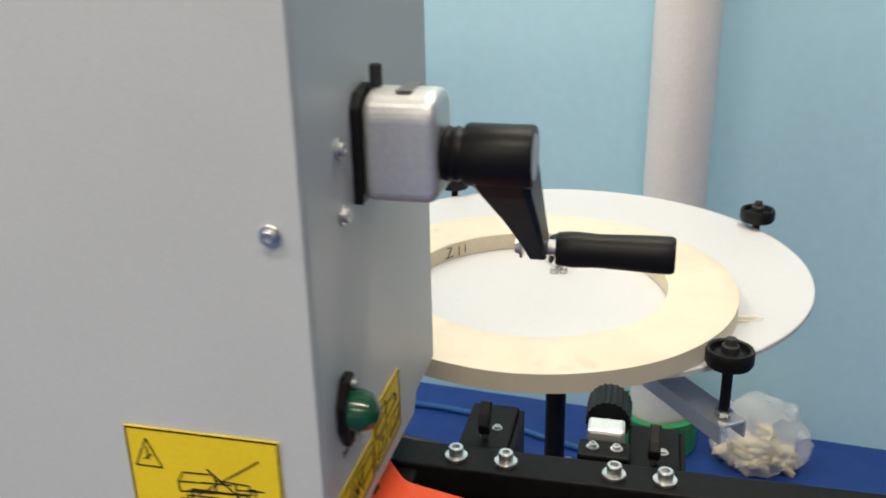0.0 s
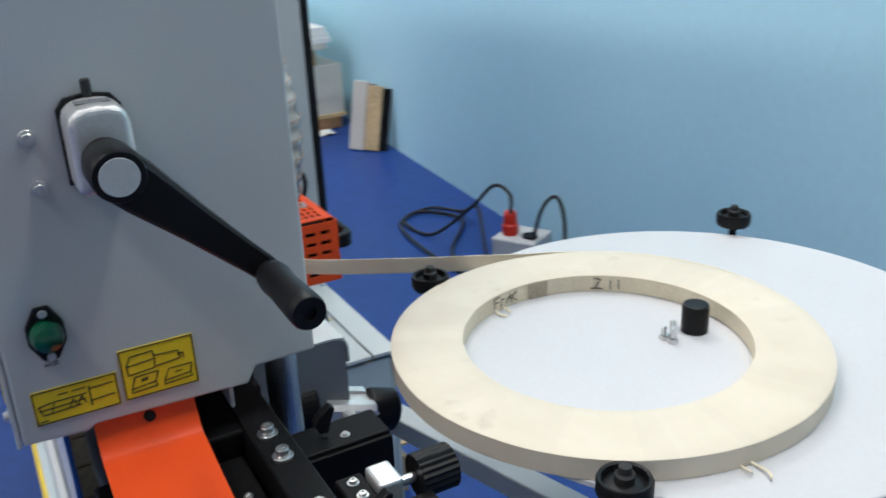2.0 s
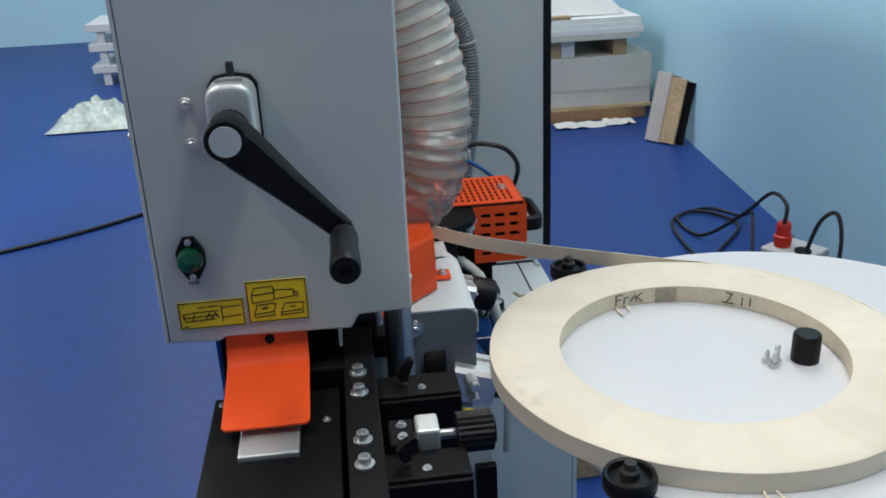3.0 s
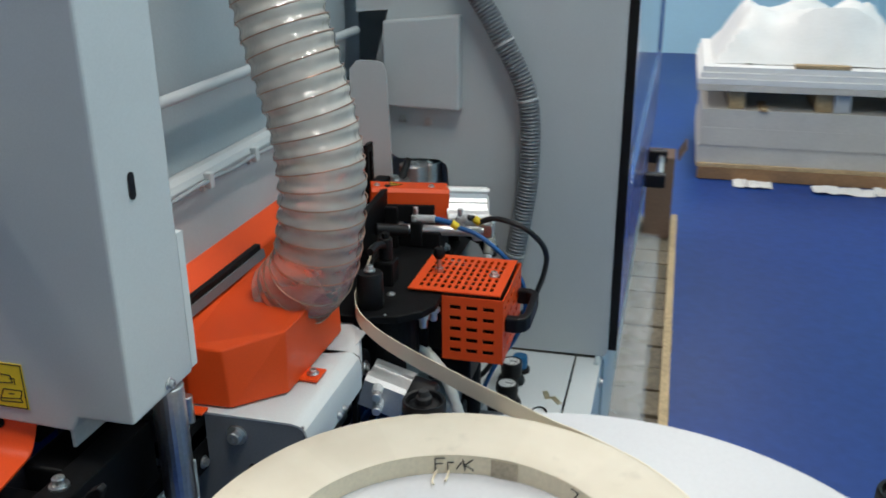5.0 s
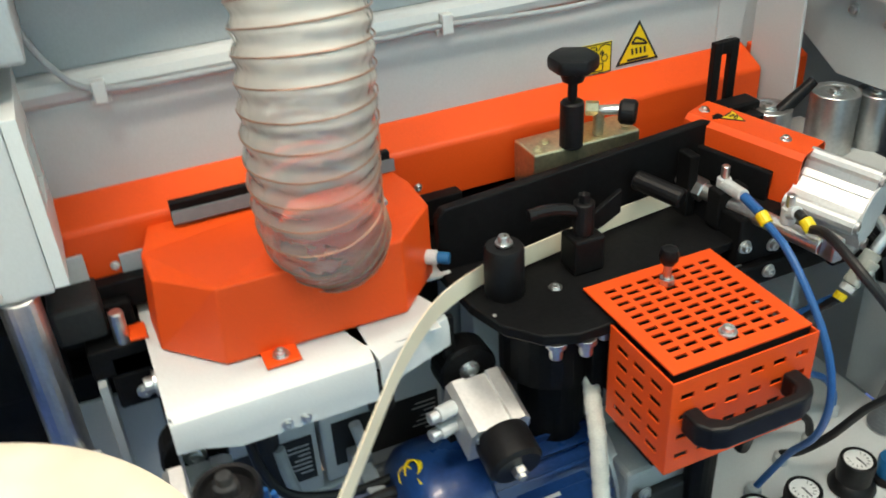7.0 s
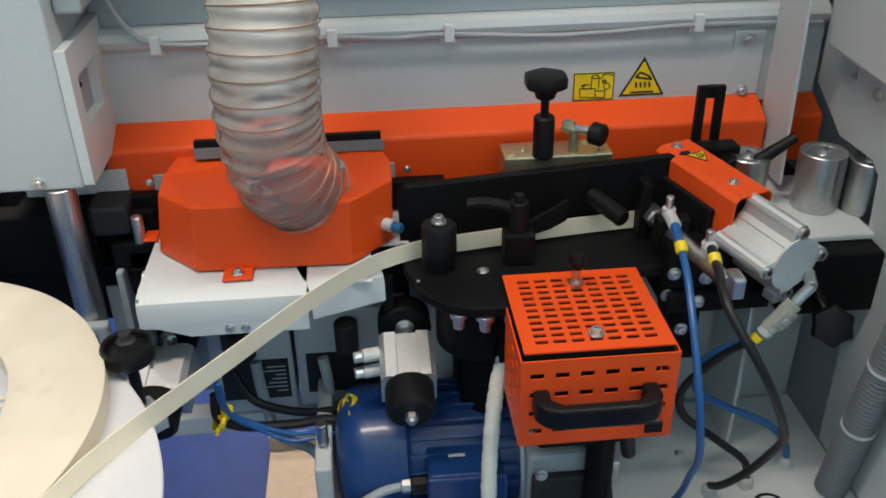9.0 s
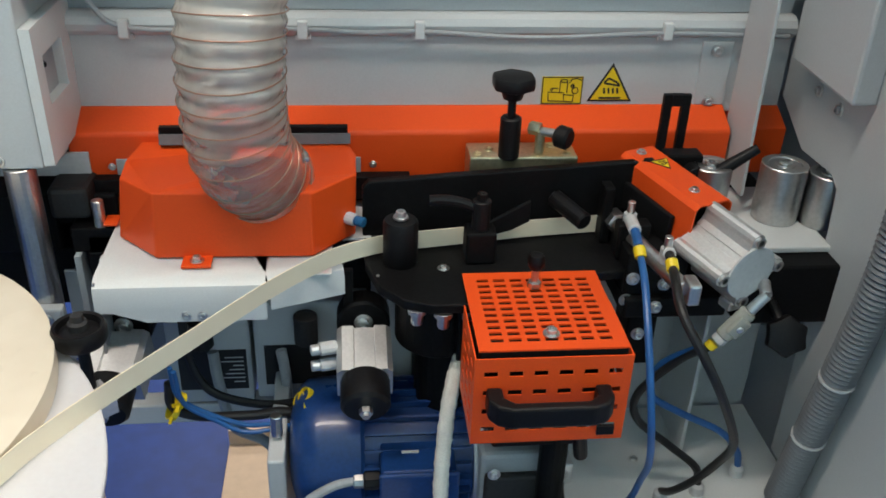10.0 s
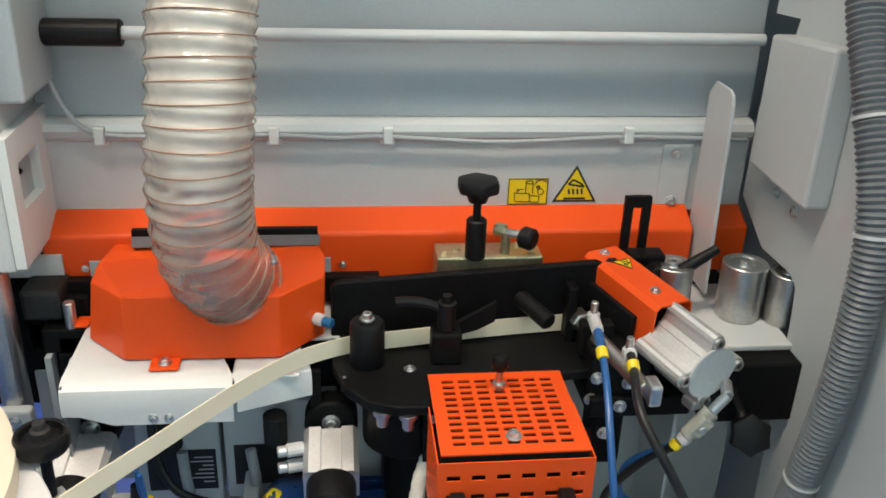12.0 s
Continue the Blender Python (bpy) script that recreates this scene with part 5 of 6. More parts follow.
part("door_window", prism([(-3.4, 1.95), (-3.4, 0.84), (-1.24, 0.87), (-1.15, 0.93), (-1.13, 0.99), (-1.11, 1.95)], "y", 0.974, 0.978), TINT, dr, "tinted glossy window")
part("door_edge", box(-1.0335, -1.03, 0.969, 0.986, 0.59, 1.95, 0.0005), BLACK, dr, "black edge strip")
hd = part("door_handle", rod((-2.22, 1.03, 0.6), (-2.52, 1.03, 0.6), 0.012, 16), STEEL, dr, "steel bar handle")
for x in (-2.22, -2.52):
    part("handle_foot", box(x - 0.02, x + 0.02, 0.986, 1.05, 0.58, 0.625, 0.006), BLACK, hd, "black handle foot")
base = thing("base_cabinet", "pale grey sheet-steel base cabinet of the machine", "machine cabinet")
part("base_panel", box(-3.5, -1.0, 0.945, 0.955, 0.14, 0.575, 0.002), BASEB, base)
part("base_panel", box(-0.999, -0.66, 0.945, 0.955, 0.14, 0.552, 0.002), BASEB, base)
for x in (-1.32, -1.9, -2.55, -3.1):
    part("panel_frame", box(x - 0.22, x + 0.22, 0.9552, 0.96, 0.2, 0.53, 0.002), BASEB, base)
part("end_panel", box(-0.668, -0.66, 0.58, 0.944, 0.14, 0.552, 0.001), BASEB, base)
part("rear_base", box(-3.5, -0.66, 0.36, 0.37, 0.14, 0.57, 0.001), BASEB, base)
part("side_ledge", box(-3.4, -0.46, 0.341, 0.3535, 0.545, 0.57, 0.002), WHITE, base, "white folded ledge")
part("side_skirt", box(-3.4, -0.46, 0.327, 0.3405, 0.16, 0.54, 0.002), BASEB, base)
part("edge_strip", box(-3.4, -0.46, 0.320, 0.3268, 0.50, 0.53, 0.001), YEL, base, "yellow edge strip")
part("panel_bolt", hexbolt((-1.05, 0.955, 0.505), (0, 1, 0), 0.008, 0.008), STEEL, base)
part("base_foot", box(-0.75, -0.67, 0.4, 0.9, 0.13, 0.14, 0.001), BLACKP, base)
tray = thing("valve_tray", "white sheet tray with three black pressure regulators", "tray")
part("tray_sheet", box(-1.029, -0.655, 0.56, 0.905, 0.562, 0.5695, 0.001), WHITE, tray)
part("tray_edge", box(-1.029, -0.655, 0.909, 0.958, 0.562, 0.5695, 0.001), WHITE, tray)
for x, y in ((-0.852, 0.733), (-0.902, 0.725), (-0.965, 0.697), (-0.791, 0.758)):
    part("grommet", lathe([(0.009, 0), (0.0085, 0.012), (0.005, 0.016), (0, 0.016)], (x, y, 0.5695), (x, y, 1), 16), GREYP, tray, "pale cable grommet", smooth=True)
part("tray_screw", hexbolt((-0.84, 0.66, 0.5695), (0, 0, 1), 0.004, 0.003), STEEL, tray)


def regulator(x, y, cap=None):
    r = thing("pressure_regulator", "black pressure regulator with a white dial" if not cap else "blue plastic cap on a black valve", "regulator", "regulators on the tray", at=(x, y, 0.5697))
    if cap:
        part("valve_ring", lathe([(0, 0), (0.019, 0), (0.019, 0.006), (0.013, 0.008), (0, 0.008)], (0, 0, 0), (0, 0, 1), 24), BLACK, r, smooth=True)
        part("cap", lathe([(0.0135, 0.008), (0.0145, 0.012), (0.0145, 0.03), (0.013, 0.033), (0, 0.033)], (0, 0, 0), (0, 0, 1), 24), CAPB, r, "blue ribbed cap", smooth=True)
        return r
    part("collar", lathe([(0, 0), (0.026, 0), (0.0265, 0.004), (0.0225, 0.012), (0.0195, 0.014)], (0, 0, 0), (0, 0, 1), 28), BLACK, r, smooth=True)
    bd = part("knob", lathe([(0.0195, 0.012), (0.0205, 0.036), (0.0195, 0.043), (0.0172, 0.044), (0.0168, 0.042), (0, 0.042)], (0, 0, 0), (0, 0, 1), 28), BLACK, r, smooth=True)
    dl = part("dial", rod((0, 0, 0.042), (0, 0, 0.0427), 0.0155, 28, 0.0002), PAPER, r, "white dial face")
    part("dial_needle", box(-0.0008, 0.0008, -0.003, 0.011, 0.0428, 0.0434, 0), INK, dl)
    part("dial_marks", line_bars([(0.0125 * math.cos(a), 0.0125 * math.sin(a), 0.0095 * math.cos(a), 0.0095 * math.sin(a)) for a in np.linspace(-0.6, 3.7, 11)], lambda u, v, h: (u, v, 0.0428 + h), 0.0008), INK, dl)
    return r


regulator(-0.897, 0.799); regulator(-0.813, 0.806); regulator(-0.751, 0.803); regulator(-0.942, 0.808, True)
for k, (x, y, a) in enumerate(((-0.86, 0.872, 20), (-0.845, 0.892, 35), (-0.80, 0.862, 75), (-0.77, 0.885, 15))):
    p_ = thing("tag_plate", "small paper tag lying on the white tray", "tag", "tags on the tray", at=(x, y, 0.5698))
    o = part("tag_sheet", box(-0.014, 0.014, -0.005, 0.005, 0, 0.0012, 0.0002), BRASS if k < 2 else PAPER, p_)
    o.rotation_euler = (0, 0, math.radians(a))
ring = thing("key_ring", "loose black wire ring lying on the tray", "ring", at=(-0.79, 0.868, 0.5697))
part("ring_wire", sweep([(0.022 * math.cos(a), 0.014 * math.sin(a), 0.0018) for a in np.linspace(0, math.tau, 30)], 0.0016, 8), BLACK, ring, smooth=True)
jb = thing("cable_box", "pale grey cable cover with a sloped top on the side panel", "cable box", at=(SX, 0.62, 1.14))
part("cover", transform(prism([(0.527, 1.066), (0.672, 1.062), (0.672, 1.236), (0.527, 1.222)], "x", SX, SX + 0.03, 0.004), Matrix.Translation((-SX, -0.62, -1.14))), GREY, jb)
for y, z in ((0.554, 1.037), (0.605, 1.033)):
    part("cover_bolt", transform(hexbolt((SX, y, z), (1, 0, 0), 0.005, 0.006), Matrix.Translation((-SX, -0.62, -1.14))), STEEL, jb)
cd = thing("cable_conduit", "grey corrugated plastic cable conduit clipped to the panel", "conduit", at=(SX, 0.78, 0.56))
CP = spline([(-1.005, 0.62, 1.5), (-1.004, 0.66, 1.37), (-1.004, 0.70, 1.28), (-1.004, 0.742, 1.21), (-1.004, 0.797, 1.098), (-1.003, 0.806, 0.968), (-1.003, 0.794, 0.86), (-1.003, 0.767, 0.71), (-1.004, 0.742, 0.572)], 40)
acc = [0.0]
for a, b in zip(CP, CP[1:]):
    acc.append(acc[-1] + (b - a).length)
ev, k, st = [], 0, 0.0066 / 4
for i in range(int(acc[-1] / st)):
    while acc[k + 1] < i * st:
        k += 1
    ev.append(CP[k].lerp(CP[k + 1], (i * st - acc[k]) / (acc[k + 1] - acc[k])))
CM = Matrix.Translation((-SX, -0.78, -0.56))
part("conduit_tube", transform(sweep(ev, 0.0185, 18, ripple=lambda i: (1.0, 1.07, 1.0, 0.9)[i % 4]), CM), CONDUIT, cd, smooth=True)
for z in (1.19, 1.09, 0.79, 0.69):
    q = min(ev, key=lambda v: abs(v.z - z)); j = ev.index(q)
    part("cable_tie", transform(sweep([ev[j - 1], ev[j + 1]], 0.0205, 20), CM), GREYP, cd, "pale cable tie")

# ---- under the gluing table ----
motor = thing("electric_motor", "blue painted electric motor with a terminal box", "motor", at=(-0.5, 0.665, 0.61))
MM = Matrix.Translation((0.5, -0.665, -0.61))
part("fan_cover", transform(lathe([(0, 0), (0.045, 0.001), (0.07, 0.008), (0.082, 0.022), (0.085, 0.04), (0.085, 0.085), (0.08, 0.09), (0, 0.09)], (-0.398, 0.66, 0.615), (-1, 0.66, 0.615), 44), MM), BLUEM, motor, smooth=True)
fb = part("stator_body", transform(lathe([(0, 0), (0.073, 0), (0.073, 0.13), (0, 0.13)], (-0.486, 0.66, 0.615), (-1, 0.66, 0.615), 40), MM), BLUEM, motor, smooth=True)
fin = part("cooling_fin", box(0, 0.125, -0.0015, 0.0015, 0.07, 0.083, 0), BLUEM, fb)
fin.matrix_local = MM @ Matrix.Translation((-0.612, 0.66, 0.615))
for k in range(1, 26):
    o = new("cooling_fin", fin.data)
    o.parent = fb
    o.matrix_local = MM @ Matrix.Translation((-0.612, 0.66, 0.615)) @ Matrix.Rotation(k * math.tau / 26, 4, "X")
part("end_bell", transform(lathe([(0, 0), (0.08, 0), (0.08, 0.012), (0.06, 0.02), (0, 0.02)], (-0.616, 0.66, 0.615), (-1, 0.66, 0.615), 40), MM), ALU, motor, "aluminium end flange")
tb = part("terminal_box", transform(box(-0.592, -0.505, 0.70, 0.765, 0.58, 0.663, 0.004), MM), BLUEM, motor)
part("box_lid", transform(box(-0.594, -0.503, 0.765, 0.772, 0.578, 0.665, 0.003), MM), BLUEM, tb)
part("plate_mark", transform(box(-0.55, -0.53, 0.73, 0.734, 0.6632, 0.6645, 0), MM), GREYP, tb, "small pale mark")
part("cable_gland", transform(rod((-0.486, 0.742, 0.632), (-0.505, 0.742, 0.632), 0.0115, 8), MM), BLACK, motor)
part("gland_ring", transform(rod((-0.474, 0.742, 0.632), (-0.486, 0.742, 0.632), 0.009, 8), MM), STEEL, motor)
part("motor_cable", transform(sweep(spline([(-0.474, 0.742, 0.632), (-0.45, 0.748, 0.63), (-0.42, 0.755, 0.615), (-0.395, 0.76, 0.585), (-0.385, 0.755, 0.51)]), 0.0055, 10), MM), CABLEG, motor, "pale grey motor cable", smooth=True)
part("motor_foot", transform(box(-0.6, -0.42, 0.6, 0.72, 0.5, 0.53, 0.003), MM), BLUEM, motor)
mb = thing("motor_bracket", "grey steel motor bracket plate", "bracket")
part("bracket_plate", box(-0.395, -0.375, 0.5, 0.73, 0.2, 0.655, 0.003), GREY, mb)
part("bracket_base", box(-0.65, -0.375, 0.48, 0.74, 0.18, 0.2, 0.003), GREY, mb)
part("bracket_post", box(-0.65, -0.63, 0.5, 0.73, 0.14, 0.62, 0.003), GREY, mb)
for y, z in ((0.69, 0.60), (0.67, 0.55)):
    part("bracket_nut", rod((-0.385, y, z + 0.06), (-0.385, y, z + 0.09), 0.007, 8), STEEL, mb)
part("corner_piece", box(-0.376, -0.36, 0.7, 0.735, 0.42, 0.5, 0.002), BLACKP, mb)


def compact_cylinder(x, y, z):
    c = thing("compact_cylinder", "aluminium compact air cylinder with black round end", "air cylinder", "cylinders under the bench", at=(x, y, z))
    part("rear_flange", rod((0, -0.03, 0.0), (0, 0.0, 0.0), 0.031, 28, 0.003), BLACKP, c)
    part("rear_bolt", hexbolt((0, 0.0, 0.004), (0, 1, 0), 0.007, 0.006), STEEL, c)
    bb = part("barrel", prism([(-0.031, -0.026), (-0.031, 0.016), (-0.025, 0.022), (-0.012, 0.022), (-0.011, 0.018), (0.011, 0.018), (0.012, 0.022), (0.025, 0.022), (0.031, 0.016), (0.031, -0.026)], "y", 0.006, 0.068, 0.0), ALU, c)
    bb.rotation_euler = (math.radians(-16), 0, 0)
    bb.location = (0, 0, -0.012)
    for sx in (-1, 1):
        part("tie_bolt", rod((sx * 0.022, 0.066, -0.022), (sx * 0.022, 0.074, -0.024), 0.0048, 10), STEEL, c)
    part("front_bell", lathe([(0, 0), (0.026, 0), (0.0275, 0.004), (0.0275, 0.034), (0.024, 0.038), (0, 0.038)], (0, 0.066, -0.028), (0, 0.104, -0.04), 28), BLACK, c, smooth=True)
    part("front_nut", lathe([(0, 0), (0.0075, 0), (0.0075, 0.007), (0.0045, 0.007), (0.0045, 0.011), (0, 0.011)], (0.0, 0.1025, -0.0395), (0, 0.2, -0.07), 6), STEEL, c)
    for dz in (-0.008, -0.03):
        fit_ = part("air_fitting", rod((0.031, 0.03, dz), (0.05, 0.034, dz), 0.008, 12), GREYP, c, "pale push-in fitting")
        part("fitting_end", rod((0.05, 0.034, dz), (0.06, 0.036, dz), 0.0065, 12), ALU, fit_)
    return c


c1 = compact_cylinder(-0.489, 0.654, 0.79)
c2 = copy_thing(c1, pose(-0.217, 0.642, 0.786, 0, 0, -4))

def drive_unit(x0, x1, z0, z1):
    d = thing("drive_unit", "grey inverter drive with a black rating label and cable gland", "drive unit", "drives under the bench", at=((x0 + x1) / 2, 0.54, z0))
    w = (x1 - x0) / 2
    part("case", box(-w, w, -0.1, 0.02, 0, z1 - z0, 0.003), GREY, d)
    # real black label, drawn larger to stand in for shadows on the case too
    lb = part("rating_label", box(-w + 0.006, w - 0.012, 0.0202, 0.0208, 0.022, 0.085, 0), INK, d, "black rating label")
    part("label_lines", line_bars([(-w + 0.01 + c_ * w * 0.8, 0.034 + 0.0065 * i, -w + 0.01 + c_ * w * 0.8 + 0.014 + 0.005 * ((i * 3 + c_) % 4), 0.034 + 0.0065 * i) for i in range(7) for c_ in (0,)], lambda u, v, h: (u, 0.0209 + h, v), 0.0016), GREYP, lb)
    part("cable_gland", rod((0.005, 0.035, (z1 - z0) - 0.05), (0.005, 0.035, (z1 - z0) - 0.01), 0.015, 16), RUBBER, d)
    return d


drive_unit(-0.345, -0.24, 0.607, 0.76)
drive_unit(-0.495, -0.35, 0.612, 0.762)
sp = thing("sensor_plug", "small grey sensor plug with a pale label", "plug", at=(-0.31, 0.6, 0.8))
part("plug_body", box(-0.014, 0.014, -0.012, 0.012, -0.02, 0.02, 0.002), BLACK, sp)
part("plug_label", box(-0.011, 0.011, 0.012, 0.0128, -0.002, 0.014, 0), PAPER, sp)

def cable(name, label, pts, r, m, g=""):
    c = thing(name, label, "cable", g, at=pts[0])
    part("cable_run", transform(sweep(spline(pts), r, 10), Matrix.Translation(-Vector(pts[0]))), m, c, smooth=True)
    return c


GC = "cables under the bench"
for dx in (0.0, -0.085):
    cable("grey_cable", "grey cable hanging from a drive unit", [(-0.3 + dx, 0.575, 0.70), (-0.305 + dx, 0.585, 0.66), (-0.32 + dx * 0.8, 0.6, 0.6), (-0.36 + dx * 0.4, 0.6, 0.57), (-0.385, 0.62, 0.54)], 0.007, CABLEG, GC)
cable("black_cable", "black cable looping below the drive units", [(-0.27, 0.59, 0.78), (-0.275, 0.6, 0.71), (-0.30, 0.61, 0.665), (-0.36, 0.62, 0.65), (-0.42, 0.63, 0.66), (-0.46, 0.64, 0.66)], 0.0055, CABLE, GC)
cable("black_cable", "black cable bundled below the drive units", [(-0.262, 0.66, 0.72), (-0.262, 0.66, 0.685), (-0.29, 0.655, 0.664), (-0.35, 0.65, 0.658), (-0.4, 0.65, 0.66), (-0.45, 0.65, 0.62)], 0.006, CABLE, GC)
cable("blue_air_tube", "blue air tube looping below the drive units", [(-0.268, 0.672, 0.75), (-0.272, 0.668, 0.705), (-0.30, 0.662, 0.675), (-0.345, 0.66, 0.652), (-0.39, 0.66, 0.65), (-0.44, 0.65, 0.62)], 0.003, HOSEB, GC)
cable("blue_air_tube", "blue air tube looping below the drive units", [(-0.274, 0.682, 0.752), (-0.279, 0.674, 0.70), (-0.308, 0.666, 0.668), (-0.345, 0.665, 0.645), (-0.39, 0.66, 0.643), (-0.44, 0.655, 0.62)], 0.003, HOSEB, GC)
for q in ((-0.272, 0.665, 0.697), (-0.262, 0.662, 0.678), (-0.419, 0.66, 0.693), (-0.413, 0.657, 0.684)):
    t_ = thing("cable_tie", "yellow plastic cable tie round the cables", "cable tie", "yellow cable ties", at=q)
    part("tie_loop", lathe([(0.009, -0.004), (0.0105, -0.004), (0.0105, 0.004), (0.009, 0.004), (0.009, -0.004)], (0, 0, 0), (0.6, 0.2, 0.5), 16), YEL, t_, smooth=True)
    part("tie_tail", box(-0.002, 0.002, 0.009, 0.022, -0.0006, 0.0006, 0.0003), YEL, t_)
GA = "air tubes at the cylinder"
cable("blue_air_tube", "blue air tube from the pin cylinder down to the tray", [(-0.781, 0.722, 0.915), (-0.776, 0.76, 0.904), (-0.771, 0.804, 0.873), (-0.77, 0.834, 0.834), (-0.777, 0.841, 0.78), (-0.789, 0.824, 0.718), (-0.798, 0.79, 0.66), (-0.8, 0.77, 0.615), (-0.791, 0.76, 0.583)], 0.004, HOSEB, GA)
cable("black_air_tube", "black air tube from the pin cylinder down to the tray", [(-0.806, 0.752, 0.917), (-0.795, 0.785, 0.93), (-0.788, 0.835, 0.919), (-0.81, 0.865, 0.879), (-0.836, 0.864, 0.83), (-0.869, 0.84, 0.757), (-0.879, 0.803, 0.696), (-0.866, 0.78, 0.645), (-0.855, 0.755, 0.605), (-0.852, 0.733, 0.583)], 0.0048, CABLE, GA)
cable("blue_air_tube", "blue air tube from the large cylinder down to the tray", [(-0.866, 0.755, 0.82), (-0.855, 0.74, 0.805), (-0.83, 0.71, 0.76), (-0.83, 0.7, 0.71), (-0.87, 0.7, 0.68), (-0.93, 0.7, 0.645), (-0.958, 0.698, 0.61), (-0.965, 0.697, 0.583)], 0.0045, HOSEB, GA)
cable("black_air_tube", "black air tube from the large cylinder down to the tray", [(-0.862, 0.753, 0.817), (-0.842, 0.728, 0.78), (-0.81, 0.71, 0.72), (-0.815, 0.71, 0.68), (-0.86, 0.715, 0.64), (-0.895, 0.722, 0.61), (-0.902, 0.725, 0.583)], 0.005, CABLE, GA)
tap = thing("flow_valve", "translucent flow control valve on the cylinder port", "valve", at=(-0.886, 0.755, 0.848))
VD = Vector((0.6, 0.0, -0.8)).normalized()
part("valve_body", rod(-0.02 * VD, 0.02 * VD, 0.0095, 16, 0.0015), CLEARP, tap, "clear plastic body", smooth=True)
part("valve_block", transform(box(-0.012, 0.012, -0.006, 0.011, -0.008, 0.008, 0.002), Matrix.Rotation(math.radians(53), 4, "Y")), CLEARP, tap)
part("valve_screw", rod((0, 0.011, 0), (0, 0.0135, 0), 0.004, 12), STEEL, tap)
part("valve_arm", rod(-0.02 * VD, -0.046 * VD, 0.006, 14), STEEL, tap)
part("valve_elbow", rod(-0.044 * VD, -0.044 * VD + Vector((-0.004, -0.018, 0.006)), 0.0065, 14), STEEL, tap)
part("release_ring", rod(0.02 * VD, 0.028 * VD, 0.008, 14), GREYP, tap)
part("yellow_ring", rod(0.03 * VD + Vector((0.002, 0, 0)), 0.038 * VD + Vector((0.002, 0, 0)), 0.0066, 12), YEL, tap, "yellow release ring")
sv = thing("heater_sleeve", "white woven heat sleeve hanging beside the guard box", "hose", at=(-0.59, 0.78, 0.79))
part("sleeve_tube", transform(sweep(spline([(-0.61, 0.69, 0.79), (-0.592, 0.718, 0.775), (-0.58, 0.75, 0.745), (-0.573, 0.772, 0.69), (-0.571, 0.785, 0.64), (-0.573, 0.795, 0.6), (-0.595, 0.79, 0.56), (-0.62, 0.78, 0.52)], 14), 0.0088, 14, ripple=lambda i: 1 + 0.05 * math.sin(i * 1.9) + 0.03 * math.sin(i * 0.77)), Matrix.Translation((0.59, -0.78, -0.79))), SLEEVE, sv, smooth=True)
gu = thing("glue_unit", "dark grey glue applicator casting under the guard box", "machine part", at=(-0.67, 0.73, 0.6))
part("casting", box(-0.055, 0.05, -0.06, 0.02, -0.04, 0.07, 0.006), DGREY, gu)
part("casting_step", box(-0.03, 0.045, 0.02, 0.032, -0.02, 0.045, 0.004), RUBBER, gu)
part("casting_lug", box(-0.058, -0.04, 0.0, 0.03, 0.03, 0.06, 0.003), ALU, gu)
for x, z in ((-0.045, 0.045), (-0.02, -0.005), (0.02, -0.005), (0.035, 0.05)):
    part("casting_bolt", hexbolt((x, 0.032 if x > -0.03 and x < 0.045 and z < 0.045 else 0.03, z), (0, 1, 0), 0.005, 0.005), STEEL, gu)
part("probe", rod((-0.045, 0.03, 0.0), (-0.035, 0.035, 0.06), 0.008, 14), BLACK, gu)
tw = thing("relay_box", "grey plastic relay box beside the tray", "box", at=(-0.69, 0.8, 0.57))
part("relay_case", box(-0.03, 0.03, -0.03, 0.035, 0, 0.04, 0.006), CONDUIT, tw)
sh = thing("shield_sheet", "grey sheet shield behind the gluing table", "machine part")
part("shield_panel", box(-1.025, -0.741, 0.555, 0.562, 0.575, 0.84, 0.001), GREY, sh)
# second half of the same grey panel, darkened for shade below the table
part("shield_panel", box(-0.74, -0.5, 0.555, 0.562, 0.575, 0.84, 0.001), SHADEG, sh)
part("shield_panel", box(-0.905, -0.9, 0.565, 0.66, 0.575, 0.84, 0.001), GREY, sh)
part("shield_post", box(-0.55, -0.52, 0.565, 0.6, 0.575, 0.86, 0.002), WHITE, sh)
part("black_strip", box(-0.478, -0.466, 0.64, 0.648, 0.66, 0.86, 0.001), BLACKP, sh)
# left of the bench: slide with posts
sd = thing("head_slide", "dark steel slide with a round guide below the head", "machine part")
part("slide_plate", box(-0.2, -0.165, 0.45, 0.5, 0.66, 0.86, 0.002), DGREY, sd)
part("carrier_plate", box(-0.2, -0.125, 0.53, 0.535, 0.58, 0.80, 0.001), GREY, sd)
part("slide_block", box(-0.215, -0.165, 0.51, 0.56, 0.80, 0.84, 0.003), BLACKP, sd)
part("slide_bolt", hexbolt((-0.19, 0.56, 0.815), (0, 1, 0), 0.005, 0.006), STEEL, sd)
part("clamp_lug", box(-0.14, -0.1, 0.59, 0.605, 0.76, 0.79, 0.004), DGREY, sd)
part("lug_bolt", hexbolt((-0.12, 0.605, 0.775), (0, 1, 0), 0.005, 0.006), STEEL, sd)

# parts seen left of the bench, between head and hood
lb = thing("pressure_shoe", "dark worn pressure shoe beside the guide post", "machine part")
part("shoe_arm", box(-0.2, -0.03, 0.455, 0.53, 0.862, 0.90, 0.003), BLACKP, lb)
part("shoe_plate", box(-0.205, -0.06, 0.43, 0.455, 0.905, 0.945, 0.003), BLACKP, lb)
part("shoe_pad", box(-0.175, -0.128, 0.49, 0.55, 0.878, 0.918, 0.006), RUBBER, lb)
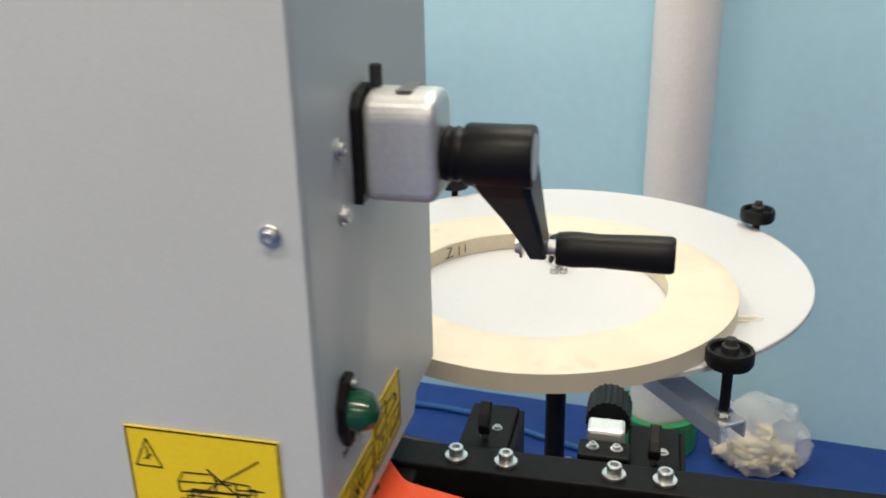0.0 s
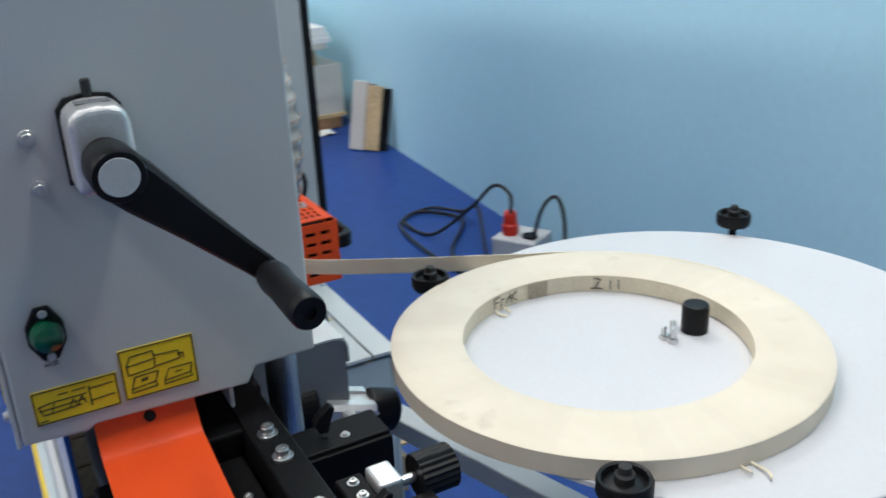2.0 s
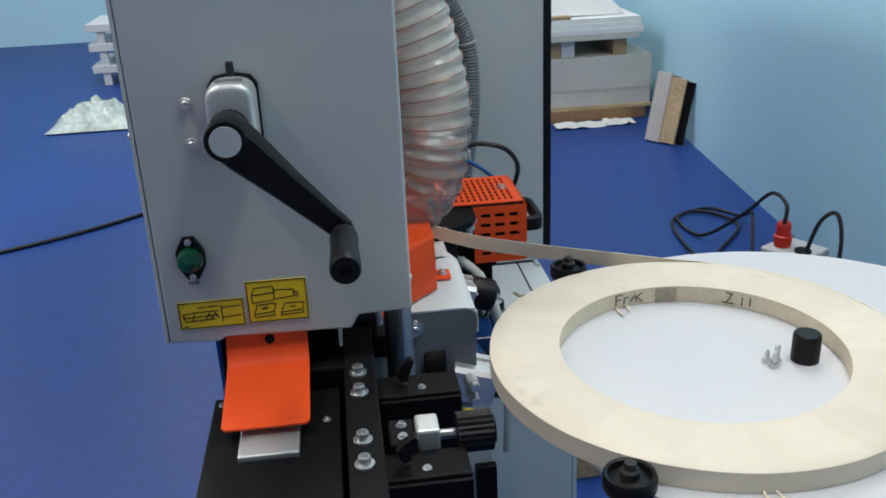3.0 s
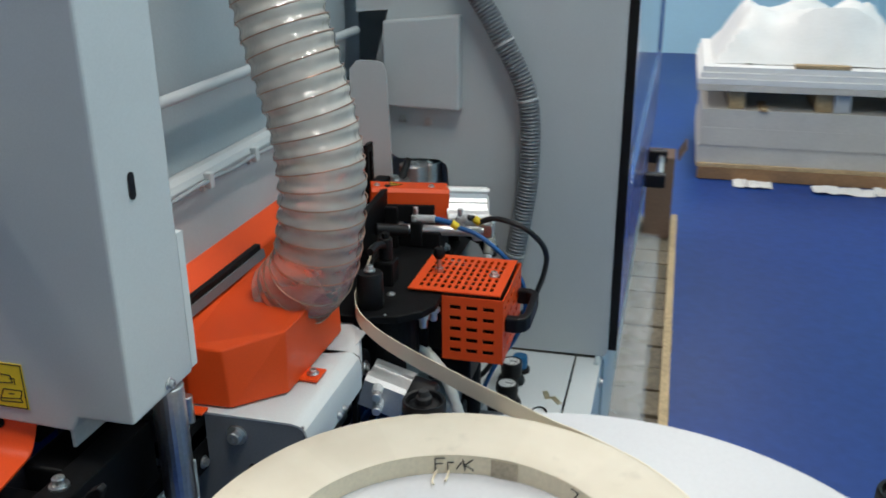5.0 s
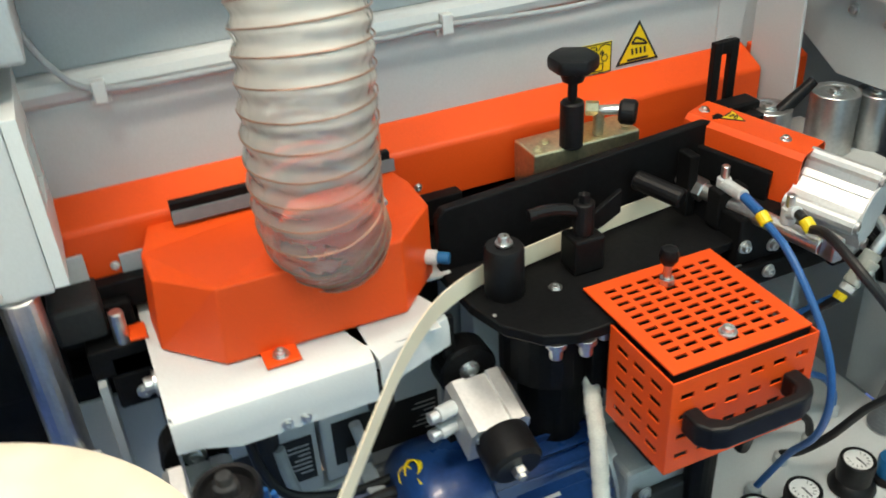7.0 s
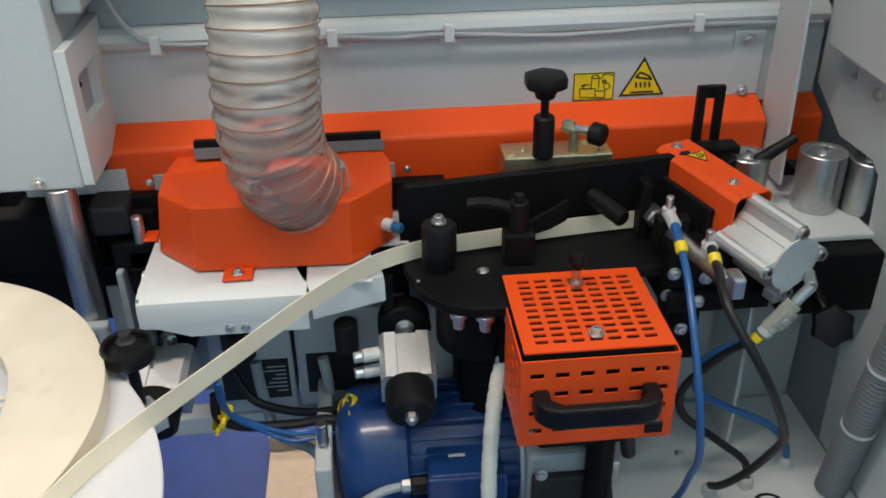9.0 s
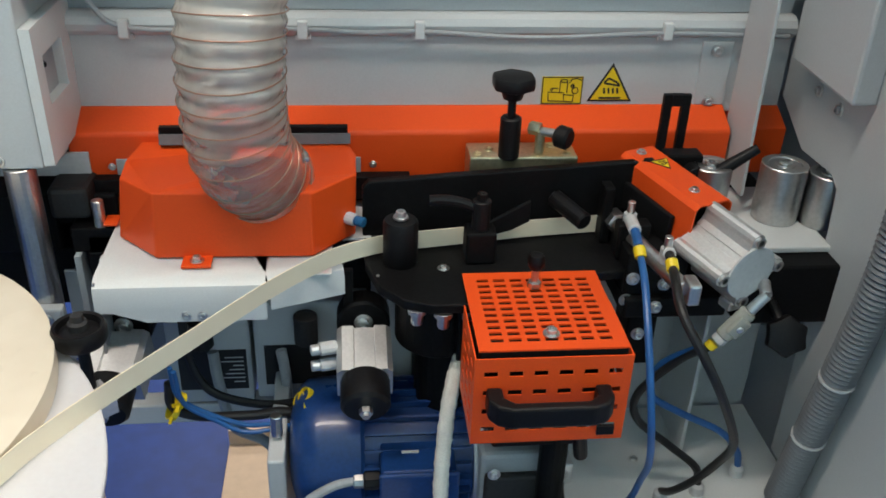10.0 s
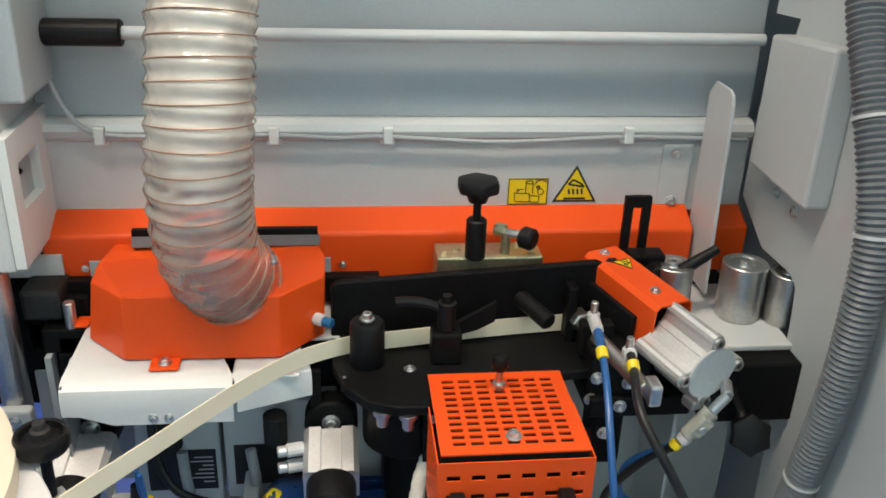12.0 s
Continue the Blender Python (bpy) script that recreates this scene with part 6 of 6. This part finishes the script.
part("guide_lip", box(-0.17, -0.05, 0.503, 0.507, 0.915, 0.945, 0.001), GREYP, lb, "thin grey guide lip")
al = thing("air_line", "green air line with a brass fitting under the coil table", "cable", at=(-0.095, 0.82, 0.6))
part("line_tube", sweep(spline([(-0.03, -0.13, -0.01), (-0.006, -0.07, 0.0), (0.0, 0.0, 0.004), (0.012, 0.07, 0.0), (0.0, 0.15, -0.05)]), 0.005, 10), GREENB, al, smooth=True)
part("brass_fitting", rod((-0.003, -0.045, 0.002), (0.0, -0.002, 0.004), 0.008, 8), BRASS, al)

# ---- hall: pallets, boards, cables ----
skid = thing("machine_pallet", "long raw pine transport pallet under the machine", "pallet", at=(-2.3, 0.9, 0))
part("runner", box(-1.0, 1.35, 0.135, 0.2, 0.0, 0.105, 0.004), WOOD, skid)
part("edge_board", box(-1.0, 1.35, 0.184, 0.210, 0.1325, 0.139, 0.002), WOOD, skid, "pale outer board")
part("runner", box(-1.0, 1.35, -0.5, -0.42, 0.0, 0.105, 0.004), WOOD, skid)
for i in range(9, 25):
    x = -2.25 + i * 0.142
    o = part("plank", box(x, x + 0.134 - 0.004 * (i % 3), -0.52, 0.207 + 0.006 * math.sin(i * 2.3), 0.106, 0.129 + 0.002 * math.sin(i * 1.7), 0.002), WOODD, skid)
fl = thing("stretch_film", "crumpled clear stretch film over the pallet edge", "film", at=(-2.3, 1.045, 0.138))
random.seed(11)
bm = bmesh.new()
nx, ny = 90, 14
gv = [[bm.verts.new((-0.95 + 2.1 * i / nx, -0.13 + 0.19 * j / ny, (0.006 if j < 9 else 0.006 - 0.11 * (j - 9) / 5) + 0.014 * abs(noise.noise((i * 0.23, j * 0.35, 1.0))) + 0.006 * noise.noise((i * 0.7, j * 0.9, 4.0)))) for j in range(ny + 1)] for i in range(nx + 1)]
for i in range(nx):
    for j in range(ny):
        bm.faces.new((gv[i][j], gv[i + 1][j], gv[i + 1][j + 1], gv[i][j + 1]))
part("film_sheet", bm, FILM, fl, smooth=True)
cb = thing("cardboard_box", "tall brown cardboard box with open flaps on the pallet", "box", at=(-3.08, 1.035, 0.131))
part("carton", box(-0.08, 0.08, -0.062, 0.045, 0, 0.34, 0.003), CARD, cb)
for sy, a in ((-1, 30), (1, -20)):
    f = part("flap", box(-0.088, 0.088, 0, 0.06, 0, 0.004, 0.0005), CARD, cb)
    f.matrix_local = pose(0, 0.058 if sy > 0 else -0.062, 0.331, 60 if sy > 0 else 130, 0, 0)


def board_stack(name, x, y0, y1, label, extra=True):
    s = thing(name, label, "board stack", "board stacks on the floor", at=(x, 0, 0))
    for yy in (y0 + 0.05, (y0 + y1) / 2, y1 - 0.15):
        part("pallet_foot", box(-1.1, 0.0, yy, yy + 0.1, 0.0, 0.07, 0.004), WOOD, s)
    part("pallet_deck", box(-1.12, 0.012, y0, y1, 0.0705, 0.092, 0.003), WOOD, s)
    part("pallet_skirt", box(0.0005, 0.016, y0 + 0.01, y1 - 0.04, 0.004, 0.07, 0.002), SKIRT, s, "brown front board")
    n = 3
    for k in range(n):
        part("board", box(-1.1 + 0.008 * math.sin(k * 2.1), 0.005 * math.sin(k * 1.3), y0 + 0.01 * abs(math.sin(k)), y1 - 0.01, 0.0925 + k * 0.0987, 0.0925 + (k + 1) * 0.0987 - 0.0006, 0.0004), MDF, s)
    z = 0.0925 + n * 0.0987
    for yy in (y0 + 0.14, y0 + 0.58, y1 - 0.24):
        part("spacer", box(-0.5, -0.03, yy, yy + 0.085, z, z + 0.1, 0.004), WOOD, s, "short timber spacer")
        if yy > y0 + 0.3 and yy < y1 - 0.3:
            part("spacer", box(-0.5, -0.02, yy + 0.088, yy + 0.17, z, z + 0.095, 0.004), GREYP, s, "grey spacer block")
    part("loose_stick", box(-0.2, 0.02, y0 + 0.3, y0 + 0.34, z, z + 0.015, 0.002), WOOD, s)
    z += 0.101
    part("deck", box(-1.1, 0.02, y0 - 0.03, y1 - 0.1, z, z + 0.035, 0.003), MDF, s)
    for k in range(3):
        part("top_sheet", box(-1.1, 0.02 - 0.01 * k, y0 - 0.03 + 0.01 * k, y1 - 0.07 - 0.01 * k, z + 0.036 + k * 0.03, z + 0.066 + k * 0.03 - 0.001, 0.001), PAPER, s)
    part("top_stick", box(-0.05, 0.0, y0 + 0.45, y0 + 0.72, z + 0.127, z + 0.147, 0.003), WOOD, s)
    zt = z + 0.127
    bm = bmesh.new()
    nx, ny = 30, 34
    g = []
    for i in range(nx + 1):
        row = []
        for j in range(ny + 1):
            u, v = i / nx, j / ny
            hgt = 0.32 * min(1, 6 * min(u, 1 - u), 6 * min(v, 1 - v)) * (0.75 + 0.35 * noise.noise((u * 4, v * 5, 2.0)))
            row.append(bm.verts.new((-1.1 + 1.0 * u, y0 + 0.05 + (y1 - y0 - 0.2) * v, zt + max(0, hgt) + 0.02 * abs(noise.noise((u * 18, v * 20, 3.0))))))
        g.append(row)
    for i in range(nx):
        for j in range(ny):
            bm.faces.new((g[i][j], g[i + 1][j], g[i + 1][j + 1], g[i][j + 1]))
    part("film_wrap", bm, PAPER, s, "crumpled white wrapping", smooth=True)
    return s


board_stack("board_stack", -4.4, 1.2, 2.43, "stack of wrapped white boards on a wooden pallet")
for k, (x, y, w) in enumerate(((-4.33, 1.5, 0.2), (-4.3, 1.95, 0.3), (-4.32, 2.2, 0.18))):
    sc = thing("film_scrap", "crumpled scrap of white film on the blue floor", "film scrap", "film scraps by the stack", at=(x, y, 0.0))
    bm = bmesh.new()
    g = [[bm.verts.new((-0.06 + 0.14 * i / 8, -w / 2 + w * j / 12, 0.003 + 0.03 * abs(noise.noise((i * 0.6 + k * 5, j * 0.6, 7.0))))) for j in range(13)] for i in range(9)]
    for i in range(8):
        for j in range(12):
            bm.faces.new((g[i][j], g[i + 1][j], g[i + 1][j + 1], g[i][j + 1]))
    part("scrap_sheet", bm, PAPER, sc, smooth=True)
# planks leaning on the wall
for k, (x, tk, m) in enumerate(((-3.62, 0.03, MDF), (-3.555, 0.012, CONDUIT), (-3.535, 0.03, WOOD), (-3.49, 0.012, BLACKP))):
    pl = thing("leaning_panel", "board offcut leaning upright against the blue wall", "board", "offcuts against the wall", at=(-3.83 + 0.035 * k, 2.29 + 0.03 * k, 0.0))
    o = part("panel_board", box(-0.085, 0, -tk, 0, 0, 0.38 - 0.012 * k, 0.002), m, pl)
    o.matrix_local = pose(0, 0, 0, -10, 5, 44)

# socket box with cables
so = thing("socket_box", "light grey socket box with a red plug on the floor", "socket box", at=(-2.02, 2.145, 0))
so.rotation_euler = (0, 0, math.radians(30))
part("case", box(-0.09, 0.09, -0.085, 0.085, 0.0, 0.1, 0.008), GREYP, so)
for sx in (-0.04, 0.045):
    part("socket", rod((sx, -0.02, 0.1), (sx, -0.02, 0.11), 0.03, 20), BLACK if sx > 0 else REDP, so)
pg = part("plug", lathe([(0, 0), (0.032, 0), (0.033, 0.03), (0.027, 0.035), (0.026, 0.075), (0.018, 0.085), (0, 0.087)], (-0.04, -0.02, 0.11), (-0.05, 0.0, 1), 22), REDP, so, "red industrial plug", smooth=True)
def floor_cable(label, pts, r, m, g="cables on the floor"):
    return cable("floor_cable", label, pts, r, m, g)


floor_cable("black cable looping from the red plug", [(-2.03, 2.1, 0.19), (-2.05, 2.11, 0.26), (-2.15, 2.1, 0.27), (-2.25, 2.05, 0.16), (-2.4, 1.95, 0.02), (-2.62, 1.93, 0.012), (-2.7, 2.05, 0.012), (-2.5, 2.15, 0.012), (-2.2, 1.93, 0.012), (-1.95, 1.9, 0.012), (-1.75, 1.95, 0.012)], 0.0075, CABLE)
floor_cable("black cable arched over the socket box", [(-1.94, 2.14, 0.1), (-1.9, 2.16, 0.24), (-1.87, 2.2, 0.28), (-1.82, 2.2, 0.2), (-1.8, 2.18, 0.03), (-1.9, 2.2, 0.012)], 0.0075, CABLE)
floor_cable("black cable looping on the floor", [(-2.05, 2.0, 0.03), (-2.2, 2.06, 0.16), (-2.35, 2.12, 0.12), (-2.6, 2.2, 0.012), (-2.72, 2.1, 0.012), (-2.6, 1.9, 0.012), (-2.2, 1.85, 0.012), (-1.8, 1.88, 0.012)], 0.007, CABLE)
floor_cable("black cable running along the wall", [(-1.8, 1.9, 0.01), (-1.615, 1.977, 0.01), (-1.295, 1.79, 0.01), (-0.9, 1.84, 0.01), (-0.631, 1.866, 0.01), (-0.395, 1.85, 0.01), (-0.1, 1.78, 0.01), (0.095, 1.718, 0.01), (0.5, 1.65, 0.01), (1.1, 1.7, 0.01)], 0.009, CABLE)
floor_cable("blue air hose running along the wall", [(-1.7, 2.0, 0.009), (-1.2, 1.97, 0.009), (-0.8, 2.03, 0.009), (-0.34, 2.02, 0.009), (-0.08, 1.93, 0.009), (0.17, 1.849, 0.009), (0.6, 1.72, 0.009), (1.2, 1.6, 0.009)], 0.008, HOSEB)
floor_cable("dark cable crossing the floor behind the machine", [(-3.2, 0.25, 0.009), (-3.4, -0.05, 0.009), (-3.5, -0.2, 0.009), (-3.3, -0.4, 0.009), (-3.0, -0.8, 0.009), (-2.6, -1.6, 0.009)], 0.009, CABLE)
pw = thing("power_adapter", "black plastic adapter lying on the floor", "adapter", at=(-1.74, 2.0, 0.0))
part("adapter_case", box(-0.06, 0.06, -0.045, 0.045, 0, 0.05, 0.012), BLACK, pw)
# bag of shavings by the pipe
bag = thing("scrap_bag", "clear plastic bag of cream tape shavings on the floor", "bag", at=(0.45, 1.93, 0.0))
random.seed(5)
bm = bmesh.new()
for k in range(70):
    a, rr = random.random() * math.tau, random.random() ** 0.5 * 0.085
    c = Vector((rr * math.cos(a), 0.6 * rr * math.sin(a), 0.01 + random.random() * 0.11 * (1 - rr / 0.11)))
    s = 0.012 + random.random() * 0.018
    bmesh.ops.create_icosphere(bm, subdivisions=1, radius=s, matrix=Matrix.Translation(c) @ Matrix.Rotation(random.random() * 6, 4, Vector((random.random(), random.random(), 1))) @ Matrix.Diagonal((1.5, 0.7, 0.5, 1)))
part("shavings", bm, SCRAP, bag)
bm = bmesh.new()
bmesh.ops.create_icosphere(bm, subdivisions=4, radius=0.115)
for v in bm.verts:
    n = noise.noise(v.co * 22) * 0.02 + noise.noise(v.co * 60) * 0.008
    v.co = v.co * (1 + n / 0.115)
    v.co.y *= 0.75
    v.co.z = max(0.004, v.co.z * (0.8 if v.co.z < 0.08 else 1.0) + 0.075)
part("bag_film", bm, FILM, bag, "clear plastic film", smooth=True)

# far side of the hall
rk = thing("steel_rack", "low white steel rack standing on the blue floor", "rack", at=(-6.6, -0.78, 0))
for dx in (-0.5, 0.0):
    for dy in (-0.5, 0.2):
        part("leg", box(dx - 0.03, dx + 0.03, dy - 0.03, dy + 0.03, 0, 0.42, 0.004), WHITE, rk)
for z in (0.1, 0.27, 0.42):
    part("rack_shelf", box(-0.55, 0.05, -0.6, 0.25, z, z + 0.06, 0.004), WHITE, rk)
gl = thing("film_bundle", "pile of crumpled clear film and straps on the floor", "film", at=(-5.1, -0.75, 0))
bm = bmesh.new()
g = [[bm.verts.new((-0.4 + 0.5 * i / 22, -0.6 + 0.56 * j / 22, 0.01 + 0.18 * math.sin(math.pi * i / 22) * math.sin(math.pi * j / 22) * (0.6 + 0.8 * abs(noise.noise((i * 0.35, j * 0.4, 9.0)))))) for j in range(23)] for i in range(23)]
for i in range(22):
    for j in range(22):
        bm.faces.new((g[i][j], g[i + 1][j], g[i + 1][j + 1], g[i][j + 1]))
part("film_heap", bm, HEAP, gl, smooth=True)
floor_cable("coil of dark cable on the floor", [(-4.9 + 0.32 * math.cos(a) * (1 + 0.05 * math.sin(3 * a)), -0.42 + 0.13 * math.sin(a), 0.02 + 0.008 * (a / 6)) for a in np.linspace(0, 19, 60)], 0.014, CABLE)
sheet = thing("plywood_tray", "pale raw plywood tray on the blue floor behind the machine", "tray", at=(-0.3, 0.1, 0))
part("tray_bottom", box(-0.22, 0.1, -0.12, 0.35, 0.0, 0.012, 0.002), PLY, sheet)
part("tray_rim", box(-0.22, 0.1, -0.135, -0.12, 0.0, 0.05, 0.002), PLY, sheet)
# tape crumbs on the disc
for k, (x, y, a) in enumerate(((0.259, 0.877, 0.3), (-0.128, 0.862, 1.2))):
    cr = thing("tape_crumb", "small cream tape shaving lying on the disc", "shaving", "shavings on the disc", at=(x, y, 0.8853))
    part("crumb", sweep([(0.018 * math.cos(t + a), 0.007 * math.sin(t + a), 0.003 + 0.001 * math.sin(3 * t)) for t in np.linspace(0, 4.6, 14)], 0.0013, 6), TAPE, cr)

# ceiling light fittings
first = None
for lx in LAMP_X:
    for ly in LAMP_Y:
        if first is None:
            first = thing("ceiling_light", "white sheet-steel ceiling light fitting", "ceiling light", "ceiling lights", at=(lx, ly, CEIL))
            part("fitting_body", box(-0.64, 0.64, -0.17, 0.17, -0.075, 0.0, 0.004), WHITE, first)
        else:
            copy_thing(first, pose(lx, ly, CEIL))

# pedestal of the infeed end
ped = thing("infeed_pedestal", "grey steel pedestal that carries the infeed end", "machine part")
part("pedestal_body", box(0.06, 0.46, 0.4, 0.545, 0.02, 0.748, 0.004), GREY, ped)
part("pedestal_plate", box(0.02, 0.49, 0.36, 0.6, 0.0, 0.0195, 0.003), GREY, ped)
part("track_carrier", box(-0.1, 0.48, 0.37, 0.485, 0.752, 0.844, 0.003), BLACKP, ped)
